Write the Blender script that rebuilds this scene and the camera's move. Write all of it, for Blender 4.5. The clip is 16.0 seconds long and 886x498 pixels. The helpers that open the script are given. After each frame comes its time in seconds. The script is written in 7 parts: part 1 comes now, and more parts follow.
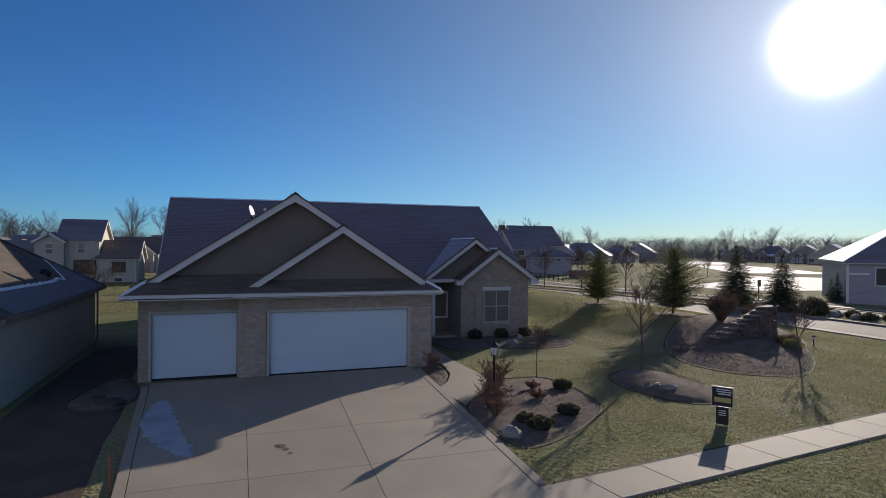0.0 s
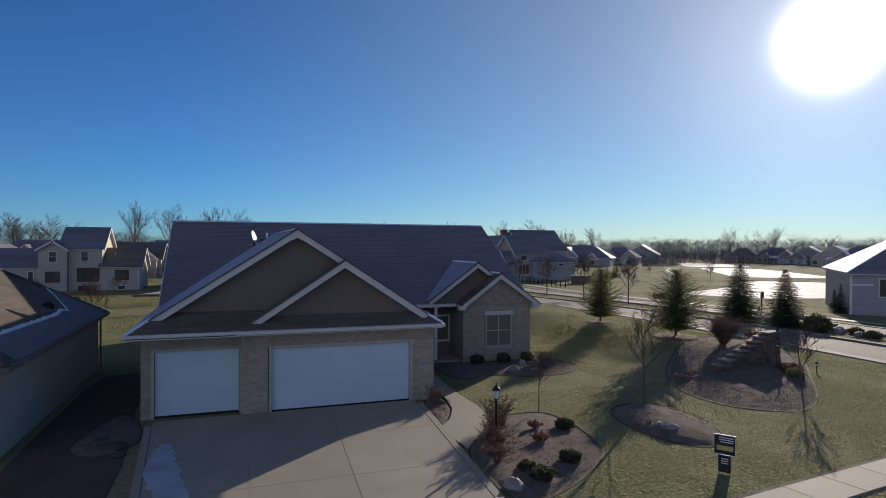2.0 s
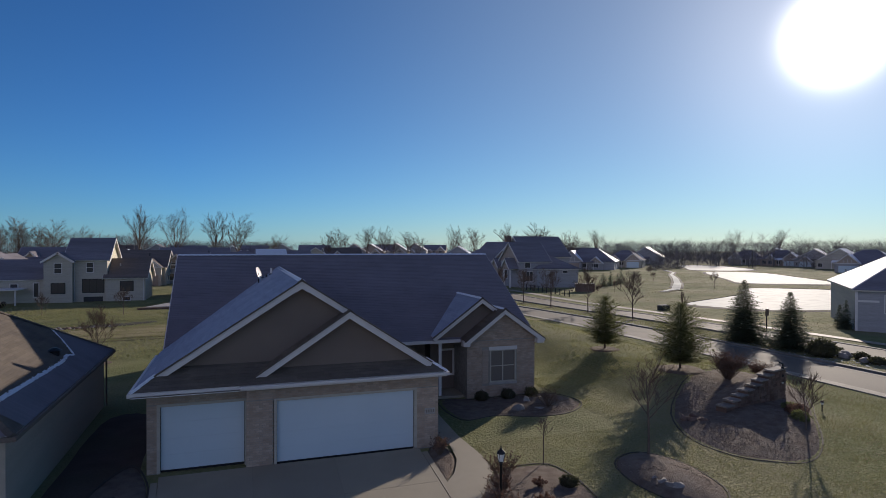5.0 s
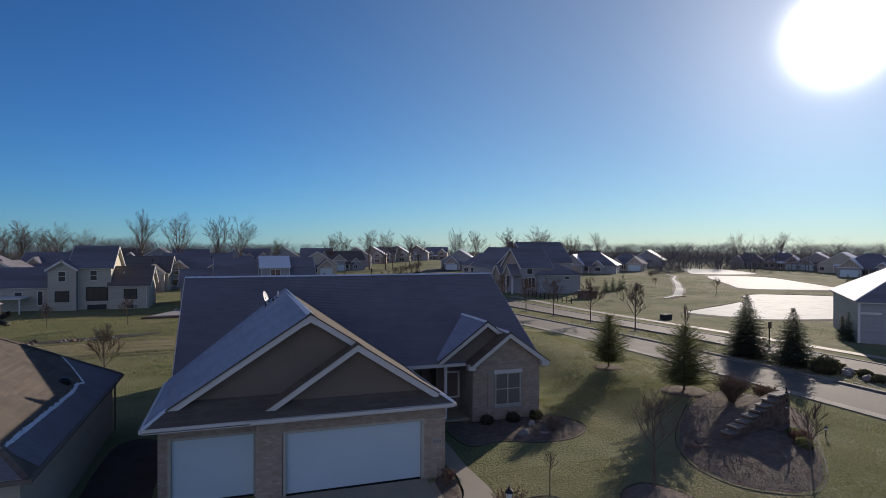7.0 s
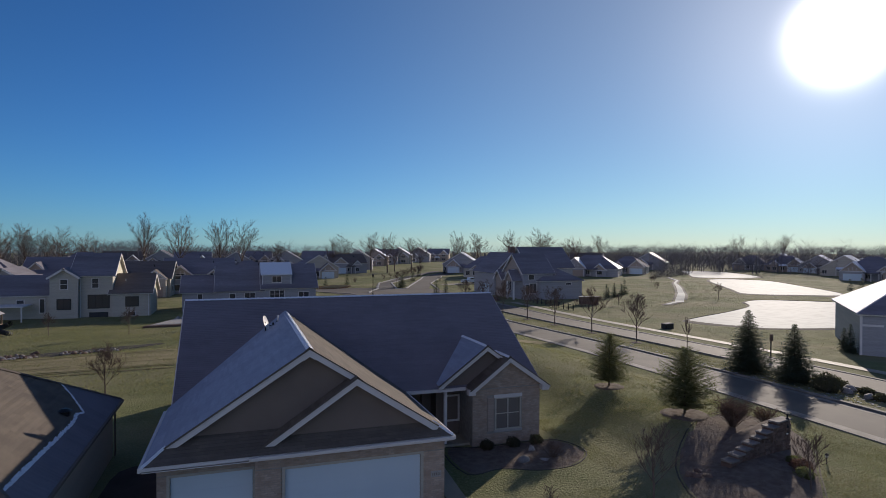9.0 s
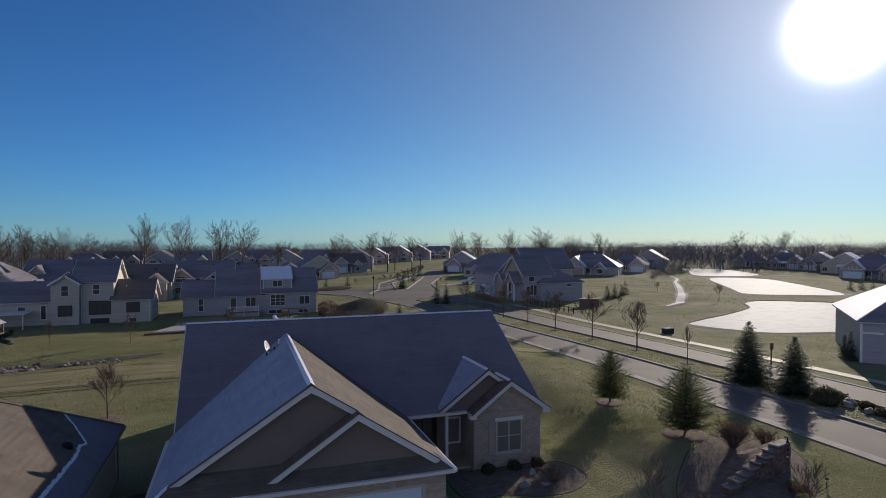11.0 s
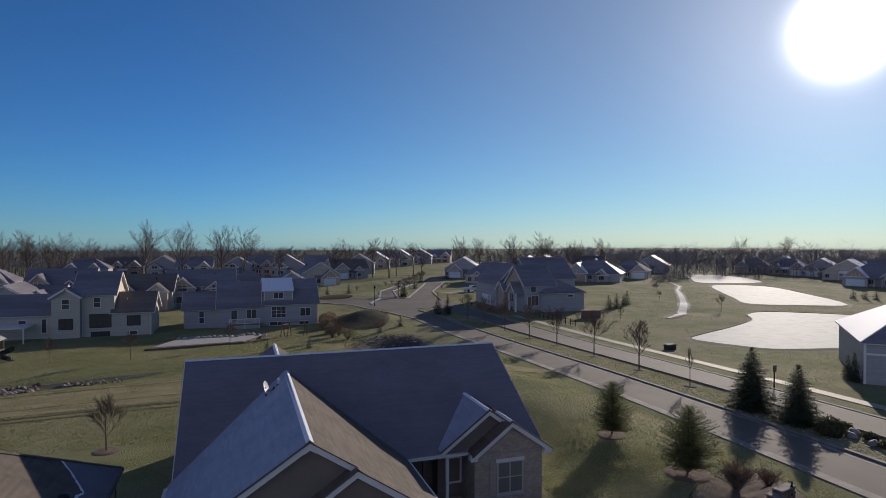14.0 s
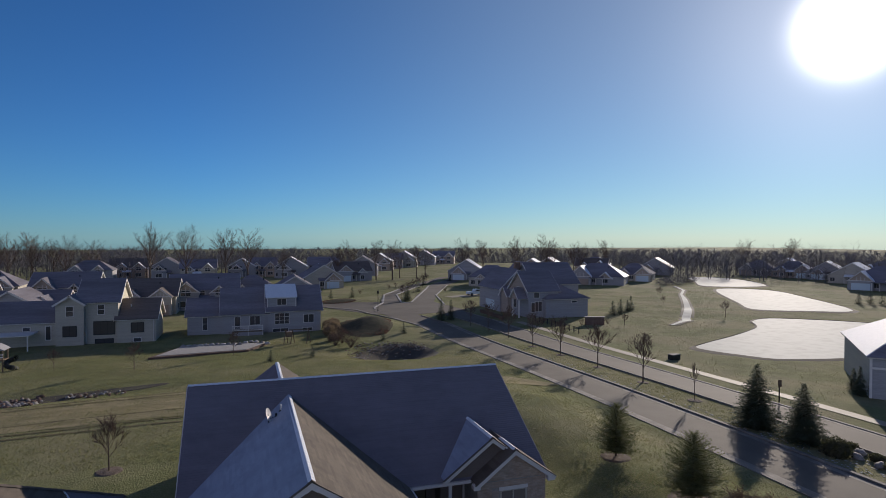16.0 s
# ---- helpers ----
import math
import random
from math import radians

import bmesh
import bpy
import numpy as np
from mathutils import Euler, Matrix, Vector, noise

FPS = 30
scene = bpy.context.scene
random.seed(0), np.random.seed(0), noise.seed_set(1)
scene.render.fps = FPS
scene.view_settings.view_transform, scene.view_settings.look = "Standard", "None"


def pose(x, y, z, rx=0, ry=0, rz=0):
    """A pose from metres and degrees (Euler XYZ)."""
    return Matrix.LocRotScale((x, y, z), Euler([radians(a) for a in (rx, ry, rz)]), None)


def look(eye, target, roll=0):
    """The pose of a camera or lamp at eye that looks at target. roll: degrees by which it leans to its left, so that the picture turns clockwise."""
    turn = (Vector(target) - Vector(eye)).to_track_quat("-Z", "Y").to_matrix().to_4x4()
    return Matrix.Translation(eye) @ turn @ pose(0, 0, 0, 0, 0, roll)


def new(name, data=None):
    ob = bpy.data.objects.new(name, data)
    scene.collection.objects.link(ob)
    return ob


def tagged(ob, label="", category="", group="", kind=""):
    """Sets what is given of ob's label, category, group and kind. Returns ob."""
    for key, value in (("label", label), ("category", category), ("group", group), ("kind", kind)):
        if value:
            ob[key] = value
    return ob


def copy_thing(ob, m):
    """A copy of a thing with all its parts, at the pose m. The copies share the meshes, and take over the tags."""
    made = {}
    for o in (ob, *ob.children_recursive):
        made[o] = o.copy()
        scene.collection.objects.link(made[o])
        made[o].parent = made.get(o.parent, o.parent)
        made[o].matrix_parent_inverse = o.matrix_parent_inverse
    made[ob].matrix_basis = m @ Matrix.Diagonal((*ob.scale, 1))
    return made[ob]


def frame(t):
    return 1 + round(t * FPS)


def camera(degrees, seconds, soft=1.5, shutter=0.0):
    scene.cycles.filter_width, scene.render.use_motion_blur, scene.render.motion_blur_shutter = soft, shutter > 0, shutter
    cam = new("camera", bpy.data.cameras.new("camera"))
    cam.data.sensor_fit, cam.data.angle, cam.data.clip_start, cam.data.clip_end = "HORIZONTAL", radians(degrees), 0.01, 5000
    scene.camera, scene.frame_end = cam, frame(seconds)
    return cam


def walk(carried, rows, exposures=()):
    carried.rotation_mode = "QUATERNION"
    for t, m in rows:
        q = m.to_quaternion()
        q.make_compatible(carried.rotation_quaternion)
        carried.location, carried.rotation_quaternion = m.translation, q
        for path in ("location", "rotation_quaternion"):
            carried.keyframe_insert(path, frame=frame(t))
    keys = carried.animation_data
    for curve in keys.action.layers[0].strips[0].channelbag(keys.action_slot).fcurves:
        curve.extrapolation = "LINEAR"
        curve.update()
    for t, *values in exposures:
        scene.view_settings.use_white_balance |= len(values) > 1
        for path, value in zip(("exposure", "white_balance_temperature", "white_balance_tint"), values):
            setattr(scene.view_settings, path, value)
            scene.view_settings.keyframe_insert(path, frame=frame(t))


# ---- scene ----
cam = camera(73.4, 16.0, soft=0.6)
PATH = [
    (0, (-1.291, -21.136, 4.545), (-0.616, -19.253, 4.534), 0.4),
    (0.5, (-1.252, -21.062, 4.887), (-0.581, -19.178, 4.876), 0.4),
    (1, (-1.236, -21.014, 5.207), (-0.565, -19.13, 5.194), 0.4),
    (1.5, (-1.218, -21.047, 5.498), (-0.548, -19.163, 5.487), 0.4),
    (2, (-1.277, -21.136, 5.807), (-0.61, -19.251, 5.793), 0.3),
    (2.5, (-1.296, -21.23, 6.092), (-0.631, -19.344, 6.078), 0.3),
    (3, (-1.327, -21.21, 6.413), (-0.66, -19.325, 6.396), 0.3),
    (3.5, (-1.326, -21.111, 6.662), (-0.66, -19.225, 6.648), 0.3),
    (4, (-1.298, -21.053, 6.966), (-0.636, -19.166, 6.951), 0.3),
    (6.5, (-1.416, -21.26, 8.595), (-0.766, -19.369, 8.572), 0.1),
    (7, (-1.579, -21.229, 8.847), (-0.927, -19.338, 8.829), 0.2),
    (7.5, (-1.613, -21.294, 9.167), (-0.962, -19.403, 9.147), 0.2),
    (8, (-1.571, -21.345, 9.481), (-0.922, -19.453, 9.458), 0.1),
    (8.5, (-1.519, -21.344, 9.795), (-0.872, -19.451, 9.773), 0.1),
    (9, (-1.477, -21.217, 10.078), (-0.831, -19.324, 10.059), 0.2),
    (11.5, (-1.494, -21.234, 11.862), (-0.849, -19.341, 11.825), -0.1),
    (12, (-1.455, -21.246, 12.172), (-0.811, -19.353, 12.138), -0.0),
    (12.5, (-1.384, -21.174, 12.511), (-0.741, -19.28, 12.479), 0.1),
    (13, (-1.332, -21.089, 12.814), (-0.69, -19.196, 12.782), -0.0),
    (13.5, (-1.331, -21.029, 13.121), (-0.69, -19.135, 13.09), -0.0),
    (14, (-1.363, -20.967, 13.446), (-0.723, -19.073, 13.414), 0.0),
    (14.5, (-1.383, -20.939, 13.81), (-0.745, -19.044, 13.777), 0.1),
    (15, (-1.367, -20.899, 14.118), (-0.732, -19.003, 14.084), 0.1),
    (15.5, (-1.345, -20.801, 14.455), (-0.715, -18.903, 14.42), 0.2),
    (16, (-1.292, -20.785, 14.822), (-0.663, -18.887, 14.786), 0.1),
]
walk(cam, [(t, look(eye, target, roll)) for t, eye, target, roll in PATH],
     exposures=((0, 0.12, 6520, 15), (4, 0.08, 6520, 15), (9, 0.03, 6480, 15), (16, -0.03, 6450, 15)))
# ---- end of camera ----

SUN = Vector((0.7611, 0.5842, 0.2800)).normalized()
# the way the shadows lie
SUN_EL, SUN_AZ = radians(14.8), radians(48.3)
BEAM = Vector((math.sin(SUN_AZ) * math.cos(SUN_EL), math.cos(SUN_AZ) * math.cos(SUN_EL), math.sin(SUN_EL)))

# ---- world and sun ----
world = bpy.data.worlds.new("winter_sky")
scene.world = world
world.use_nodes = True
wn, wl = world.node_tree.nodes, world.node_tree.links
sky = wn.new("ShaderNodeTexSky")
sky.sky_type = "NISHITA"
sky.sun_disc = False
sky.sun_elevation = SUN_EL
sky.sun_rotation = SUN_AZ
sky.air_density, sky.dust_density, sky.ozone_density = 0.8, 0.0, 6.0
SKY_STRENGTH = 0.089
bg = wn["Background"]
bg.inputs["Strength"].default_value = SKY_STRENGTH
# the bright ring of hazy air close round the sun
tc = wn.new("ShaderNodeTexCoord")
dot = wn.new("ShaderNodeVectorMath")
dot.operation = "DOT_PRODUCT"
dot.inputs[1].default_value = SUN
wl.new(tc.outputs["Generated"], dot.inputs[0])
glow = None
for power, gain in ((1300.0, 90.0), (60.0, 3.6), (8.0, 2.0)):
    pw = wn.new("ShaderNodeMath")
    pw.operation = "POWER"
    mx = wn.new("ShaderNodeMath")
    mx.operation = "MAXIMUM"
    mx.inputs[1].default_value = 0.0
    wl.new(dot.outputs["Value"], mx.inputs[0])
    wl.new(mx.outputs[0], pw.inputs[0])
    pw.inputs[1].default_value = power
    mu = wn.new("ShaderNodeMath")
    mu.operation = "MULTIPLY_ADD"
    wl.new(pw.outputs[0], mu.inputs[0])
    mu.inputs[1].default_value = gain
    mu.inputs[2].default_value = 0.0
    if glow is not None:
        wl.new(glow.outputs[0], mu.inputs[2])
    glow = mu
add = wn.new("ShaderNodeMix")
add.data_type, add.blend_type = "RGBA", "ADD"
add.inputs["Factor"].default_value = 1.0
hue = wn.new("ShaderNodeMix")
hue.data_type, hue.blend_type = "RGBA", "MULTIPLY"
hue.inputs["Factor"].default_value = 1.0
near_sun = wn.new("ShaderNodeMapRange")
near_sun.inputs["From Min"].default_value = 0.55
wl.new(dot.outputs["Value"], near_sun.inputs["Value"])
air = wn.new("ShaderNodeMix")
air.data_type = "RGBA"
air.inputs[6].default_value = (0.58, 0.885, 1.02, 1)
air.inputs[7].default_value = (0.92, 0.93, 0.78, 1)
wl.new(near_sun.outputs[0], air.inputs["Factor"])
wl.new(air.outputs[2], hue.inputs[7])
wl.new(sky.outputs["Color"], hue.inputs[6])
wl.new(hue.outputs[2], add.inputs[6])
tint = wn.new("ShaderNodeMix")
tint.data_type, tint.blend_type = "RGBA", "MULTIPLY"
tint.inputs["Factor"].default_value = 1.0
tint.inputs[7].default_value = (1.0, 0.95, 0.88, 1)
wl.new(glow.outputs[0], tint.inputs[6])
wl.new(tint.outputs[2], add.inputs[7])
# broad warm fill added to the sky opposite the sun to lift shaded sides
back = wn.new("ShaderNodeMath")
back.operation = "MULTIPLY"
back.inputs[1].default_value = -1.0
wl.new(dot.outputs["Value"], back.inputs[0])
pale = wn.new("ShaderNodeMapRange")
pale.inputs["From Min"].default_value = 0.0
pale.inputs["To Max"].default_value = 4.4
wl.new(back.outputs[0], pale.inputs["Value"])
fill_tint = wn.new("ShaderNodeMix")
fill_tint.data_type, fill_tint.blend_type = "RGBA", "MULTIPLY"
fill_tint.inputs["Factor"].default_value = 1.0
fill_tint.inputs[7].default_value = (1.0, 0.83, 0.78, 1)
wl.new(pale.outputs[0], fill_tint.inputs[6])
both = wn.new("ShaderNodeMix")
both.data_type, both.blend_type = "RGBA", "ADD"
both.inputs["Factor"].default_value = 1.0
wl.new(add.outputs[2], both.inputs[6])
wl.new(fill_tint.outputs[2], both.inputs[7])
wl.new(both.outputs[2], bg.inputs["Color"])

sun = new("sun", bpy.data.lights.new("sun", "SUN"))
sun.data.energy = 4.7
sun.data.angle = radians(0.5)
sun.data.color = (1.0, 0.9, 0.76)
sun.matrix_world = look(BEAM * 50, (0, 0, 0))


# ---- materials ----
def mat(name, a, b=None, scale=2.0, rough=0.8, fine=40.0, bump=0.15, metal=0.0, spec=0.3, island=0.0, per_object=0.0,
        c=None, c_scale=0.2, c_amount=0.5, stretch=(1, 1, 1), bump_dist=0.02, fleck=None, fleck_amount=0.5):
    """A surface that mixes colours a and b by a coarse and a fine noise, with c in larger patches."""
    m = bpy.data.materials.new(name)
    m.use_nodes = True
    n, l = m.node_tree.nodes, m.node_tree.links
    p = n["Principled BSDF"]
    p.inputs["Roughness"].default_value = rough
    p.inputs["Metallic"].default_value = metal
    p.inputs["Specular IOR Level"].default_value = spec
    b = b or tuple(v * 0.75 for v in a)
    g = n.new("ShaderNodeNewGeometry")
    mp = n.new("ShaderNodeMapping")
    mp.inputs["Scale"].default_value = stretch
    l.new(g.outputs["Position"], mp.inputs["Vector"])

    def noise_of(s, detail=4.0):
        t = n.new("ShaderNodeTexNoise")
        t.inputs["Scale"].default_value = s
        t.inputs["Detail"].default_value = detail
        l.new(mp.outputs[0], t.inputs["Vector"])
        return t

    def mixed(fac, x, y, amount=1.0, lo=0.35, hi=0.65):
        ramp = n.new("ShaderNodeMapRange")
        ramp.inputs["From Min"].default_value = lo
        ramp.inputs["From Max"].default_value = hi
        ramp.inputs["To Max"].default_value = amount
        l.new(fac, ramp.inputs["Value"])
        k = n.new("ShaderNodeMix")
        k.data_type = "RGBA"
        l.new(ramp.outputs[0], k.inputs["Factor"])
        for s, v in ((6, x), (7, y)):
            if isinstance(v, tuple):
                k.inputs[s].default_value = (*v, 1)
            else:
                l.new(v, k.inputs[s])
        return k.outputs[2]

    big, small = noise_of(scale), noise_of(fine, 6.0)
    col = mixed(big.outputs["Fac"], a, b)
    if c:
        col = mixed(noise_of(c_scale).outputs["Fac"], col, c, c_amount, 0.42, 0.62)
    col = mixed(small.outputs["Fac"], col, fleck or tuple(v * 0.55 for v in b), fleck_amount, 0.45, 0.75)
    for amount, out in ((island, g.outputs["Random Per Island"]), (per_object, None)):
        if amount:
            if out is None:
                out = n.new("ShaderNodeObjectInfo").outputs["Random"]
            hs = n.new("ShaderNodeHueSaturation")
            mr = n.new("ShaderNodeMapRange")
            mr.inputs["To Min"].default_value = 1 - amount
            mr.inputs["To Max"].default_value = 1 + amount
            l.new(out, mr.inputs["Value"])
            l.new(mr.outputs[0], hs.inputs["Value"])
            l.new(col, hs.inputs["Color"])
            col = hs.outputs["Color"]
    l.new(col, p.inputs["Base Color"])
    if bump:
        bp = n.new("ShaderNodeBump")
        bp.inputs["Strength"].default_value = bump
        bp.inputs["Distance"].default_value = bump_dist
        l.new(small.outputs["Fac"], bp.inputs["Height"])
        l.new(bp.outputs[0], p.inputs["Normal"])
    return m


def let_light_through(m, colour, amount):
    """Thin leaves and blades glow when lit from behind."""
    n, l = m.node_tree.nodes, m.node_tree.links
    t = n.new("ShaderNodeBsdfTranslucent")
    t.inputs["Color"].default_value = (*colour, 1)
    k = n.new("ShaderNodeMixShader")
    k.inputs[0].default_value = amount
    l.new(n["Principled BSDF"].outputs[0], k.inputs[1])
    l.new(t.outputs[0], k.inputs[2])
    l.new(k.outputs[0], n["Material Output"].inputs["Surface"])
    return m


def glass_mat(name, colour, rough=0.05):
    m = bpy.data.materials.new(name)
    m.use_nodes = True
    p = m.node_tree.nodes["Principled BSDF"]
    p.inputs["Base Color"].default_value = (*colour, 1)
    p.inputs["Roughness"].default_value = rough
    p.inputs["Specular IOR Level"].default_value = 0.6
    return m


M_GRASS = mat("winter_grass", (0.19, 0.205, 0.088), (0.13, 0.145, 0.062), 0.45, 0.95, 8.0, 0.85, spec=0.05, c=(0.29, 0.255, 0.155), c_scale=0.09, c_amount=0.6, bump_dist=0.14, fleck=(0.3, 0.27, 0.155), fleck_amount=0.7)
M_BLADE = mat("grass_blades", (0.18, 0.19, 0.085), (0.25, 0.225, 0.125), 1.5, 0.9, 20, 0, spec=0.1, island=0.3)
M_CONC = mat("broom_finished_concrete", (0.37, 0.325, 0.245), (0.32, 0.285, 0.215), 0.7, 0.76, 60, 0.15, spec=0.22, c=(0.29, 0.26, 0.21), c_scale=0.25, c_amount=0.5, per_object=0.05)
M_ASPH = mat("grey_asphalt", (0.14, 0.122, 0.1), (0.115, 0.1, 0.083), 0.4, 0.85, 45, 0.2, spec=0.2, c=(0.165, 0.145, 0.12), c_scale=0.08)
M_CURB = mat("curb_concrete", (0.27, 0.245, 0.21), None, 1.0, 0.85, 30, 0.2, c=(0.12, 0.11, 0.1), c_scale=0.5)
M_BRICK = mat("tan_brick", (0.4, 0.295, 0.225), (0.46, 0.36, 0.285), 3.0, 0.9, 60, 0.25, spec=0.15, island=0.13, per_object=0.13)
M_MORTAR = mat("mortar", (0.36, 0.33, 0.29), None, 6.0, 0.95, 80, 0.2, spec=0.1)
M_SIDING = mat("brown_siding", (0.21, 0.165, 0.135), (0.18, 0.142, 0.118), 0.6, 0.75, 30, 0.05, spec=0.2)
M_TRIM = mat("white_painted_trim", (0.66, 0.62, 0.585), (0.6, 0.565, 0.535), 1.2, 0.5, 30, 0.03, spec=0.4, fleck_amount=0.08)
# white door with the blue of reflected sky put into its colour
M_DOOR = mat("sky_tinted_white_door", (0.56, 0.64, 0.68), (0.53, 0.61, 0.65), 0.5, 0.45, 20, 0.0, spec=0.3, fleck_amount=0.0)
M_SHINGLE = mat("brown_asphalt_shingles", (0.15, 0.125, 0.10), (0.11, 0.093, 0.08), 1.3, 0.9, 50, 0.3, spec=0.15, island=0.12, c=(0.18, 0.15, 0.12), c_scale=0.3)
M_FROST_SHINGLE = mat("frosted_shingles", (0.215, 0.195, 0.215), (0.188, 0.17, 0.188), 1.0, 0.95, 60, 0.3, spec=0.08, island=0.04, c=(0.24, 0.22, 0.243), c_scale=0.3)
# hoar frost, with the blue of skylit shade put into the colour
M_HOAR_SKYLIT = mat("skylit_hoar_shingles", (0.32, 0.36, 0.44), (0.285, 0.32, 0.39), 1.5, 0.9, 45, 0.3, spec=0.15, island=0.06, c=(0.37, 0.41, 0.5), c_scale=0.5)
# frost white that also carries sun brightness on slopes facing the sun
M_SUNLIT_FROST = mat("sunlit_white_frost", (0.8, 0.82, 0.85), (0.7, 0.72, 0.76), 5.0, 0.7, 60, 0.3, spec=0.3)
M_THINFROST = mat("thin_wet_frost", (0.42, 0.45, 0.5), (0.33, 0.35, 0.38), 1.5, 0.85, 30, 0.1, spec=0.1, c=(0.5, 0.53, 0.57), c_scale=1.0)
M_DARK = mat("dark_seal", (0.025, 0.025, 0.028), None, 4.0, 0.6, 30, 0.0)
# base colour lifted to stand for reflected sky
M_GLASS = glass_mat("dark_window_glass", (0.06, 0.06, 0.064))
# wing window: paler still, reflected sky painted into the glass colour
M_SKY_GLASS = glass_mat("window_with_sky_tone", (0.17, 0.15, 0.135), 0.2)
M_MULCH = mat("bark_mulch", (0.15, 0.112, 0.088), (0.215, 0.172, 0.138), 3.0, 0.95, 25, 1.0, spec=0.1, c=(0.19, 0.16, 0.14), c_scale=0.8, bump_dist=0.05)
M_ROCK = mat("grey_fieldstone", (0.30, 0.28, 0.26), (0.2, 0.185, 0.17), 2.5, 0.85, 20, 0.6, per_object=0.2, island=0.2)
M_WALLSTONE = mat("brown_stacked_stone", (0.12, 0.075, 0.057), (0.16, 0.11, 0.085), 2.0, 0.9, 25, 0.6, per_object=0.25, island=0.2)
# darker cap stone: the wall's shade is put into its colour
M_WALLCAP = mat("shade_toned_cap_stone", (0.26, 0.23, 0.2), (0.16, 0.14, 0.125), 2.0, 0.9, 25, 0.5, per_object=0.25)
M_CAP = mat("pale_cap_stone", (0.42, 0.40, 0.37), (0.35, 0.33, 0.3), 3.0, 0.8, 30, 0.4)
M_BARK = mat("grey_brown_bark", (0.16, 0.125, 0.1), (0.115, 0.09, 0.075), 4.0, 0.9, 30, 0.5, spec=0.1)
M_TWIG = mat("bare_twigs", (0.18, 0.13, 0.1), (0.13, 0.095, 0.075), 2.0, 0.9, 20, 0.0, spec=0.1)
M_RUST = mat("rusty_dry_leaves", (0.165, 0.1, 0.075), (0.13, 0.075, 0.055), 6.0, 0.9, 20, 0.0, spec=0.1, island=0.4)
M_TAN = mat("dry_tan_grass_clump", (0.3, 0.235, 0.15), (0.24, 0.18, 0.115), 3.0, 0.9, 20, 0.0, spec=0.1, island=0.3)
M_NEEDLE = mat("spruce_needles", (0.085, 0.11, 0.08), (0.11, 0.13, 0.085), 1.5, 0.8, 12, 0.0, spec=0.15, island=0.35)
M_PINE = mat("pine_needles", (0.2, 0.21, 0.11), (0.15, 0.16, 0.085), 1.5, 0.8, 12, 0.0, spec=0.15, island=0.35)
M_LEAF = mat("evergreen_shrub_leaves", (0.06, 0.058, 0.038), (0.075, 0.068, 0.045), 2.0, 0.8, 12, 0.0, spec=0.15, island=0.4)
M_METAL = mat("black_painted_metal", (0.02, 0.02, 0.021), None, 4.0, 0.4, 40, 0.05, metal=0.3, spec=0.5)
M_LAMPGLASS = glass_mat("frosted_lamp_glass", (0.75, 0.74, 0.7), 0.3)
M_ICE = mat("pond_ice", (0.38, 0.41, 0.385), (0.365, 0.395, 0.37), 0.05, 0.78, 0.6, 0.04, spec=0.14, c=(0.38, 0.41, 0.39), c_scale=0.02)
M_SIGN = mat("black_sign_panel", (0.03, 0.028, 0.03), None, 4, 0.5, 20, 0.02)
M_SIGNWHITE = mat("white_sign_print", (0.72, 0.7, 0.66), None, 4, 0.5, 20, 0.02)
M_SIGNGOLD = mat("gold_sign_print", (0.5, 0.42, 0.16), None, 4, 0.5, 20, 0.02)
M_WOOD = mat("weathered_wood", (0.2, 0.14, 0.09), (0.15, 0.11, 0.075), 2.0, 0.85, 30, 0.2)
M_PLAY = mat("dark_plastic", (0.03, 0.035, 0.035), None, 2.0, 0.5, 20, 0.0)
# warm sunlit tone of the siding, put into the gable ends' colour
M_SUNLIT_CREAM = mat("sunlit_cream_siding", (0.62, 0.57, 0.42), (0.56, 0.51, 0.38), 0.5, 0.7, 8, 0.1, stretch=(0.3, 0.3, 6))
M_BEIGE = mat("beige_siding", (0.48, 0.44, 0.36), (0.43, 0.39, 0.33), 0.5, 0.75, 8, 0.1, stretch=(0.3, 0.3, 6))
M_GREYSIDE = mat("grey_siding", (0.36, 0.35, 0.355), (0.32, 0.31, 0.315), 0.5, 0.75, 8, 0.1, stretch=(0.3, 0.3, 6))
M_TANSIDE = mat("taupe_siding", (0.42, 0.335, 0.27), (0.37, 0.295, 0.24), 0.5, 0.75, 8, 0.1, stretch=(0.3, 0.3, 6))
M_ROOFDARK = mat("dark_frosted_shingles", (0.24, 0.225, 0.25), (0.2, 0.188, 0.21), 0.8, 0.95, 6, 0.2, spec=0.08, stretch=(0.3, 0.3, 4), c=(0.125, 0.113, 0.12), c_scale=0.15)
M_ROOFBROWN = mat("dark_brown_shingles", (0.17, 0.142, 0.128), (0.135, 0.113, 0.103), 0.8, 0.85, 6, 0.2, spec=0.2, stretch=(0.3, 0.3, 4))
# tone raised: haze of distance put into the twigs' base colour
M_WOODS = mat("far_bare_woods", (0.23, 0.208, 0.2), (0.18, 0.163, 0.157), 0.1, 0.95, 3, 0.0, spec=0.05, island=0.35)
M_SIDEWALL = mat("tan_side_wall", (0.5, 0.42, 0.34), (0.45, 0.38, 0.305), 0.6, 0.8, 30, 0.1, spec=0.2, stretch=(0.3, 0.3, 4))
M_RED = mat("red_marker", (0.5, 0.06, 0.03), None, 4, 0.5, 20, 0)
M_SOIL = mat("bare_brown_soil", (0.14, 0.098, 0.082), (0.1, 0.072, 0.06), 0.9, 0.95, 18, 0.8, spec=0.05, c=(0.12, 0.1, 0.07), c_scale=0.4)
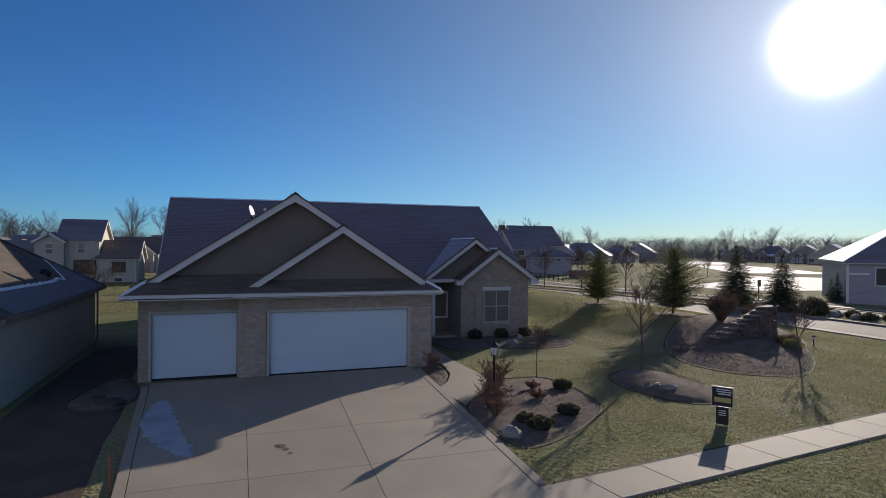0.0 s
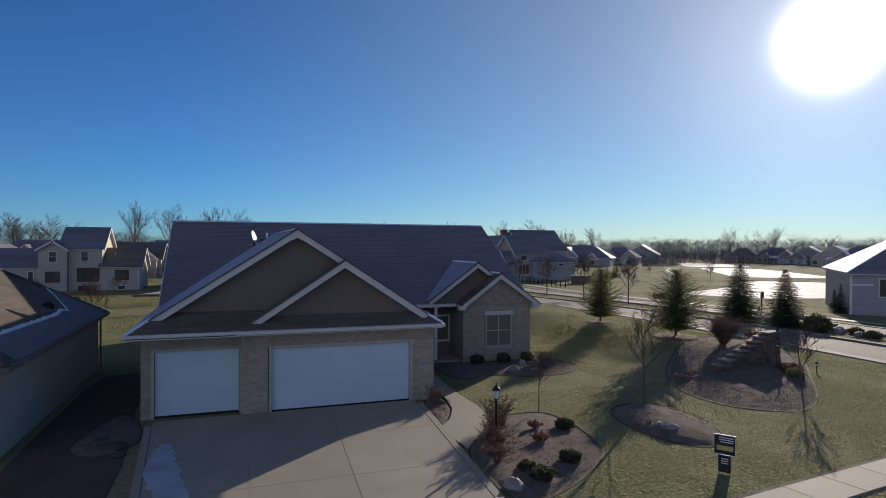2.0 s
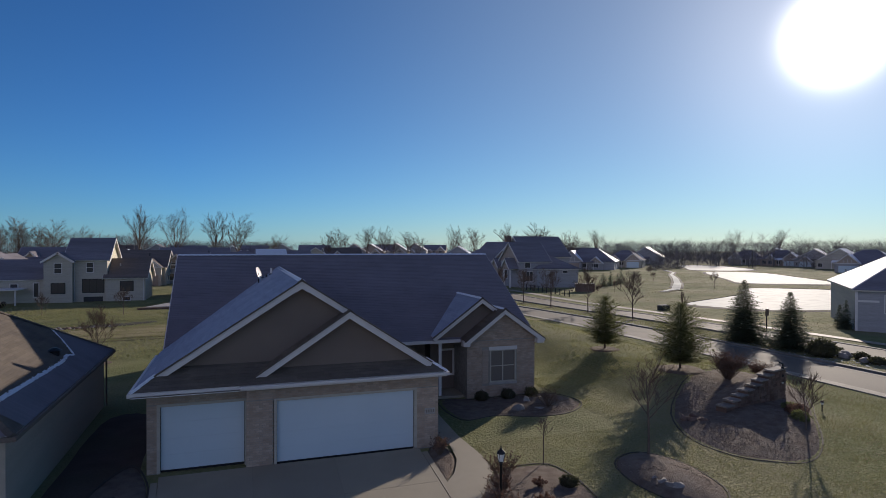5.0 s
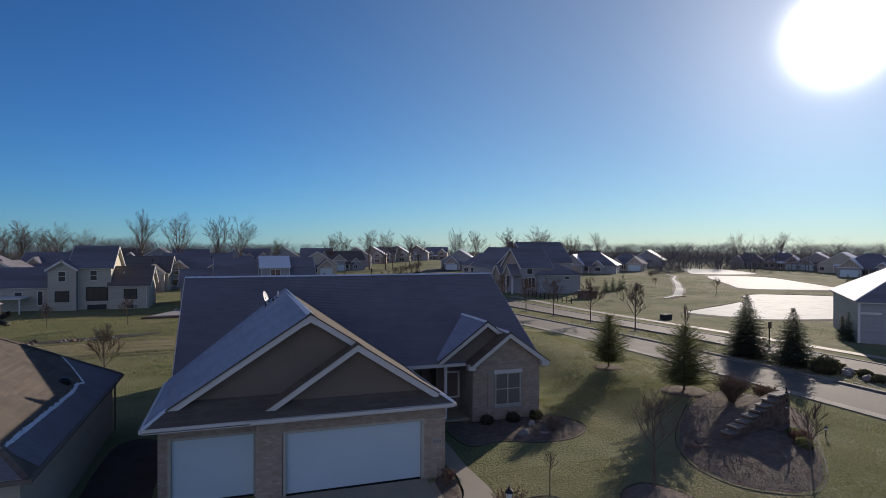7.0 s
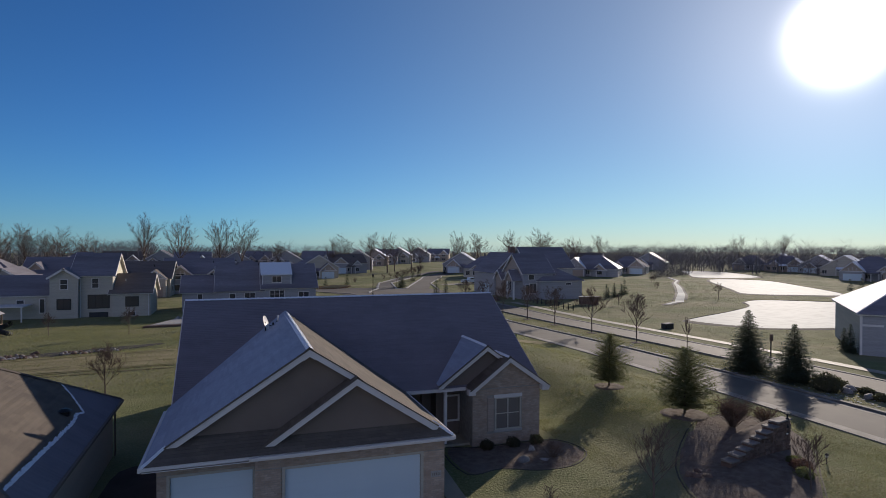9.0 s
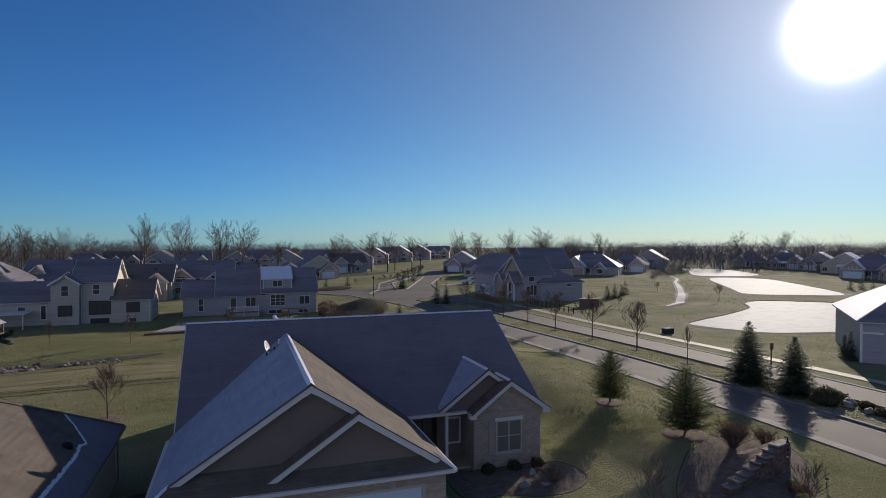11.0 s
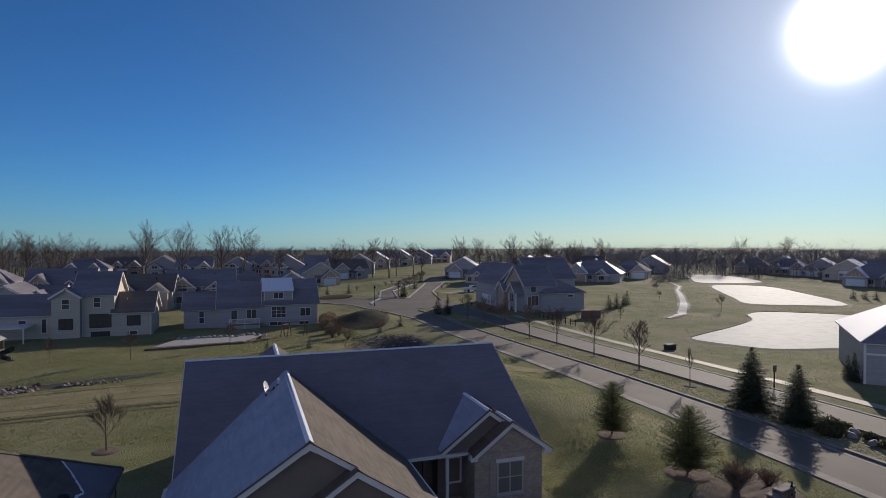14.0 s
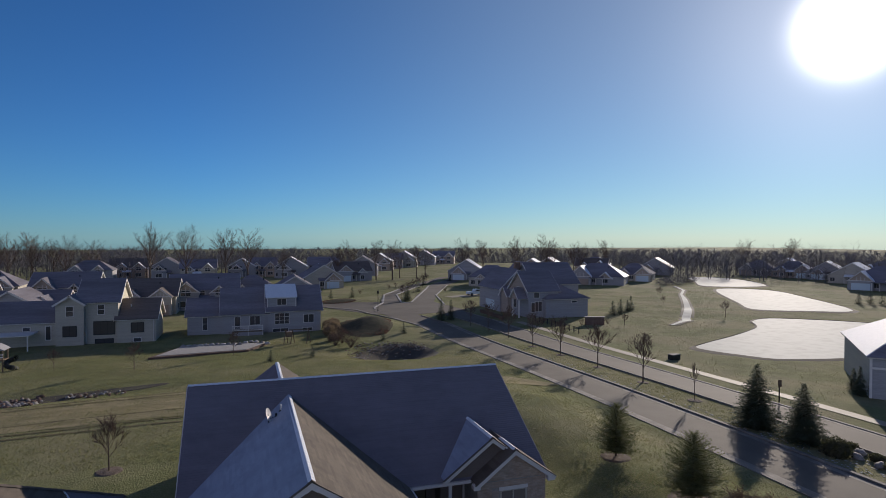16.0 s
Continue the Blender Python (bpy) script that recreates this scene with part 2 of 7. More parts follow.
M_COVER = mat("dark_groundcover", (0.07, 0.066, 0.045), (0.1, 0.09, 0.06), 1.2, 0.95, 7, 0.8, c=(0.05, 0.055, 0.035), c_scale=0.4, spec=0.05, bump_dist=0.08)
# dark soil; also painted as shade along turf edge, bed rims and kerb
M_DARK_SOIL_SHADE = mat("dark_soil_and_shade", (0.055, 0.047, 0.04), (0.08, 0.07, 0.055), 0.8, 0.9, 6, 0.8, c=(0.12, 0.11, 0.08), c_scale=0.3)


for m_, c_, k_ in ((M_BLADE, (0.3, 0.3, 0.14), 0.4), (M_PINE, (0.2, 0.22, 0.07), 0.4), (M_NEEDLE, (0.14, 0.17, 0.1), 0.4), (M_LEAF, (0.12, 0.13, 0.06), 0.3), (M_TAN, (0.36, 0.28, 0.18), 0.35), (M_RUST, (0.2, 0.12, 0.09), 0.3)):
    let_light_through(m_, c_, k_)
M_FIELD = mat("dormant_tan_field", (0.33, 0.28, 0.165), (0.21, 0.19, 0.1), 0.8, 0.95, 7.0, 0.85, bump_dist=0.14, spec=0.05, c=(0.26, 0.22, 0.12), c_scale=0.25, stretch=(0.25, 1, 1), fleck=(0.3, 0.25, 0.15))
M_TRACK = mat("worn_tyre_track", (0.2, 0.175, 0.1), (0.16, 0.14, 0.08), 0.8, 0.95, 9.0, 0.6, spec=0.05)


# ---- mesh helpers ----
class MB:
    """Collects vertices and faces of one mesh."""

    def __init__(self):
        self.v, self.f = [], []

    def face(self, *pts):
        k = len(self.v)
        self.v.extend(tuple(p) for p in pts)
        self.f.append(tuple(range(k, k + len(pts))))

    def box(self, x0, y0, z0, x1, y1, z1):
        k = len(self.v)
        self.v += [(x0, y0, z0), (x1, y0, z0), (x1, y1, z0), (x0, y1, z0), (x0, y0, z1), (x1, y0, z1), (x1, y1, z1), (x0, y1, z1)]
        self.f += [(k, k + 3, k + 2, k + 1), (k + 4, k + 5, k + 6, k + 7), (k, k + 1, k + 5, k + 4),
                   (k + 1, k + 2, k + 6, k + 5), (k + 2, k + 3, k + 7, k + 6), (k + 3, k, k + 4, k + 7)]
        return self

    def slab(self, low, high):
        """A closed solid between two outlines of the same number of points."""
        k, n = len(self.v), len(low)
        self.v += [tuple(p) for p in low] + [tuple(p) for p in high]
        self.f += [tuple(range(k + n - 1, k - 1, -1)), tuple(range(k + n, k + 2 * n))]
        for i in range(n):
            j = (i + 1) % n
            self.f.append((k + i, k + j, k + n + j, k + n + i))
        return self

    def plate(self, pts, thick):
        """A flat polygon given a thickness along its normal, downwards."""
        a, b, c = (Vector(p) for p in pts[:3])
        nrm = (b - a).cross(c - a).normalized()
        return self.slab([Vector(p) - nrm * thick for p in pts], pts)

    def beam(self, p, q, w, h):
        """A bar from p to q, w wide across and h high, below the line."""
        p, q = Vector(p), Vector(q)
        d = (q - p).normalized()
        side = d.cross(Vector((0, 0, 1)))
        side = (side.normalized() if side.length > 1e-4 else Vector((1, 0, 0))) * (w / 2)
        up = side.cross(d).normalized() * h
        if up.z < 0:
            up = -up
        return self.slab([p - side - up, p + side - up, q + side - up, q - side - up], [p - side, p + side, q + side, q - side])

    def tube(self, p, q, r0, r1, n=6, cap=False):
        p, q = Vector(p), Vector(q)
        d = q - p
        if d.length < 1e-6:
            return self
        d.normalize()
        s = d.cross(Vector((0.3, 0.2, 1)) if abs(d.z) < 0.9 else Vector((1, 0, 0))).normalized()
        t = d.cross(s)
        k = len(self.v)
        for c, r in ((p, r0), (q, r1)):
            for i in range(n):
                a = 2 * math.pi * i / n
                self.v.append(tuple(c + (s * math.cos(a) + t * math.sin(a)) * r))
        for i in range(n):
            j = (i + 1) % n
            self.f.append((k + i, k + j, k + n + j, k + n + i))
        if cap:
            self.f.append(tuple(range(k + n, k + 2 * n)))
            self.f.append(tuple(range(k + n - 1, k - 1, -1)))
        return self

    def lathe(self, profile, n=16, centre=(0, 0, 0)):
        """A turned shape from (radius, height) pairs."""
        k = len(self.v)
        for r, z in profile:
            for i in range(n):
                a = 2 * math.pi * i / n
                self.v.append((centre[0] + r * math.cos(a), centre[1] + r * math.sin(a), centre[2] + z))
        for q in range(len(profile) - 1):
            for i in range(n):
                j = (i + 1) % n
                self.f.append((k + q * n + i, k + q * n + j, k + (q + 1) * n + j, k + (q + 1) * n + i))
        self.f.append(tuple(range(k + n - 1, k - 1, -1)))
        self.f.append(tuple(range(k + (len(profile) - 1) * n, k + len(profile) * n)))
        return self

    def mesh(self, name, material, smooth=False, bevel=0.0):
        me = bpy.data.meshes.new(name)
        me.from_pydata(self.v, [], self.f)
        if bevel:
            bm = bmesh.new()
            bm.from_mesh(me)
            bmesh.ops.remove_doubles(bm, verts=bm.verts, dist=0.0005)
            bmesh.ops.bevel(bm, geom=bm.edges[:], offset=bevel, segments=2, affect="EDGES", clamp_overlap=True)
            bm.to_mesh(me)
            bm.free()
        if smooth:
            me.polygons.foreach_set("use_smooth", [True] * len(me.polygons))
        me.materials.append(material)
        me.update()
        return me


def part(name, mb, material, parent=None, label="", smooth=False, bevel=0.0, kind=""):
    ob = new(name, mb.mesh(name, material, smooth, bevel))
    if parent is not None:
        ob.parent = parent
    return tagged(ob, label=label, kind=kind)


def thing(name, label, category, group="", m=None):
    ob = new(name)
    ob.empty_display_size = 0.2
    if m is not None:
        ob.matrix_basis = m
    return tagged(ob, label, category, group)


def box(*a):
    return MB().box(*a)


def blob(radius, seed, flat=0.7, rough=0.22, n=10, rings=7):
    """A lumpy boulder, its base at z = 0."""
    rnd = random.Random(seed)
    off = Vector((rnd.uniform(0, 50), rnd.uniform(0, 50), rnd.uniform(0, 50)))
    mb = MB()
    sx, sy = rnd.uniform(0.8, 1.25), rnd.uniform(0.7, 1.0)
    for q in range(rings + 1):
        th = math.pi * q / rings
        for i in range(n):
            ph = 2 * math.pi * i / n
            d = Vector((math.sin(th) * math.cos(ph), math.sin(th) * math.sin(ph), math.cos(th)))
            k = radius * (1 + rough * 2 * noise.noise(d * 1.4 + off) + rough * noise.noise(d * 3.5 + off))
            mb.v.append((d.x * k * sx, d.y * k * sy, max(-0.12 * radius, d.z * k * flat) + 0.1 * radius))
    for q in range(rings):
        for i in range(n):
            j = (i + 1) % n
            mb.f.append((q * n + i, (q + 1) * n + i, (q + 1) * n + j, q * n + j))
    return mb


def ss(a, b, x):
    t = min(1.0, max(0.0, (x - a) / (b - a)))
    return t * t * (3 - 2 * t)


def bump_at(x, y, cx, cy, rx, ry):
    q = ((x - cx) / rx) ** 2 + ((y - cy) / ry) ** 2
    return math.exp(-q * 1.6) if q < 6 else 0.0


def gh(x, y):
    """Height of the ground."""
    z = -1.4 * ss(20, 75, math.hypot(x - 5, y - 5))
    z -= 2.1 * bump_at(x, y, 18.6, 61.5, 7.0, 6.5)            # drain basin
    z -= 0.5 * bump_at(x, y, -21, 46.2, 16, 3.5)            # ditch behind the houses
    z += 1.7 * bump_at(x, y, 20.5, 85, 6, 8)              # planted mound by the junction
    z += 0.7 * bump_at(x, y, 24, 131, 10, 8)
    z -= 0.7 * bump_at(x, y, 86, 80, 7, 7) + 0.5 * bump_at(x, y, 98, 96, 6, 8)
    z += 0.3 * bump_at(x, y, 20, -1.5, 4, 4)
    # grassed berm along the boulevard, with the pines on its crest
    z += 0.92 * ss(15.4, 20.6, x) * (1 - ss(22.6, 28.6, x)) * ss(-1.0, 4.2, y) * (1 - ss(26, 42, y))
    # far ground lowered so that the skyline fits the camera's view
    z -= 31.0 * ss(330, 950, math.hypot(x, y))
    # uneven turf away from the paving
    k = max(ss(24, 32, y), ss(14.5, 17, x) * ss(6, 12, y)) * (1 - ss(27, 29, x) * (1 - ss(50.5, 53, x))) * (1 - ss(100, 140, y))
    if k > 0:
        z += k * (0.075 * noise.noise(Vector((x * 0.16, y * 0.22, 5))) + 0.035 * noise.noise(Vector((x * 0.45, y * 0.5, 9))))
    return z


# ---- ground ----
def axis(lo, hi, fine_lo, fine_hi, step):
    out, x = [], fine_lo
    while x <= fine_hi + 1e-6:
        out.append(x)
        x += step
    g, x = step, fine_hi
    while x < hi:
        g *= 1.35
        x += g
        out.append(min(x, hi))
    g, x = step, fine_lo
    while x > lo:
        g *= 1.35
        x -= g
        out.insert(0, max(x, lo))
    return out


gx, gy = axis(-2600, 2600, -46, 70, 1.0), axis(-2600, 2600, -32, 150, 1.0)
mb = MB()
mb.v = [(x, y, gh(x, y) + 0.02 * noise.noise(Vector((x * 0.4, y * 0.4, 0)))) for y in gy for x in gx]
nx = len(gx)
mb.f = [(j * nx + i, j * nx + i + 1, (j + 1) * nx + i + 1, (j + 1) * nx + i) for j in range(len(gy) - 1) for i in range(nx - 1)]
ground = part("ground", mb, M_GRASS, None, "dormant olive and tan winter lawn reaching the horizon", smooth=True, kind="structure")
ground["category"] = "ground"


def setting(name, mb, material, label, category, smooth=False):
    ob = part(name, mb, material, None, label, smooth=smooth, kind="structure")
    ob["category"] = category
    return ob


def strip(mb, left, right, lift=0.035, step=1.5):
    """A paved band between two lines of plan points, draped over the ground."""
    def sample(line, t):
        n = len(line) - 1
        k = min(n - 1, int(t * n))
        u = t * n - k
        return line[k][0] + (line[k + 1][0] - line[k][0]) * u, line[k][1] + (line[k + 1][1] - line[k][1]) * u
    length = sum(math.dist(left[i], left[i + 1]) for i in range(len(left) - 1))
    n, w = max(2, int(length / step)), 5
    k = len(mb.v)
    for i in range(n + 1):
        a, b = sample(left, i / n), sample(right, i / n)
        for j in range(w + 1):
            x, y = a[0] + (b[0] - a[0]) * j / w, a[1] + (b[1] - a[1]) * j / w
            mb.v.append((x, y, gh(x, y) + lift))
    for i in range(n):
        for j in range(w):
            q = k + i * (w + 1) + j
            mb.f.append((q, q + 1, q + w + 2, q + w + 1))
    return mb


def kerb(mb, line, w=0.15, h=0.12, step=3.0):
    for (x0, y0), (x1, y1) in zip(line, line[1:]):
        n = max(1, int(math.dist((x0, y0), (x1, y1)) / step))
        for i in range(n):
            a, b = i / n, (i + 1) / n
            p = (x0 + (x1 - x0) * a, y0 + (y1 - y0) * a)
            q = (x0 + (x1 - x0) * b, y0 + (y1 - y0) * b)
            mb.beam((*p, gh(*p) + h), (*q, gh(*q) + h), w, h + 0.1)
    return mb


def patch(mb, pts, lift, rise=0.0, cell=0.5):
    """A bed with an uneven outline, draped over the ground and swelling to its middle."""
    cx, cy = sum(p[0] for p in pts) / len(pts), sum(p[1] for p in pts) / len(pts)
    n, m = len(pts) * 4, 8
    k = len(mb.v)
    rim = []
    for i in range(n):
        t = i / n * len(pts)
        j, u = int(t), t - int(t)
        p0, p1, p2, p3 = (Vector(pts[(j + q) % len(pts)]) for q in (-1, 0, 1, 2))
        rim.append(0.5 * (2 * p1 + (p2 - p0) * u + (2 * p0 - 5 * p1 + 4 * p2 - p3) * u * u + (3 * p1 - p0 - 3 * p2 + p3) * u ** 3))
    for q in range(m + 1):
        s = q / m
        for p in rim:
            x, y = cx + (p[0] - cx) * s, cy + (p[1] - cy) * s
            z = gh(x, y) + lift + rise * (1 - s ** 2) + (0.03 * noise.noise(Vector((x * 3, y * 3, 1))) if rise else 0)
            mb.v.append((x, y, z if q < m else gh(x, y) - 0.03))
    for q in range(m):
        for i in range(n):
            j = (i + 1) % n
            mb.f.append((k + q * n + i, k + (q + 1) * n + i, k + (q + 1) * n + j, k + q * n + j))
    return rim


# ---- roads ----
boulevard = MB()
strip(boulevard, [(29.6, -40), (29.6, 60), (29.0, 85), (26, 104)], [(35.2, -40), (35.2, 60), (35.2, 85), (33, 104)])
setting("road", boulevard, M_ASPH, "grey asphalt lane of the divided boulevard", "road")
boulevard = MB()
strip(boulevard, [(40.6, -40), (40.6, 60), (40.2, 84), (38, 104)], [(45.5, -40), (45.5, 60), (45.4, 84), (44.5, 104)])
setting("road", boulevard, M_ASPH, "grey asphalt far lane of the divided boulevard", "road")
cross = MB()
strip(cross, [(-40, 128), (15.5, 119.7), (24, 104), (30, 100)], [(-40, 134), (16.3, 125.7), (31, 125), (46, 104)], lift=0.05)
strip(cross, [(31, 123), (36, 145), (50, 172), (75, 214)], [(35.5, 123), (39.5, 145), (54, 172), (79, 214)], lift=0.055)
strip(cross, [(38.5, 123), (44, 140), (57.5, 172), (82, 213)], [(44, 123), (50, 140), (64, 172), (88, 213)], lift=0.06)
strip(cross, [(24, 104), (31, 125)], [(46, 104), (44, 124)], lift=0.045)
setting("road", cross, M_ASPH, "grey asphalt junction and avenue running away", "road")
street = MB()
strip(street, [(-60, -31.5), (45, -18.5)], [(-60, -24.0), (45, -11.2)], lift=0.03)
setting("road", street, M_ASPH, "grey asphalt street in front of the house", "road")
kb = MB()
kerb(kb, [(35.25, -40), (35.25, 60), (35.25, 85), (33.4, 98)], h=0.16, w=0.3)
kerb(kb, [(40.5, -40), (40.5, 60), (40.1, 84), (38.6, 98)], h=0.16, w=0.2)
kerb(kb, [(29.55, -40), (29.55, 60), (28.95, 85), (27, 98)], h=0.06, w=0.3)
kerb(kb, [(45.6, -40), (45.6, 60), (45.5, 84), (44.6, 100)], h=0.1, w=0.3)
kerb(kb, [(38.2, 124), (57.3, 172), (81.5, 213)], h=0.12, w=0.3)
kerb(kb, [(24, 104), (22.3, 112), (15.5, 119.6)], h=0.14, w=0.6)
kerb(kb, [(28.95, 85), (26.2, 98), (24, 104)], h=0.12, w=0.4)
kerb(kb, [(31, 125.5), (36, 145), (50, 172.3)], h=0.12, w=0.5)
setting("kerb", kb, M_CURB, "pale concrete kerbs along the roads", "kerb")
kb = MB()
kerb(kb, [(26.6, 112.5), (27.1, 115.5), (31, 124), (36, 145), (50, 172)], h=0.17, w=0.45)
kerb(kb, [(35.7, 124), (39.6, 145), (54.1, 172)], h=0.17, w=0.4)
kerb(kb, [(35.7, 124), (37.0, 122.9), (38.3, 124), (53.2, 160.7), (57.4, 172)], h=0.17, w=0.45)
kerb(kb, [(45, 118), (49.9, 140), (64, 172)], h=0.15, w=0.35)
setting("kerb", kb, M_CAP, "pale concrete kerbs round the avenue island", "kerb")
for a0, a1, b0, b1, lab in ((29.7, 30.25, 29.1, 29.65, "pale concrete gutter pan by the lawn"), (34.5, 35.1, 34.5, 35.05, "pale concrete gutter pan by the median"), (45.0, 45.45, 44.8, 45.3, "pale concrete gutter pan by the far verge")):
    pan = MB()
    strip(pan, [(a0, -40), (a0, 60), (b0, 85)], [(a1, -40), (a1, 60), (b1, 85)], lift=0.041)
    setting("gutter_pan", pan, M_CURB, lab, "gutter")
# dark strip: leaf litter plus the kerb's shade put into its colour
litter = MB()
strip(litter, [(35.05, -20), (35.05, 60), (35.0, 85)], [(35.75, -20), (35.75, 60), (35.7, 85)], lift=0.045)
setting("leaf_litter", litter, M_DARK_SOIL_SHADE, "dark band of leaf litter with painted kerb shade along the median", "leaves")
sw = MB()
strip(sw, [(48.4, -40), (48.4, 60), (48.2, 84)], [(49.9, -40), (49.9, 60), (49.7, 84)], lift=0.05)
setting("pavement", sw, M_CONC, "pale concrete footpath beyond the boulevard", "pavement")

# ---- driveway, walk and front sidewalk: one slab a piece ----
drive = thing("driveway", "pale concrete driveway with saw-cut joints and a wet frost patch", "driveway")
drive["kind"] = "structure"
XJ = ((-3.7, -0.8, 1.95, 5.1), (-2.8, -1.0, 1.25, 4.05))
YJ = (-0.02, -3.2, -6.45, -9.2, -12.6, -16.8)


def drive_x(i, y):
    return XJ[0][i] + (XJ[1][i] - XJ[0][i]) * (-y / 12.6)


for r in range(len(YJ) - 1):
    for c in range(3):
        g, a, b = 0.004, YJ[r] - (0.004 if r else 0), YJ[r + 1] + 0.004
        pts = [(drive_x(c, b) + g, b), (drive_x(c + 1, b) - g, b), (drive_x(c + 1, a) - g, a), (drive_x(c, a) + g, a)]
        part("slab", MB().slab([(x, y, -0.06) for x, y in pts], [(x, y, 0.055) for x, y in pts]), M_CONC, drive, bevel=0.004)
part("joint_filler", MB().slab([(drive_x(0, -16.8), -16.8, -0.05), (drive_x(3, -16.8), -16.8, -0.05), (drive_x(3, -0.03), -0.03, -0.05), (drive_x(0, -0.03), -0.03, -0.05)],
                              [(drive_x(0, -16.8), -16.8, 0.046), (drive_x(3, -16.8), -16.8, 0.046), (drive_x(3, -0.03), -0.03, 0.046), (drive_x(0, -0.03), -0.03, 0.046)]), M_CURB, drive)
edge = MB()
for i, sgn in ((0, -1), (3, 1)):
    edge.beam((drive_x(i, -0.5) + 0.11 * sgn, -0.5, 0.064), (drive_x(i, -11.2) + 0.11 * sgn, -11.2, 0.064), 0.2, 0.12)
part("edge_band", edge, M_CONC, drive)

walk_path = MB()
walk_l = [(4.85, -3.6), (5.5, -2.75), (6.02, -1.6), (6.27, -0.2), (6.2, 1.2), (6.25, 3.6), (6.5, 6.6)]
walk_r = [(5.0, -5.6), (6.05, -4.2), (6.85, -2.9), (7.0, -1.5), (6.96, 0.7), (7.15, 3.6), (7.6, 6.6)]
strip(walk_path, walk_l, walk_r, lift=0.06, step=0.4)
front_walk = part("front_walk", walk_path, M_CONC, None, "curving pale concrete garden walk to the porch", kind="structure")
front_walk["category"] = "pavement"
sidewalk = thing("pavement", "pale concrete sidewalk of square slabs along the lawn", "pavement")
sidewalk["kind"] = "structure"
for i in range(23):
    x0, x1 = 3.7 + i * 1.5 + 0.006, 3.7 + (i + 1) * 1.5 - 0.006
    f = lambda x: -11.82 + 0.122 * x
    pts = [(x0 + 0.15, f(x0) - 1.05), (x1 + 0.15, f(x1) - 1.05), (x1, f(x1)), (x0, f(x0))]
    z = min(gh(x, y) for x, y in pts)
    part("slab", MB().slab([(x, y, z - 0.06) for x, y in pts], [(x, y, z + 0.05) for x, y in pts]), M_CONC, sidewalk, bevel=0.008)

# flat dark strip painted for the shade in the cut turf edge
turf_edge = MB()
for i in range(24):
    xa, xb = 4.6 + i * 1.4, 4.6 + (i + 1) * 1.4
    turf_edge.beam((xa, -11.75 + 0.122 * xa, 0.022 + gh(xa, -11)), (xb, -11.75 + 0.122 * xb, 0.022 + gh(xb, -11)), 0.16, 0.06)
setting("turf_edge", turf_edge, M_DARK_SOIL_SHADE, "dark strip painted as the shaded cut edge of turf along the sidewalk", "edging")

# ---- ponds and stream ----
PONDS = []


def water(name, pts, label):
    PONDS.append(pts)
    mbw = MB()
    n = len(pts) * 4
    rim = []
    for i in range(n):
        t = i / n * len(pts)
        j, u = int(t), t - int(t)
        p0, p1, p2, p3 = (Vector(pts[(j + q) % len(pts)]) for q in (-1, 0, 1, 2))
        p = 0.5 * (2 * p1 + (p2 - p0) * u + (2 * p0 - 5 * p1 + 4 * p2 - p3) * u * u + (3 * p1 - p0 - 3 * p2 + p3) * u ** 3)
        rim.append((p[0], p[1]))
    mbw.slab([(x, y, -1.6) for x, y in rim], [(x, y, -1.30) for x, y in rim])
    setting(name, mbw, M_ICE, label, "pond")
    bank = MB()
    c = (sum(p[0] for p in rim) / n, sum(p[1] for p in rim) / n)
    for i in range(n):
        (x0, y0), (x1, y1) = rim[i], rim[(i + 1) % n]
        o = lambda x, y, s: (c[0] + (x - c[0]) * s, c[1] + (y - c[1]) * s)
        a0, a1, b0, b1 = o(x0, y0, 0.995), o(x1, y1, 0.995), o(x0, y0, 1.008), o(x1, y1, 1.008)
        bank.face((*a0, -1.32), (*b0, -1.22), (*b1, -1.22), (*a1, -1.32))
        d0, d1 = o(x0, y0, 1.07), o(x1, y1, 1.07)
        bank.face((*b0, -1.22), (*d0, -1.42), (*d1, -1.42), (*b1, -1.22))
    setting("bank", bank, M_DARK_SOIL_SHADE, "dark muddy bank round a frozen pond", "bank")


water("pond", [(61.8, 50.3), (66.2, 53.4), (75.7, 57.6), (84.9, 62.4), (88.7, 65.4), (92.8, 70.4), (99.4, 72.6), (107, 67.6), (112, 62), (118, 52), (104, 40), (86, 37.0), (68.3, 39.6), (64, 43.8)],
      "frozen pond with pale ice glaring in the sun")
water("pond", [(141.6, 132), (154.4, 123.8), (145.7, 104), (128.7, 77.1), (116.6, 79.9), (108.9, 85.6), (115.9, 97)], "second frozen pond with pale glaring ice")
water("pond", [(174.6, 182), (186, 171.4), (168.6, 138), (146.8, 142), (158, 160)], "far frozen pond with pale ice")
stream = MB()
sl = [(136, 145.5), (127.4, 131.4), (117.0, 120.0), (109.4, 110.4), (96.6, 94.6), (89.4, 86.6), (84.6, 81.6), (80.6, 76.2), (73.6, 70.8)]
sr = [(136.6, 145.0), (128.6, 130.8), (118.0, 119.4), (110.8, 109.2), (98.2, 92.6), (91.4, 84.6), (87.4, 80.4), (83.2, 75.4), (74.4, 70.2)]
sl, sr = [tuple(a + (b - a) * 0.2 for a, b in zip(p, q)) for p, q in zip(sl, sr)], [tuple(b + (a - b) * 0.2 for a, b in zip(p, q)) for p, q in zip(sl, sr)]
strip(stream, sl, sr, lift=0.2)
setting("stream", stream, M_ICE, "narrow frozen stream winding to the ponds", "stream")
mud = MB()
strip(mud, [(x - 0.45, y + 0.35) for x, y in sl], [(x + 0.45, y - 0.35) for x, y in sr], lift=0.12)
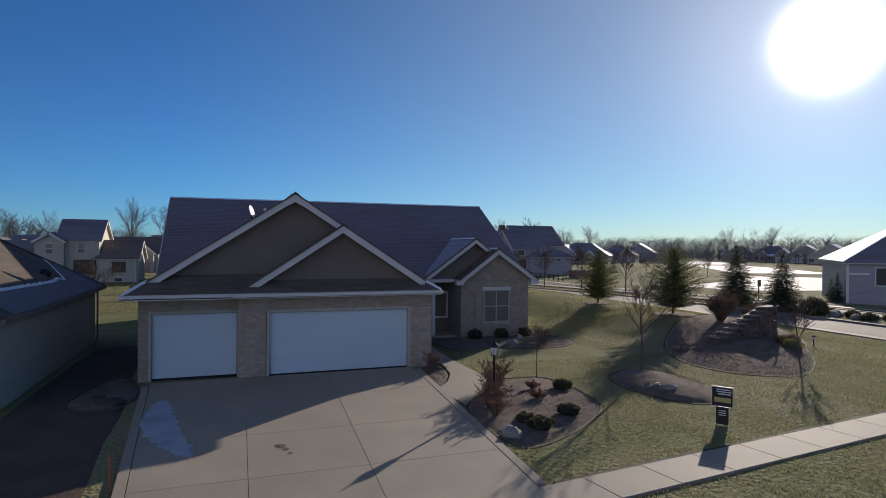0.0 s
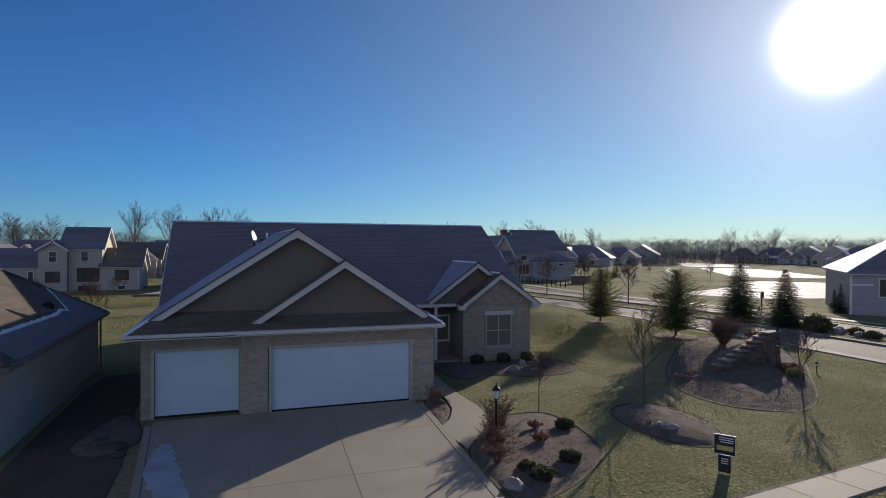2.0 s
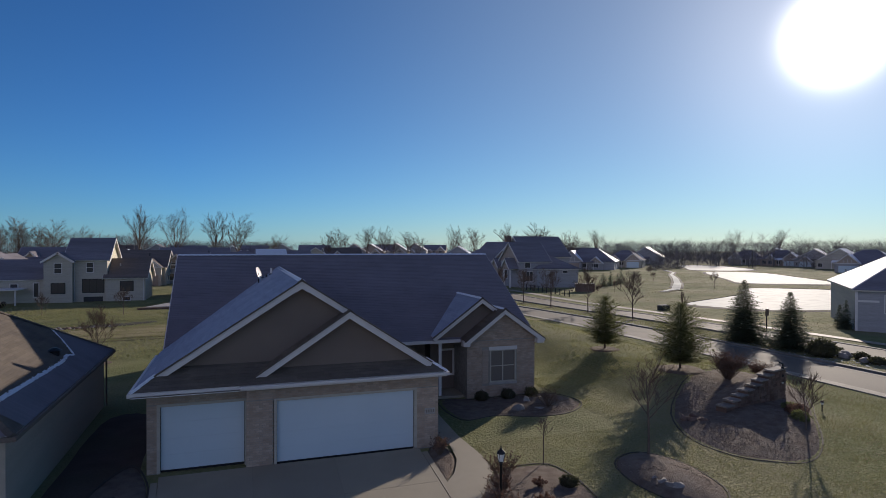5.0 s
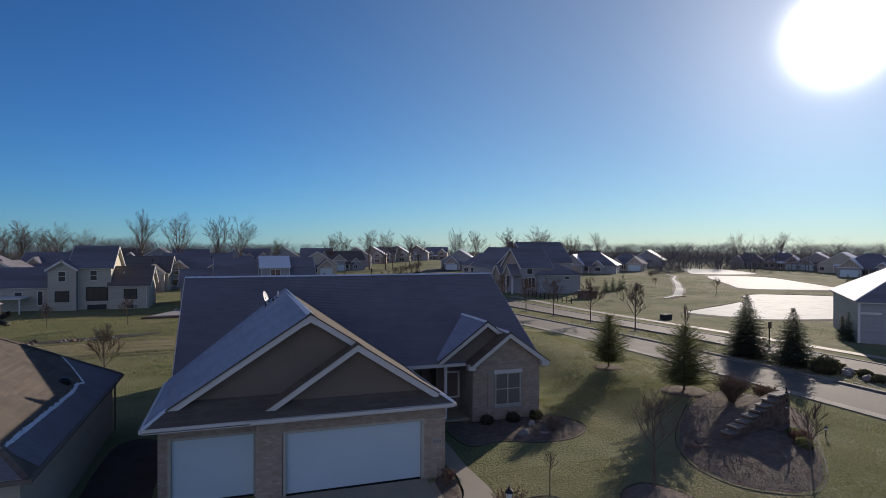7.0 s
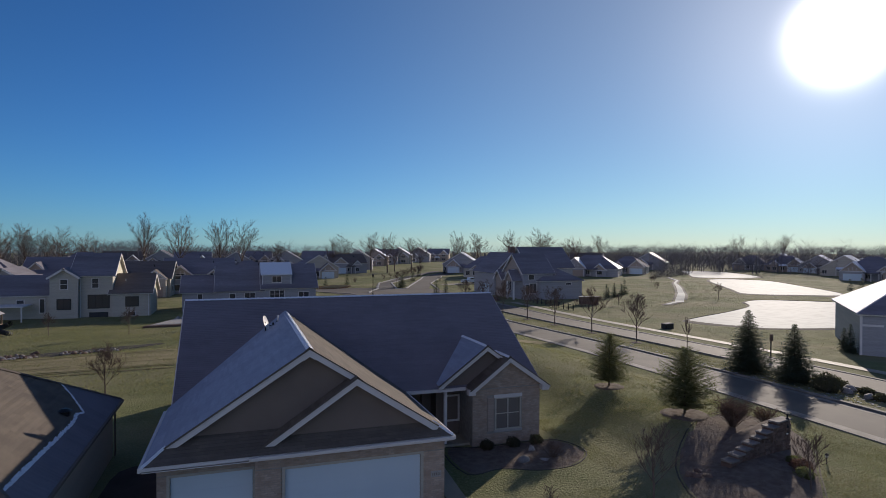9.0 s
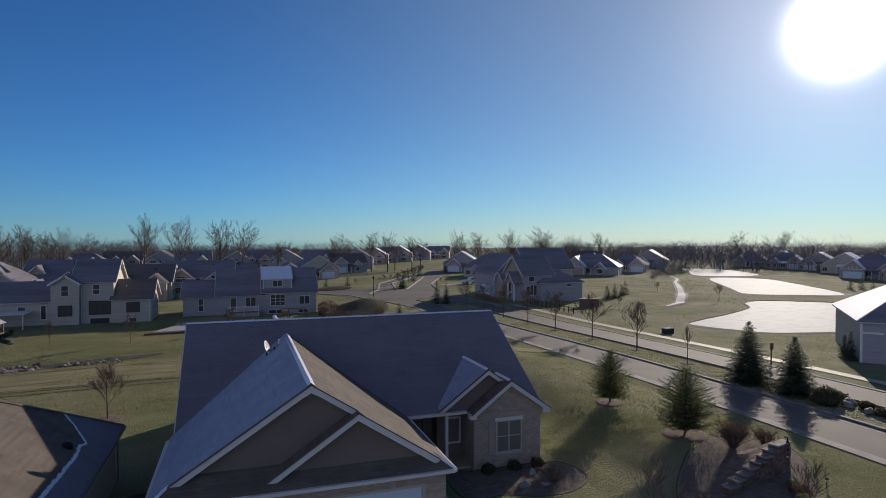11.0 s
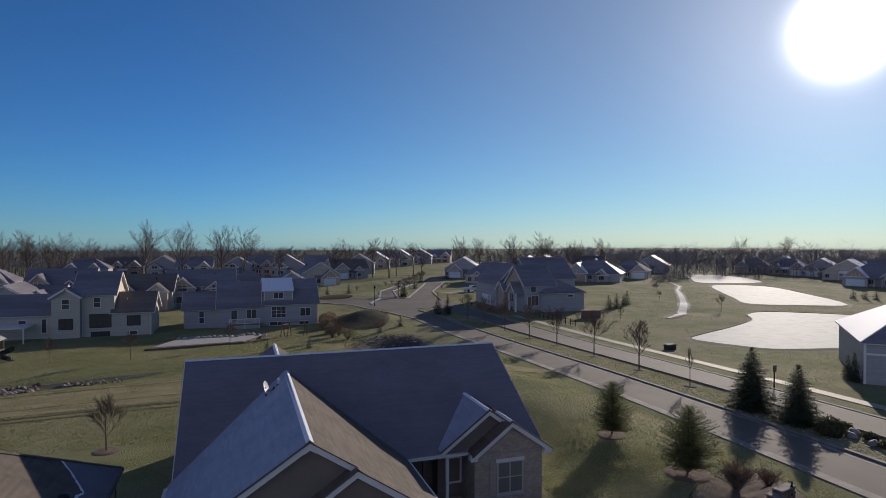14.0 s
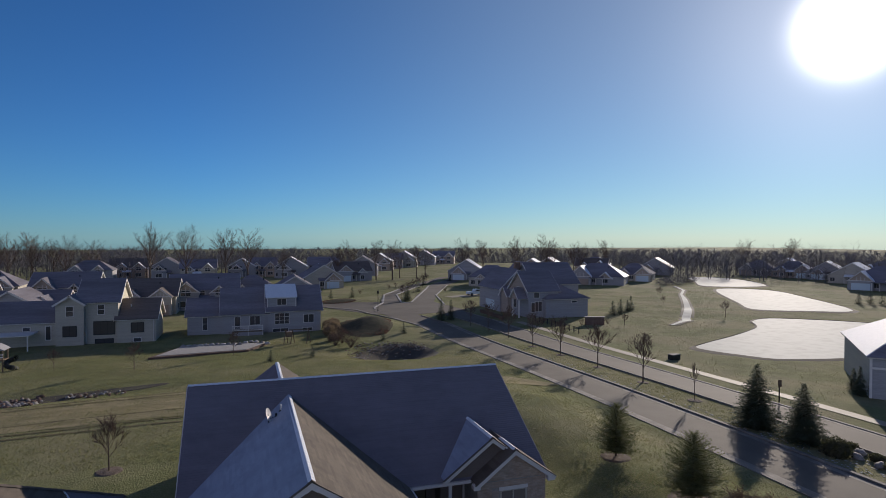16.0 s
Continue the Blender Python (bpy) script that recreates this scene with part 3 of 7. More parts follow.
setting("bank", mud, M_DARK_SOIL_SHADE, "dark eroded bank along the frozen stream", "bank")


# ---- roofs ----
def courses(mb, poly, course=0.14, lift=0.012, cut=1.0, seed=1):
    """Shingle courses over a flat convex roof polygon."""
    rnd = random.Random(seed)
    p = [Vector(q) for q in poly]
    nrm = (p[1] - p[0]).cross(p[2] - p[0]).normalized()
    if nrm.z < 0:
        nrm = -nrm
    u = Vector((0, 0, 1)).cross(nrm).normalized()
    v = nrm.cross(u)
    pq = [((q - p[0]).dot(u), (q - p[0]).dot(v)) for q in p]
    vlo, vhi = min(q[1] for q in pq), max(q[1] for q in pq)

    def span(t):
        xs = []
        for (a, b), (c, d) in zip(pq, pq[1:] + pq[:1]):
            if (b - t) * (d - t) <= 0 and abs(b - d) > 1e-9:
                xs.append(a + (c - a) * (t - b) / (d - b))
        return (min(xs), max(xs)) if xs else None
    at = lambda a, t, h: p[0] + u * a + v * t + nrm * h
    t = vlo
    while t < vhi - 0.02:
        t2 = min(vhi - 0.002, t + course)
        lo, hi = span(t + 0.001), span(t2 - 0.001)
        if lo and hi:
            n = max(1, int((lo[1] - lo[0]) / cut))
            ks = [0] + sorted((i + rnd.uniform(-0.3, 0.3)) / n for i in range(1, n)) + [1]
            for s0, s1 in zip(ks, ks[1:]):
                a0, a1 = lo[0] + (lo[1] - lo[0]) * s0, lo[0] + (lo[1] - lo[0]) * s1
                b0, b1 = hi[0] + (hi[1] - hi[0]) * s0, hi[0] + (hi[1] - hi[0]) * s1
                k = len(mb.v)
                mb.v += [tuple(at(a0, t, 0)), tuple(at(a1, t, 0)), tuple(at(a0, t, lift)), tuple(at(a1, t, lift)), tuple(at(b1, t2, 0.002)), tuple(at(b0, t2, 0.002))]
                mb.f += [(k, k + 1, k + 3, k + 2), (k + 2, k + 3, k + 4, k + 5)]
        t = t2
    return mb


def roof_plane(parent, poly, material, seed=1, thick=0.1, course=0.14, name="roof"):
    deck = MB()
    p = [Vector(q) for q in poly]
    nrm = (p[1] - p[0]).cross(p[2] - p[0]).normalized()
    if nrm.z < 0:
        p.reverse()
        nrm = -nrm
    deck.slab([q - nrm * thick for q in p], [q - nrm * 0.004 for q in p])
    d = part(name, deck, M_TRIM, parent)
    part("shingles", courses(MB(), poly, course, seed=seed), material, d, kind="stuff")
    return d


def ridge_cap(mb, p, q, w=0.14, seg=0.3):
    p, q = Vector(p), Vector(q)
    n = max(1, int((q - p).length / seg))
    d = (q - p).normalized()
    side = d.cross(Vector((0, 0, 1))).normalized() * w
    for i in range(n):
        a, b = p + (q - p) * (i / n), p + (q - p) * ((i + 1.08) / n)
        za, zb = Vector((0, 0, 0.045)), Vector((0, 0, 0.03))
        dn = Vector((0, 0, -0.075))
        for s in (side, -side):
            mb.face(a + za, b + zb, b + s + dn + zb, a + s + dn + za)
        mb.face(a + za, a + side + dn + za, a + dn, a - side + dn + za)
    return mb


# ---- the brick house ----
house = thing("house", "tan brick ranch house with brown gables and frosted roof", "house")
main_f = [(-4.25, 6.5, 2.9), (13.42, 6.5, 2.9), (13.42, 13.24, 7.0), (-4.25, 13.24, 7.0)]
main_b = [(-4.25, 19.98, 2.9), (-4.25, 13.24, 7.0), (13.42, 13.24, 7.0), (13.42, 19.98, 2.9)]
roof_plane(house, main_f, M_FROST_SHINGLE, 1)
roof_plane(house, main_b, M_SHINGLE, 2)
RX, RZ = 0.855, 6.345
gl = [(-4.45, -0.42, 2.915), (-3.84, 0.2, 3.312), (RX, 0.2, RZ), (RX, 12.15, RZ), (-4.45, 6.5, 2.915)]
gr = [(6.06, -0.42, 2.915), (6.06, 6.5, 2.915), (RX, 12.15, RZ), (RX, 0.2, RZ), (5.46, 0.2, 3.312)]
roof_plane(house, gl, M_HOAR_SKYLIT, 3)
roof_plane(house, gr, M_SHINGLE, 4)
skirt = [(-4.45, -0.42, 2.92), (6.06, -0.42, 2.92), (5.13, 0.52, 3.52), (-3.53, 0.52, 3.52)]
roof_plane(house, skirt, M_SHINGLE, 5)
roof_plane(house, [(2.495, -0.1, 5.262), (2.495, 0.56, 5.262), (-0.72, 0.56, 3.14), (-0.72, -0.1, 3.14)], M_SHINGLE, 6, thick=0.07)
roof_plane(house, [(2.495, -0.1, 5.267), (5.55, -0.1, 3.262), (5.55, 0.19, 3.262), (2.495, 0.19, 5.267)], M_SHINGLE, 7, thick=0.07)
wing_l = [(9.21, 5.76, 2.885), (11.3, 5.76, 4.42), (11.3, 9.2, 4.42), (9.21, 6.6, 2.885)]
wing_r = [(13.49, 5.76, 2.885), (13.49, 6.6, 2.885), (11.3, 9.2, 4.42), (11.3, 5.76, 4.42)]
roof_plane(house, wing_l, M_SHINGLE, 8)
roof_plane(house, wing_r, M_SHINGLE, 9)
mini_l = [(7.75, 6.3, 3.08), (10.3, 6.3, 4.93), (10.3, 9.95, 4.93), (7.75, 6.85, 3.08)]
mini_r = [(10.3, 6.3, 4.93), (11.35, 6.3, 4.17), (11.35, 8.8, 4.17), (10.3, 9.95, 4.93)]
roof_plane(house, mini_l, M_HOAR_SKYLIT, 10, thick=0.08)
roof_plane(house, mini_r, M_SHINGLE, 11, thick=0.08)
roof_plane(house, [(-2.6, 22.4, 3.6), (0.74, 22.4, 6.1), (0.74, 14.6, 6.1), (-2.6, 18.6, 3.6)], M_FROST_SHINGLE, 12)
roof_plane(house, [(4.1, 22.4, 3.6), (4.1, 18.6, 3.6), (0.74, 14.6, 6.1), (0.74, 22.4, 6.1)], M_SHINGLE, 13)
for a, b in (((-4.25, 13.24, 7.0), (13.42, 13.24, 7.0)), ((RX, 0.2, RZ), (RX, 12.15, RZ)), ((11.3, 5.76, 4.42), (11.3, 7.6, 4.42)),
             ((10.3, 6.3, 4.93), (10.3, 9.9, 4.93)), ((0.74, 14.7, 6.1), (0.74, 22.4, 6.1))):
    part("ridge_cap", ridge_cap(MB(), a, b), M_SUNLIT_FROST, house, "ridge cap shingles coloured as sunlit white frost", kind="stuff")
for a, b in (((-4.45, -0.42, 2.95), (-3.84, 0.2, 3.345)), ((6.06, -0.42, 2.95), (5.46, 0.2, 3.345))):
    part("hip_cap", ridge_cap(MB(), a, b, 0.07), M_SUNLIT_FROST, house, kind="stuff")


def rake(p, q, y_out, h=0.2, w=0.05):
    """A white rake board with a darker moulding, hung under a sloping roof edge."""
    d = 0.02
    part("rake_board", MB().beam((p[0], y_out - d, p[2] - 0.035), (q[0], y_out - d, q[2] - 0.035), w, h), M_TRIM, house, "white rake board")
    part("rake_shingle_edge", MB().beam((p[0], y_out - 0.03, p[2] + 0.012), (q[0], y_out - 0.03, q[2] + 0.012), w + 0.05, 0.045), M_SHINGLE, house)


def rake_peak(x, y, z, s, h):
    """The mitred piece that closes two rake boards at a gable's top."""
    w = 0.2
    pts = [(x - w, z - w * s - 0.035), (x, z - 0.03), (x + w, z - w * s - 0.035), (x + w, z - w * s - h), (x, z - h), (x - w, z - w * s - h)]
    part("rake_peak", MB().slab([(a, y - 0.05, b) for a, b in pts], [(a, y + 0.012, b) for a, b in pts]), M_TRIM, house)
    cap = [(x - w, z - w * s - 0.03), (x, z + 0.03), (x + w, z - w * s - 0.03), (x + w, z - w * s + 0.015), (x, z + 0.055), (x - w, z - w * s + 0.015)]
    part("ridge_end", MB().slab([(a, y - 0.08, b) for a, b in cap[:3] + cap[3:]], [(a, y + 0.02, b) for a, b in cap]), M_SHINGLE, house)


rake_peak(RX, 0.2, RZ, 0.647, 0.3)
rake_peak(2.495, -0.1, 5.262, 0.66, 0.26)
rake_peak(11.3, 5.76, 4.42, 0.72, 0.26)
rake_peak(10.3, 6.3, 4.93, 0.72, 0.24)
rake((RX, 0, RZ), (-4.0, 0, 3.21), 0.2)
rake((RX, 0, RZ), (2.55, 0, 5.25), 0.2)
rake((2.495, 0, 5.262), (-0.75, 0, 3.12), -0.1, 0.2)
rake((2.495, 0, 5.262), (5.58, 0, 3.245), -0.1, 0.22)
rake((11.3, 0, 4.42), (9.15, 0, 2.845), 5.76, 0.2)
rake((11.3, 0, 4.42), (13.55, 0, 2.845), 5.76, 0.2)
rake((10.3, 0, 4.93), (7.7, 0, 3.045), 6.3, 0.18)
rake((10.3, 0, 4.93), (11.0, 0, 4.42), 6.3, 0.18)
for x, sg in ((-4.25, -1), (13.42, 1)):
    for q in ((x, 6.5, 2.9), (x, 19.98, 2.9)):
        part("rake_board", MB().beam((x + 0.02 * sg, 13.24, 6.96), (q[0] + 0.02 * sg, q[1], q[2] - 0.04), 0.05, 0.2), M_TRIM, house)
part("gable_siding", MB().slab([(-3.95, 0.5, 3.2), (5.66, 0.5, 3.2), (RX, 0.5, 6.28)], [(-3.95, 0.6, 3.2), (5.66, 0.6, 3.2), (RX, 0.6, 6.28)]), M_SIDING, house, "plain brown gable siding")
part("gable_siding", MB().slab([(-0.6, 0.2, 3.08), (5.5, 0.2, 3.08), (2.495, 0.2, 5.2)], [(-0.6, 0.3, 3.08), (5.5, 0.3, 3.08), (2.495, 0.3, 5.2)]), M_SIDING, house, "plain brown gable siding")
part("gable_siding", MB().slab([(7.8, 6.62, 2.9), (11.9, 6.62, 2.9), (11.9, 6.62, 3.7), (10.3, 6.62, 4.86)], [(7.8, 6.72, 2.9), (11.9, 6.72, 2.9), (11.9, 6.72, 3.7), (10.3, 6.72, 4.86)]), M_SIDING, house)
# fascia, gutter and soffit at the eaves
part("gutter", MB().box(-4.47, -0.44, 2.8, -1.2, -0.33, 2.9), M_TRIM, house, "white eave gutter", bevel=0.015)
part("gutter", MB().box(-1.2, -0.53, 2.79, 6.08, -0.42, 2.9), M_TRIM, house, "white eave gutter", bevel=0.015)
part("gutter", MB().box(-4.56, -0.42, 2.76, -4.45, 6.5, 2.9), M_TRIM, house, bevel=0.015)
part("gutter", MB().box(6.06, -0.42, 2.76, 6.17, 6.3, 2.9), M_TRIM, house, bevel=0.015)
part("gutter", MB().box(6.17, 6.4, 2.74, 9.2, 6.5, 2.88), M_TRIM, house, bevel=0.015)
part("soffit", MB().box(-4.45, -0.42, 2.74, 6.06, 0.5, 2.765), M_TRIM, house)
part("soffit", MB().box(-4.45, 0.5, 2.74, -4.0, 7, 2.765), M_TRIM, house)
part("soffit", MB().box(5.85, 0.5, 2.74, 6.06, 7, 2.765), M_TRIM, house)
part("soffit", MB().box(6.06, 6.5, 2.74, 9.4, 8.9, 2.765), M_TRIM, house)
part("eave_return", MB().box(9.1, 5.74, 2.62, 9.45, 6.1, 2.85), M_TRIM, house, bevel=0.01)
part("eave_return", MB().box(13.1, 5.74, 2.62, 13.5, 6.1, 2.85), M_TRIM, house, bevel=0.01)
# walls, with the doors' openings left in them
def wall_of(material, label, *stretches):
    """Stretches of one wall, each a part of its own; the first is returned."""
    obs = [part("wall", MB().box(*b), material, house, label) for b in stretches]
    return obs[0]


def gable_wall(low, high, material=None):
    return part("gable_wall", MB().slab(low, high), material or M_MORTAR, house)


front_wall = wall_of(M_MORTAR, "tan brick garage front", (-1.0, 0, 0, -0.12, 0.25, 2.74), (5.0, 0, 0, 5.85, 0.25, 2.74), (-0.12, 0, 2.27, 5.0, 0.25, 2.74),
                     (-4.1, 0.4, 0, -3.8, 0.65, 2.74), (-3.8, 0.4, 2.27, -1.0, 0.65, 2.74), (-1.0, 0.25, 0, -0.9, 0.65, 2.74))
wall_of(M_MORTAR, "", (-4.1, 0.65, 0, -3.85, 19.6, 2.8), (5.6, 0.25, 0, 5.85, 8.8, 2.8))
wing_wall = wall_of(M_MORTAR, "tan brick wing", (9.4, 6.05, 0, 10.6, 6.3, 2.85), (12.05, 6.05, 0, 13.1, 6.3, 2.85), (10.6, 6.05, 0, 12.05, 6.3, 0.72), (10.6, 6.05, 2.35, 12.05, 6.3, 2.85),
                    (12.85, 6.3, 0, 13.1, 19.6, 2.85), (9.4, 6.3, 0, 9.65, 8.0, 2.85))
gable_wall([(9.3, 6.05, 2.85), (13.3, 6.05, 2.85), (11.3, 6.05, 4.33)], [(9.3, 6.3, 2.85), (13.3, 6.3, 2.85), (11.3, 6.3, 4.33)])
wall_of(M_SIDING, "porch wall in shade", (5.85, 8.8, 0, 6.6, 9.0, 2.8), (7.6, 8.8, 0, 8.1, 9.0, 2.8), (6.6, 8.8, 2.1, 7.6, 9.0, 2.8), (8.2, 7.9, 0, 9.5, 8.1, 2.8), (8.1, 7.9, 0, 8.2, 9.0, 2.8))
wall_of(M_TANSIDE, "taupe siding at the back", (-4.1, 19.35, 0, 13.1, 19.6, 2.85), (-2.4, 19.6, 0, 3.9, 22.0, 3.6))
gable_wall([(-4.0, 6.7, 2.8), (-4.0, 19.7, 2.8), (-4.0, 13.24, 6.8)], [(-3.85, 6.7, 2.8), (-3.85, 19.7, 2.8), (-3.85, 13.24, 6.8)], M_TANSIDE)
gable_wall([(13.0, 6.9, 2.8), (13.0, 19.6, 2.8), (13.0, 13.24, 6.75)], [(13.15, 6.9, 2.8), (13.15, 19.6, 2.8), (13.15, 13.24, 6.75)], M_TANSIDE)
gable_wall([(-2.4, 22.0, 3.6), (3.9, 22.0, 3.6), (0.74, 22.0, 5.9)], [(-2.4, 22.1, 3.6), (3.9, 22.1, 3.6), (0.74, 22.1, 5.9)], M_TANSIDE)
part("porch_floor", MB().box(5.85, 6.4, 0, 9.4, 8.8, 0.12), M_CONC, house)
part("porch_post", MB().box(8.1, 6.55, 0.12, 8.25, 6.7, 2.74), M_TRIM, house, "white porch post", bevel=0.01)
part("entry_door", MB().box(6.65, 8.86, 0.12, 7.55, 8.92, 2.1).box(6.75, 8.84, 1.2, 7.45, 8.86, 2.0).box(6.75, 8.84, 0.3, 7.45, 8.86, 1.05), M_WOOD, house, "brown entry door", bevel=0.006)


def garage_door(x0, x1, y):
    door = part("garage_door", MB().box(x0 - 0.01, y + 0.13, 0.0, x1 + 0.01, y + 0.17, 2.21), M_DARK, house, "white sectional garage door")
    for i in range(4):
        z0 = 0.05 + i * 0.535
        part("panel", MB().box(x0 + 0.012, y + 0.1, z0, x1 - 0.012, y + 0.135, z0 + 0.5335), M_DOOR, door, bevel=0.0015)
    part("door_frame", MB().box(x0 - 0.1, y - 0.02, 0, x0, y + 0.17, 2.3).box(x1, y - 0.02, 0, x1 + 0.1, y + 0.17, 2.3).box(x0, y - 0.02, 2.21, x1, y + 0.17, 2.3), M_BEIGE, house, "pale taupe door frame", bevel=0.008)
    part("threshold_seal", MB().box(x0, y + 0.09, 0.05, x1, y + 0.12, 0.085), M_DARK, door)


garage_door(0.0, 4.92, 0.0)
garage_door(-3.7, -1.05, 0.4)


def ring(mb, x0, x1, z0, z1, t, y0, y1):
    """One closed frame round an opening, t wide, from y0 to y1."""
    k = len(mb.v)
    for y in (y0, y1):
        for e in (t, 0.0):
            mb.v += [(x0 - e, y, z0 - e), (x1 + e, y, z0 - e), (x1 + e, y, z1 + e), (x0 - e, y, z1 + e)]
    for i in range(4):
        j = (i + 1) % 4
        for a, b in ((0, 4), (4, 12), (12, 8), (8, 0)):
            mb.f.append((k + a + i, k + a + j, k + b + j, k + b + i))
    return mb


def house_window(parent, x0, x1, z0, z1, y, cols=1, rows=1, trim=0.1, frame_mat=None, deep=0.06, face=-1, glass=None):
    """A window in a wall that faces -y (face -1) or +y (face 1)."""
    s = face
    yy = lambda a, b: (min(y + s * a, y + s * b), max(y + s * a, y + s * b))
    w = part("window", MB().box(x0, yy(-deep, -deep + 0.015)[0], z0, x1, yy(-deep, -deep + 0.015)[1], z1), glass or M_GLASS, parent)
    part("window_frame", ring(MB(), x0, x1, z0, z1, trim, *yy(-deep - 0.02, 0.03)), frame_mat or M_TRIM, w)
    m0, m1 = yy(-deep + 0.015, -0.01)
    for i in range(1, cols):
        x = x0 + (x1 - x0) * i / cols
        part("mullion", MB().box(x - 0.03, m0, z0, x + 0.03, m1, z1), frame_mat or M_TRIM, w)
    for i in range(1, rows):
        z = z0 + (z1 - z0) * i / rows
        part("glazing_bar", MB().box(x0, m0 + 0.004, z - 0.02, x1, m1 - 0.004, z + 0.02), frame_mat or M_TRIM, w)
    return w


house_window(house, 10.68, 11.98, 0.78, 2.28, 6.05, cols=2, rows=2, trim=0.07, frame_mat=M_BEIGE, glass=M_SKY_GLASS)
part("lintel", MB().box(10.55, 6.0, 2.33, 12.1, 6.06, 2.5), M_TRIM, house, "pale stone lintel", bevel=0.01)
part("sill", MB().box(10.55, 6.0, 0.62, 12.1, 6.06, 0.72), M_CAP, house, bevel=0.01)
for x in (10.2,):
    sh = MB().box(x, 6.01, 0.7, x + 0.32, 6.05, 2.35)
    for k in range(22):
        sh.box(x + 0.04, 5.99, 0.78 + k * 0.068, x + 0.28, 6.012, 0.81 + k * 0.068)
    part("shutter", sh, M_TANSIDE, house, "taupe louvred shutter")
house_window(house, 8.62, 9.3, 0.9, 2.1, 7.9, trim=0.1)
part("house_number_plaque", MB().box(5.32, -0.02, 1.28, 5.72, 0.0, 1.5), M_CAP, house)
nb_ = MB()
for k in range(5):
    nb_.box(5.37 + k * 0.07, -0.028, 1.34, 5.395 + k * 0.07, -0.02, 1.44)
part("number_bar", nb_, M_SIDING, house)

dish = thing("satellite_dish", "pale round satellite dish on the frosted roof", "satellite dish")
dz = RZ - 0.647 * (RX + 0.28)
mbd = MB()
for q in range(6):
    for i in range(20):
        r, a = 0.05 + 0.062 * q, 2 * math.pi * i / 20
        mbd.v.append((r * math.cos(a) * 0.85, 0.35 * r * r, r * math.sin(a)))
for q in range(5):
    for i in range(20):
        j = (i + 1) % 20
        mbd.f.append((q * 20 + i, q * 20 + j, (q + 1) * 20 + j, (q + 1) * 20 + i))
mbd.f.append(tuple(range(20)))
reflector = part("reflector", mbd, M_TRIM, dish, "pale grey dish", smooth=True)
reflector.matrix_basis = pose(-0.3, 9.5, dz + 0.5, 18, 0, -112)
part("mast", MB().tube((-0.28, 9.7, dz - 0.05), (-0.28, 9.7, dz + 0.25), 0.03, 0.03, 8).tube((-0.28, 9.7, dz + 0.25), (-0.3, 9.54, dz + 0.5), 0.03, 0.025, 8, True), M_METAL, dish)
part("feed_arm", MB().tube((-0.3, 9.5, dz + 0.3), (0.1, 9.75, dz + 0.35), 0.015, 0.015, 6).box(0.06, 9.9, dz + 0.32, 0.14, 10.0, dz + 0.44), M_METAL, dish)
vent = thing("roof_vent", "small pale plumbing vent pipe on the roof", "vent")
part("pipe", MB().tube((0.35, 10.3, RZ - 0.647 * 0.505 - 0.05), (0.35, 10.3, RZ - 0.647 * 0.505 + 0.35), 0.05, 0.05, 10, True), M_TRIM, vent)
part("flashing", MB().lathe([(0.14, 0), (0.06, 0.12)], 12, (0.35, 10.3, RZ - 0.647 * 0.505 - 0.04)), M_METAL, vent)

# ---- the neighbour's house ----
neighbour = thing("house", "neighbouring brick house with a hipped brown shingle roof", "house")
NX0, NX1, NY0, NY1, NZ = -23.0, -6.85, -2.74, 10.6, 2.57
NS = 0.66
half = (NY1 - NY0) / 2
rz = NZ + NS * half
ym = (NY0 + NY1) / 2
xr = NX1 - half
roof_plane(neighbour, [(NX1, NY0, NZ), (NX1, NY1, NZ), (xr, ym, rz)], M_SHINGLE, 21)
roof_plane(neighbour, [(NX1, NY1, NZ), (NX0, NY1, NZ), (NX0 + half, ym, rz), (xr, ym, rz)], M_SHINGLE, 22)
roof_plane(neighbour, [(NX0, NY0, NZ), (NX1, NY0, NZ), (xr, ym, rz), (NX0 + half, ym, rz)], M_FROST_SHINGLE, 23)
roof_plane(neighbour, [(NX0, NY1, NZ), (NX0, NY0, NZ), (NX0 + half, ym, rz)], M_SHINGLE, 24)
part("wall", MB().box(NX0 + 0.4, NY0 + 0.4, -0.3, NX1 - 0.3, NY1 - 0.45, 2.45), M_SIDEWALL, neighbour, "plain taupe side wall")
part("soffit", MB().box(NX0 + 0.02, NY0 + 0.02, 2.4, NX1 - 0.02, NY1 - 0.02, 2.44), M_TRIM, neighbour)
part("gutter", MB().box(NX1 - 0.02, NY0 - 0.08, 2.42, NX1 + 0.09, NY1 + 0.08, 2.55), M_SIDING, neighbour, "brown eave gutter", bevel=0.012)
part("gutter", MB().box(NX0, NY0 - 0.09, 2.42, NX1 - 0.02, NY0 + 0.02, 2.55), M_SIDING, neighbour, bevel=0.012)
part("downspout", MB().tube((NX1 - 0.22, NY1 - 0.35, 0), (NX1 - 0.22, NY1 - 0.35, 2.4), 0.04, 0.04, 8), M_SIDING, neighbour)
part("hip_cap", ridge_cap(MB(), (NX1, NY1, NZ + 0.02), (xr, ym, rz + 0.02)), M_SHINGLE, neighbour, kind="stuff")
part("hip_cap", ridge_cap(MB(), (NX1, NY0, NZ + 0.02), (xr, ym, rz + 0.02)), M_SHINGLE, neighbour, kind="stuff")


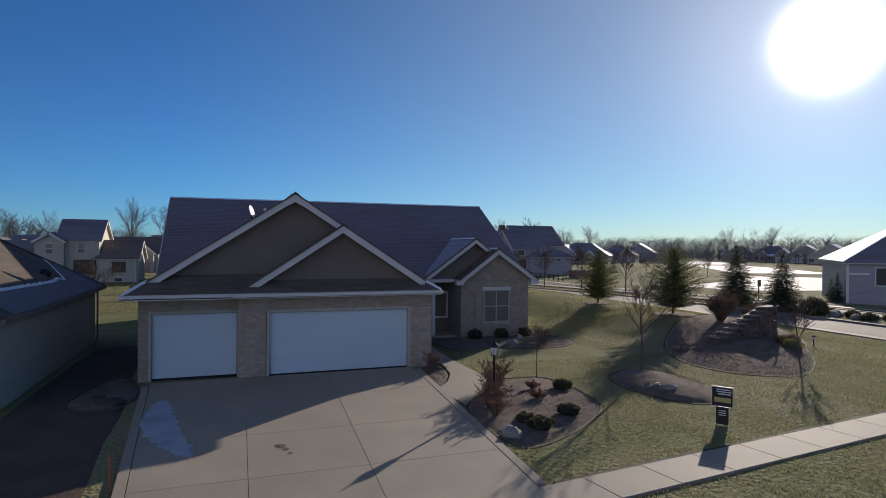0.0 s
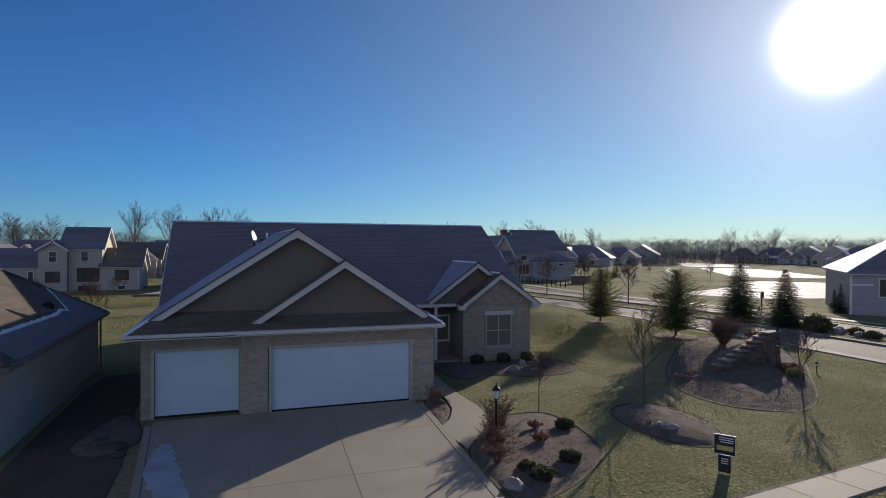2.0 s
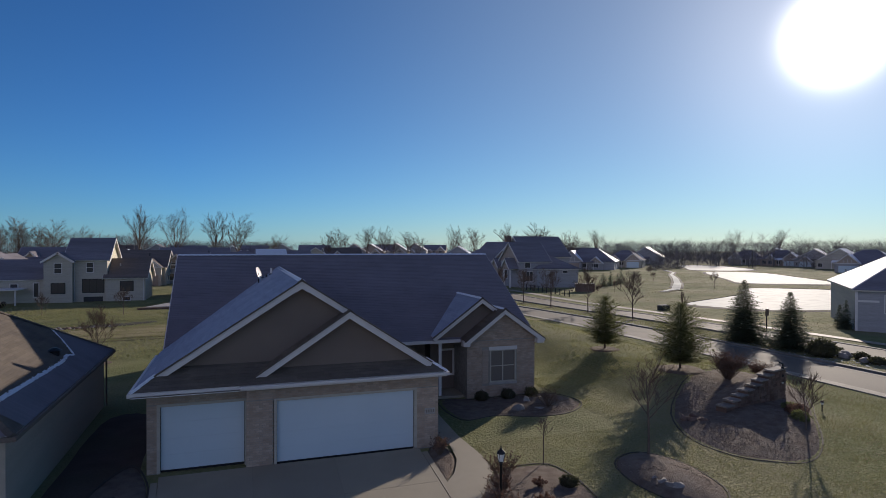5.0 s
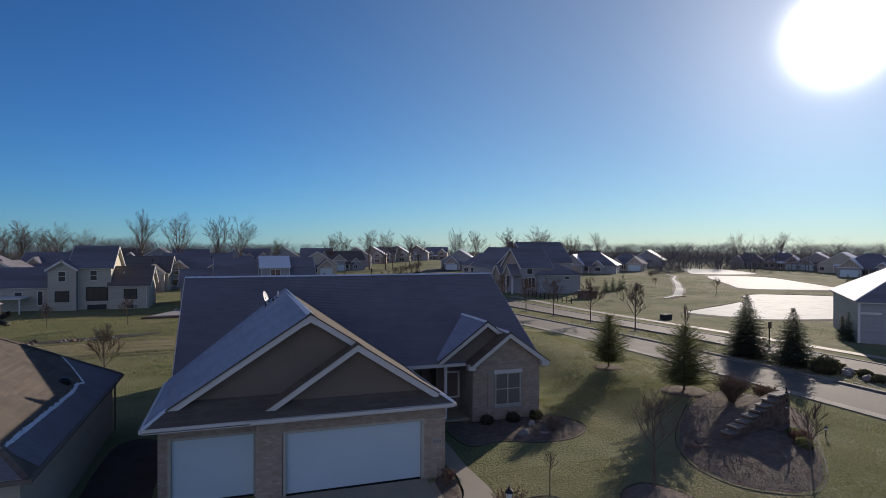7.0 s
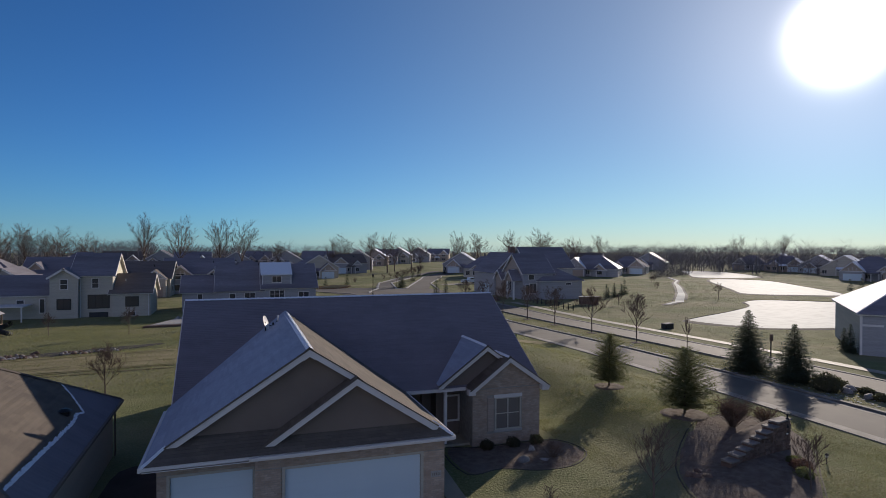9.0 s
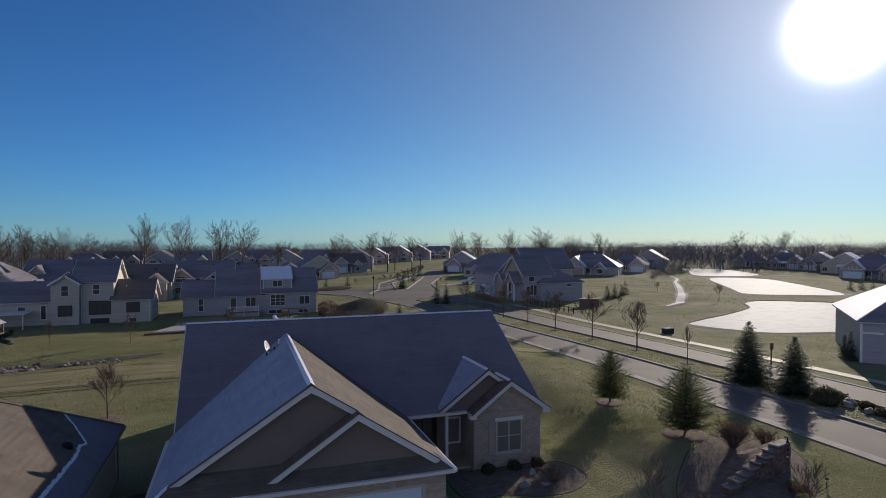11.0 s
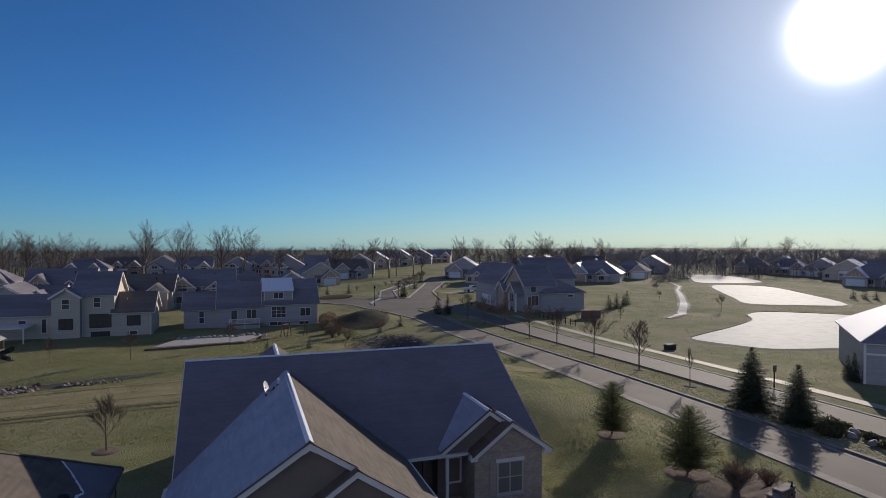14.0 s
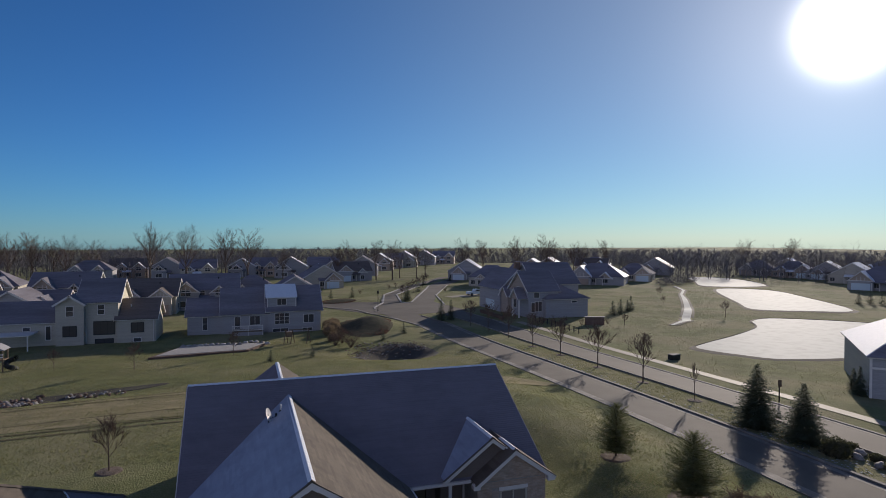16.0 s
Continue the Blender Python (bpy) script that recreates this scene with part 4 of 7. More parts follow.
# ---- other houses ----
def block(parent, x0, x1, y0, y1, zb, ze, ridge="x", pitch=0.62, wall_m=None, roof_m=None, roof_lit=None, over=0.4, gable_m=None, rakes=True):
    """Walls and a roof over one rectangle. ridge: x or y, along which it runs, or hip."""
    # roof_lit: own colour for slopes facing the sun, apart from shaded ones
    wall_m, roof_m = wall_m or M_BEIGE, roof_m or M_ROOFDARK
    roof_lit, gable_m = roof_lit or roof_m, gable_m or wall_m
    part("wall", MB().box(x0, y0, zb, x1, y1, ze), wall_m, parent)
    o = over
    a0, a1, b0, b1 = x0 - o, x1 + o, y0 - o, y1 + o
    e = ze - o * pitch * 0.3

    def plane(pts, m):
        p = [Vector(q) for q in pts]
        n = (p[1] - p[0]).cross(p[2] - p[0]).normalized()
        if n.z < 0:
            p.reverse()
            n = -n
        d = part("roof", MB().slab([q - n * 0.16 for q in p], [q - n * 0.02 for q in p]), M_TRIM, parent)
        part("roofing", MB().slab([q - n * 0.02 for q in p], [q + n * 0.03 for q in p]), m, d)
    if ridge == "hip":
        hx, hy = (a1 - a0) / 2, (b1 - b0) / 2
        h = min(hx, hy)
        rz, xm, ym = e + h * pitch, (a0 + a1) / 2, (b0 + b1) / 2
        if hx >= hy:
            r0, r1 = (a0 + h, ym, rz), (a1 - h, ym, rz)
        else:
            r0, r1 = (xm, b0 + h, rz), (xm, b1 - h, rz)
        c = [(a0, b0, e), (a1, b0, e), (a1, b1, e), (a0, b1, e)]
        if hx >= hy:
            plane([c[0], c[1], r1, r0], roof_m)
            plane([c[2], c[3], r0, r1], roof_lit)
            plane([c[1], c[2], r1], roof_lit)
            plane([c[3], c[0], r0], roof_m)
        else:
            plane([c[0], c[1], r0], roof_m)
            plane([c[1], c[2], r1, r0], roof_lit)
            plane([c[2], c[3], r1], roof_lit)
            plane([c[3], c[0], r0, r1], roof_m)
        return rz
    if ridge == "x":
        ym = (b0 + b1) / 2
        rz = e + (b1 - b0) / 2 * pitch
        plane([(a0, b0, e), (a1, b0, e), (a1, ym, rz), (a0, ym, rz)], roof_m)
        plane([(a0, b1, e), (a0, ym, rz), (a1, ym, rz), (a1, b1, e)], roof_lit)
        gz = ze + (y1 - y0) / 2 * pitch - 0.1
        for x, s in ((x0, 1), (x1, -1)):
            part("gable", MB().slab([(x, y0, ze), (x, y1, ze), (x, ym, gz)], [(x + 0.15 * s, y0, ze), (x + 0.15 * s, y1, ze), (x + 0.15 * s, ym, gz)]), gable_m, parent)
            if rakes:
                xx = a0 if s > 0 else a1
                for yb in (b0, b1):
                    part("rake_board", MB().beam((xx - 0.03 * s, ym, rz), (xx - 0.03 * s, yb, e), 0.06, 0.28), M_TRIM, parent)
    else:
        xm = (a0 + a1) / 2
        rz = e + (a1 - a0) / 2 * pitch
        plane([(a0, b0, e), (xm, b0, rz), (xm, b1, rz), (a0, b1, e)], roof_m)
        plane([(a1, b0, e), (a1, b1, e), (xm, b1, rz), (xm, b0, rz)], roof_lit)
        gz = ze + (x1 - x0) / 2 * pitch - 0.1
        for y, s in ((y0, 1), (y1, -1)):
            part("gable", MB().slab([(x0, y, ze), (x1, y, ze), (xm, y, gz)], [(x0, y + 0.15 * s, ze), (x1, y + 0.15 * s, ze), (xm, y + 0.15 * s, gz)]), gable_m, parent)
            if rakes:
                yy = b0 if s > 0 else b1
                for xb in (a0, a1):
                    part("rake_board", MB().beam((xm, yy - 0.03 * s, rz), (xb, yy - 0.03 * s, e), 0.06, 0.28), M_TRIM, parent)
    return rz


def pane(parent, x, y, rz, w, z0, z1, cols=1, rows=1, frame_mat=None, trim=0.09):
    """A window on a wall whose outside faces -y when rz is 0; x, y is its middle."""
    win = part("window", MB().box(-w / 2, -0.03, z0, w / 2, -0.005, z1), M_GLASS, parent)
    part("window_frame", ring(MB(), -w / 2, w / 2, z0, z1, trim, -0.06, 0), frame_mat or M_TRIM, win)
    for i in range(1, cols):
        q = -w / 2 + w * i / cols
        part("mullion", MB().box(q - 0.035, -0.045, z0, q + 0.035, -0.03, z1), frame_mat or M_TRIM, win)
    for i in range(1, rows):
        q = z0 + (z1 - z0) * i / rows
        part("glazing_bar", MB().box(-w / 2, -0.043, q - 0.03, w / 2, -0.03, q + 0.03), frame_mat or M_TRIM, win)
    win.matrix_basis = pose(x, y, 0, 0, 0, rz)
    return win


# two-storey house behind the back lawn
lh = thing("house", "two-storey beige house with blue-grey roof and gables coloured sunlit cream", "house")
block(lh, -25.6, -20.1, 82.0, 91.5, -1.7, 5.0, "x", 0.66, M_BEIGE, M_ROOFDARK, gable_m=M_SUNLIT_CREAM)
block(lh, -28.3, -24.6, 81.2, 88.5, -1.7, 4.8, "y", 0.65, M_BEIGE, M_ROOFDARK)
block(lh, -20.2, -14.8, 81.6, 90.0, -1.7, 2.25, "x", 0.63, M_BEIGE, M_ROOFBROWN, gable_m=M_SUNLIT_CREAM)
block(lh, -38.5, -28.3, 82.2, 91.0, -1.7, 2.15, "x", 0.6, M_BEIGE, M_ROOFDARK)
for x, y, w, z0, z1, c, r in ((-26.45, 81.2, 0.9, 3.0, 4.45, 1, 2), (-22.45, 82.0, 0.85, 3.1, 4.5, 1, 2), (-26.45, 81.2, 1.7, 0.0, 1.45, 2, 1), (-22.0, 82.0, 2.8, 0.0, 1.95, 3, 1),
                              (-17.35, 81.6, 1.7, 0.2, 1.6, 2, 1), (-22.0, 82.0, 2.4, -1.35, -0.75, 2, 1), (-17.4, 81.6, 1.0, -1.3, -0.75, 1, 1), (-32.3, 82.2, 0.9, 0.9, 1.4, 1, 1)):
    pane(lh, x, y, 0, w, z0, z1, c, r, M_DARK if w > 1.5 else None)
pane(lh, -29.5, 82.2, 0, 0.6, -0.5, 1.5, 1, 1, None, 0.12)
for x, y, z in ((-24.45, 81.9, 4.7), (-15.05, 81.5, 2.1)):
    part("downspout", MB().tube((x, y, -1.4), (x, y, z), 0.06, 0.06, 6), M_TRIM, lh, "white downspout")
part("roof_vent", MB().tube((-18.6, 84, 3.6), (-18.6, 84, 4.3), 0.08, 0.08, 8, True), M_TRIM, lh)
pergola = thing("patio_cover", "white flat patio cover on posts beside the house", "patio cover")
part("roof", MB().box(-36.5, 77.5, 0.75, -30.6, 81.8, 0.9), M_TRIM, pergola)
for x in (-30.9, -35.0):
    part("post", MB().box(x, 77.6, -1.6, x + 0.15, 77.75, 0.75), M_TRIM, pergola)

# ranch house with the dormer
nh = thing("house", "grey ranch house with frosted white dormer and rear deck", "house")
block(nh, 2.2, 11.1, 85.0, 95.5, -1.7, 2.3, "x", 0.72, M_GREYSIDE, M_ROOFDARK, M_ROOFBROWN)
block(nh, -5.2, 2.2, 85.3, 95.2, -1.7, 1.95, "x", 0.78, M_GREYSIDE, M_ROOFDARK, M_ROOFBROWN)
block(nh, -10.6, -5.2, 86.0, 94.0, -1.7, 1.75, "x", 0.62, M_GREYSIDE, M_ROOFDARK)
part("dormer", MB().box(2.2, 85.6, 2.3, 6.9, 89.5, 4.6), M_GREYSIDE, nh)
dp = [(1.85, 85.2, 4.6), (7.15, 85.2, 4.6), (7.15, 90.0, 6.55), (1.85, 90.0, 6.55)]
part("dormer_roof", MB().plate(dp, 0.15), M_SUNLIT_FROST, nh, "frost-white dormer roof")
for x in (2.1, 6.85):
    part("corner_board", MB().box(x, 85.5, 2.5, x + 0.15, 85.6, 4.6), M_TRIM, nh)
for x, y, w, z0, z1, c, r in ((4.55, 85.0, 2.3, 0.05, 1.85, 3, 3), (9.05, 85.0, 1.7, 0.15, 1.5, 2, 1), (0.1, 85.3, 1.6, 0.05, 1.5, 2, 1), (-2.7, 85.3, 0.9, -0.6, 1.45, 1, 1), (-7.85, 86.0, 0.7, -0.6, 1.4, 1, 2),
                              (4.55, 85.6, 1.5, 3.25, 4.25, 2, 1), (4.3, 85.0, 2.5, -1.3, -0.75, 2, 1), (8.8, 85.0, 1.6, -1.3, -0.8, 2, 1)):
    pane(nh, x, y, 0, w, z0, z1, c, r)
deck = thing("deck", "raised wooden rear deck with white railing", "deck")
part("floor", MB().box(-3.5, 82.8, -0.8, 1.4, 85.3, -0.65), M_WOOD, deck)
for x in (-3.4, -1.0, 1.3):
    part("post", MB().box(x - 0.06, 82.8, -1.7, x + 0.06, 82.92, 0.3), M_TRIM, deck)
for z in (0.17, -0.55):
    part("rail", MB().box(-3.5, 82.82, z, 1.4, 82.9, z + 0.1), M_TRIM, deck, "white railing")
for i in range(32):
    part("baluster", MB().box(-3.4 + i * 0.15, 82.84, -0.45, -3.36 + i * 0.15, 82.88, 0.17), M_TRIM, deck)
part("skirt", MB().box(-3.5, 82.86, -1.6, 1.4, 82.9, -0.8), M_GREYSIDE, deck)

# big house across the boulevard
mh = thing("house", "large grey-blue house with hipped wing and white porch columns", "house")
block(mh, 56.5, 66.2, 87.0, 98.0, -1.7, 2.5, "hip", 0.56, M_GREYSIDE, M_ROOFDARK)
block(mh, 53.2, 60.0, 88.2, 97.6, -1.7, 4.0, "x", 0.8, M_GREYSIDE, M_ROOFDARK, gable_m=M_TANSIDE)
block(mh, 52.0, 60.5, 100.0, 112.0, -1.7, 3.6, "y", 0.98, M_GREYSIDE, M_ROOFDARK, M_SUNLIT_FROST, gable_m=M_TANSIDE)
block(mh, 59.0, 70.0, 97.0, 108.0, -1.7, 4.7, "x", 0.8, M_GREYSIDE, M_ROOFDARK, M_SUNLIT_FROST)
block(mh, 61.0, 70.0, 108.0, 120.0, -1.7, 4.6, "y", 0.9, M_GREYSIDE, M_ROOFDARK, M_SUNLIT_FROST, gable_m=M_TANSIDE)
block(mh, 51.4, 53.6, 89.0, 92.6, 2.3, 2.6, "x", 1.0, M_TANSIDE, M_ROOFDARK)
block(mh, 52.4, 55.5, 96.5, 100.5, -1.7, 2.4, "x", 0.9, M_TANSIDE, M_ROOFDARK)
for y in (89.2, 92.2):
    part("porch_column", MB().box(51.45, y, -1.5, 51.75, y + 0.3, 2.4), M_TRIM, mh, "white porch column")
part("chimney", MB().box(57.2, 103.0, 6.0, 58.4, 104.0, 9.4), M_WALLSTONE, mh)
for x, y, rz, w, z0, z1, c in ((63.0, 87.0, 0, 1.2, 1.6, 2.0, 1), (55.4, 88.2, 0, 1.5, -0.1, 1.9, 2), (54.2, 88.2, 0, 0.8, -0.2, 1.7, 1), (55.0, 88.2, 0, 1.2, 2.7, 3.7, 1), (53.2, 94.6, -90, 1.4, 0.2, 2.0, 2), (53.2, 93.0, -90, 1.2, 3.2, 4.6, 1),
                                (56.2, 100.0, 0, 1.3, 3.4, 4.7, 2)):
    pane(mh, x, y, rz, w, z0, z1, c)
part("garage_door", MB().box(51.94, 103.0, -1.4, 52.0, 108.0, 0.9), M_DOOR, mh)
part("garden_wall", MB().box(47.3, 88.0, -1.6, 47.6, 100.0, -0.7), M_WALLSTONE, mh)

# house at the pond's near end, set at an angle
rh = thing("house", "grey house with pale end wall and frosted hip roof", "house", "", pose(57.6, 21.7, 0, 0, 0, -45))
block(rh, 0, 15, 0, 16.5, -1.7, 3.2, "hip", 0.6, M_GREYSIDE, M_ROOFDARK, M_FROST_SHINGLE)
part("frosted_slope", MB().slab([(-0.4, -0.4, 3.16), (7.5, 7.5, 7.9), (7.5, 9.0, 7.9), (-0.4, 16.9, 3.16)], [(-0.43, -0.4, 3.22), (7.47, 7.5, 7.97), (7.47, 9.0, 7.97), (-0.43, 16.9, 3.22)]), M_SUNLIT_FROST, rh, "roof slope coloured as sunlit white frost")
part("shingles", courses(MB(), [(-0.45, -0.4, 3.24), (-0.45, 16.9, 3.24), (7.45, 9.0, 7.99), (7.45, 7.5, 7.99)], 0.3, 0.012, 1.2, 77), M_SUNLIT_FROST, rh, kind="stuff")
# paler panel: light from the bright sky side put into its colour
part("end_panel", MB().box(-0.06, 0.1, -1.5, 0.0, 16.4, 3.05), M_BEIGE, rh, "end wall siding with its lighter lit tone painted in")
pane(rh, 3.6, 0, 0, 2.4, 0.9, 2.6, 2, 1)
pane(rh, 9.0, 0, 0, 2.0, 0.9, 2.6, 2, 1)
part("corner_board", MB().box(-0.1, -0.1, -1.6, 0.12, 0.02, 3.05), M_TRIM, rh)
part("band_board", MB().box(0.12, -0.07, 1.9, 1.9, 0.0, 2.1), M_TRIM, rh)

# white-gabled houses and rows of roofs farther off
FAR_LABELS = ("distant grey house with dark frosted roof and white rake boards", "distant taupe house with white-trimmed front gables", "distant beige house with sunlit-white frost on its sun-facing roof slopes", "distant brown-roofed house with gable end coloured sunlit cream")


def far_house(i, x, y, rz, w, d, ze, plan, snow=False):
    """A house of the estate, its front on local -y. plan: hip, gable (ridge along the front) or front (ridge to the front)."""
    rnd = random.Random(500 + i)
    wm = (M_GREYSIDE, M_TANSIDE, M_GREYSIDE, M_BEIGE)[i % 4]
    rm = M_ROOFBROWN if i % 5 == 3 else M_ROOFDARK
    # sun-facing slopes whitened: frost and sunlit brightness in one colour
    lit = M_SUNLIT_FROST if snow else rm
    label = FAR_LABELS[2] if snow else FAR_LABELS[3] if plan == "gable" and i % 2 else FAR_LABELS[1 if wm is M_TANSIDE else 0]
    ob = thing("house", label, "house", "houses of the estate", pose(x, y, gh(x, y), 0, 0, rz))
    two = ze > 4
    ridge = {"hip": "hip", "gable": "x", "front": "y"}[plan]
    block(ob, -w / 2, w / 2, 0, d, -0.4, ze, ridge, 0.66 if plan != "front" else 0.6, wm, rm, lit if plan != "gable" else rm, gable_m=M_SUNLIT_CREAM if plan == "gable" and i % 2 else wm)
    side = 1 if i % 2 else -1
    gables = [(side * w * 0.27, w * rnd.uniform(0.34, 0.42), ze - (0.3 if two else 0.0), 1.6), (-side * w * rnd.uniform(0.16, 0.24), w * rnd.uniform(0.2, 0.27), ze + rnd.choice((-0.6, 0.2)), 0.7)]
    if plan == "front":
        gables = [(side * w * 0.2, w * 0.4, ze - 1.0, 1.8)]
    for k, (cx, cw, h, out) in enumerate(gables):
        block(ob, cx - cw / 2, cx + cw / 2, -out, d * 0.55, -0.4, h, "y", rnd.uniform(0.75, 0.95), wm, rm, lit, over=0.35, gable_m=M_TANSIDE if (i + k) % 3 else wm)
        if k == 0 and not two:
            part("garage_door", MB().box(cx - cw * 0.38, -out - 0.05, 0.05, cx + cw * 0.38, -out, 2.2), M_DOOR if i % 3 else M_TANSIDE, ob)
        else:
            pane(ob, cx, -out, 0, cw * 0.42, 0.8, 2.1, 2, 1)
        if two:
            pane(ob, cx, -out, 0, min(2.0, cw * 0.4), 3.3, 4.5, 2, 1)
        part("band_board", MB().box(cx - cw / 2, -out - 0.04, h - 0.1, cx + cw / 2, -out, h + 0.12), M_TRIM, ob)
        for q in range(3):
            bx = cx + (q - 1) * cw * 0.16
            part("gable_batten", MB().box(bx - 0.06, -out - 0.03, h + 0.12, bx + 0.06, -out, h + cw * 0.16 + (0.25 if q == 1 else 0.0)), M_TRIM, ob)
    # porch between the gables
    px, pw = -side * w * 0.02, w * 0.26
    pts = [(px - pw / 2, -2.0, 2.5), (px + pw / 2, -2.0, 2.5), (px + pw / 2, 0.1, 3.2), (px - pw / 2, 0.1, 3.2)]
    part("porch_roof", MB().slab(pts, [(a_, b_, c_ + 0.16) for a_, b_, c_ in pts]), lit if i % 2 else rm, ob)
    for q in (-1, 0, 1):
        part("porch_post", MB().box(px + q * pw * 0.46 - 0.1, -1.9, -0.2, px + q * pw * 0.46 + 0.1, -1.7, 2.5), M_TRIM, ob)
    for k in range(2 + i % 2):
        qx = -w * 0.4 + k * w * 0.36
        pane(ob, qx, 0, 0, 1.4, 0.8, 2.1, 2, 1)
        if two:
            pane(ob, qx, 0, 0, 1.1, 3.3, 4.5, 1, 2)
    for k in range(2):
        pane(ob, w / 2, d * (0.3 + 0.4 * k), 90, 1.1, 0.8, 2.1, 1, 1)
        pane(ob, -w / 2, d * (0.3 + 0.4 * k), -90, 1.1, 0.8, 2.1, 1, 1)
    part("roof_vent", MB().tube((w * 0.2, d * 0.32, ze + 0.5), (w * 0.2, d * 0.32, ze + d * 0.2 + 0.8), 0.1, 0.1, 6, True), M_METAL, ob)
    return ob


FAR = [(-40.6, 101, 0, 14.5, 10, 2.4, "front", 0), (-41, 108, 0, 14, 9, 3.0, "gable", 0), (-42.5, 141, 0, 14, 10, 4.4, "gable", 0), (-21.5, 117, -3, 12, 10, 3.9, "gable", 0), (-10.2, 124, 2, 14.5, 10, 4.4, "gable", 0), (0.5, 128, 2, 12, 10, 3.6, "hip", 0),
       (10.0, 128, -2, 12, 11, 3.2, "front", 0), (22.5, 173, 6, 13, 10, 3.6, "front", 0), (37.5, 203, 8, 14, 10, 3.8, "gable", 1), (-29, 108, 0, 10, 8, 2.0, "gable", 0), (-58, 118, 5, 16, 11, 4.2, "gable", 0), (-62, 150, 4, 15, 11, 4.4, "hip", 0),
       (-55, 222, 2, 15, 10, 4.4, "hip", 0), (-46, 244, 2, 14, 10, 4.4, "gable", 1), (-31, 235, 0, 13, 10, 4.4, "front", 0), (-19, 228, 0, 13, 10, 4.4, "gable", 1), (-3, 239, 0, 11, 10, 4.4, "front", 1), (5.5, 241, -4, 11, 10, 4.4, "gable", 0),
       (16, 228, -4, 13, 10, 4.6, "front", 1), (30, 237, -10, 13, 10, 4.6, "gable", 1), (46, 232, -14, 13, 10, 4.6, "front", 0), (62, 272, -18, 13, 10, 4.6, "front", 1), (72, 290, -18, 13, 10, 4.8, "gable", 1), (82, 300, -20, 14, 10, 4.8, "front", 1),
       (101, 326, -22, 14, 10, 4.8, "front", 1), (120, 345, -24, 14, 10, 4.8, "gable", 1), (80, 196, -26, 14, 11, 3.6, "front", 1), (77, 164, -26, 15, 11, 3.2, "hip", 0), (92, 152, -30, 13, 11, 3.6, "gable", 1), (98, 176, -32, 14, 11, 4.4, "front", 1),
       (115, 160, -42, 19, 13, 2.9, "hip", 1), (139, 172, -44, 14, 11, 2.8, "hip", 0), (121, 206, -38, 14, 10, 3.8, "front", 1), (146, 212, -40, 14, 10, 3.8, "gable", 1), (171, 200, -46, 14, 10, 3.4, "front", 1), (160, 232, -42, 14, 10, 3.6, "hip", 1),
       (213, 185, -56, 14, 11, 2.8, "hip", 0), (214, 168, -58, 15, 11, 3.0, "hip", 1), (217, 155, -58, 14, 11, 3.0, "front", 1), (206, 136, -62, 15, 12, 3.0, "front", 1), (186, 112, -64, 17, 13, 3.0, "hip", 1), (184, 98, -66, 15, 12, 3.0, "front", 1),
       (172, 80, -68, 16, 12, 3.0, "hip", 1), (236, 190, -58, 14, 11, 3.0, "front", 1), (240, 150, -62, 14, 11, 3.2, "hip", 1)]
for i, (x, y, rz, w, d, ze, plan, sn) in enumerate(FAR):
    far_house(i, x, y, rz, w, d, ze, plan, bool(sn))


# ---- trees and shrubs ----
def bare_tree(seed, h, trunk_h, spread, r, levels=4, kids=5, sides=4, fine=0.006):
    """Trunk and crown meshes of a leafless tree, upright at the origin."""
    rnd = random.Random(seed)
    trunk, crown = MB(), MB()

    def grow(p, d, length, rad, level):
        segs = 3 if level < 2 else 2
        pts, q, dd = [p], p, d.copy()
        for s in range(segs):
            dd = (dd + Vector((rnd.uniform(-1, 1), rnd.uniform(-1, 1), rnd.uniform(-0.2, 0.8))) * 0.13).normalized()
            q = q + dd * (length / segs)
            pts.append(q)
        for s in range(segs):
            f0, f1 = 1 - 0.6 * s / segs, 1 - 0.6 * (s + 1) / segs
            crown.tube(pts[s], pts[s + 1], max(fine, rad * f0), max(fine * 0.7, rad * f1), sides if level < 2 else 3)
        if level >= levels:
            return
        n = kids if level < levels - 1 else kids + 1
        for k in range(n):
            t = rnd.uniform(0.25, 1.0)
            i = min(segs - 1, int(t * segs))
            b = pts[i] + (pts[i + 1] - pts[i]) * (t * segs - i)
            a = rnd.uniform(0, 2 * math.pi)
            out = Vector((math.cos(a), math.sin(a), rnd.uniform(0.1, 0.7)))
            nd = (dd * 0.9 + out * spread).normalized()
            grow(b, nd, length * rnd.uniform(0.45, 0.68), rad * 0.5, level + 1)

    lean = Vector((rnd.uniform(-0.03, 0.03), rnd.uniform(-0.03, 0.03), 1))
    top = lean * trunk_h
    trunk.tube((0, 0, -0.1), (0, 0, 0.12), r * 1.35, r, 8).tube((0, 0, 0.12), top, r, r * 0.8, 8)
    leader = h - trunk_h
    trunk.tube(top, top + Vector((rnd.uniform(-0.1, 0.1), rnd.uniform(-0.1, 0.1), leader * 0.7)), r * 0.8, r * 0.25, 6)
    for k in range(11):
        z = trunk_h + leader * 0.62 * k / 11
        a = k * 2.4 + rnd.uniform(-0.4, 0.4)
        up = 0.75 + 0.9 * k / 11
        d = Vector((math.cos(a) * spread, math.sin(a) * spread, up)).normalized()
        grow(lean * z, d, leader * (0.52 - 0.2 * k / 11) * rnd.uniform(0.85, 1.1), r * (0.42 - 0.2 * k / 11), 1)
    return trunk, crown


def plant_tree(name, label, meshes, m, group="", cat="tree"):
    ob = thing(name, label, cat, group, m)
    t = new("trunk", meshes[0])
    c = new("crown", meshes[1])
    t.parent = c.parent = ob
    return ob


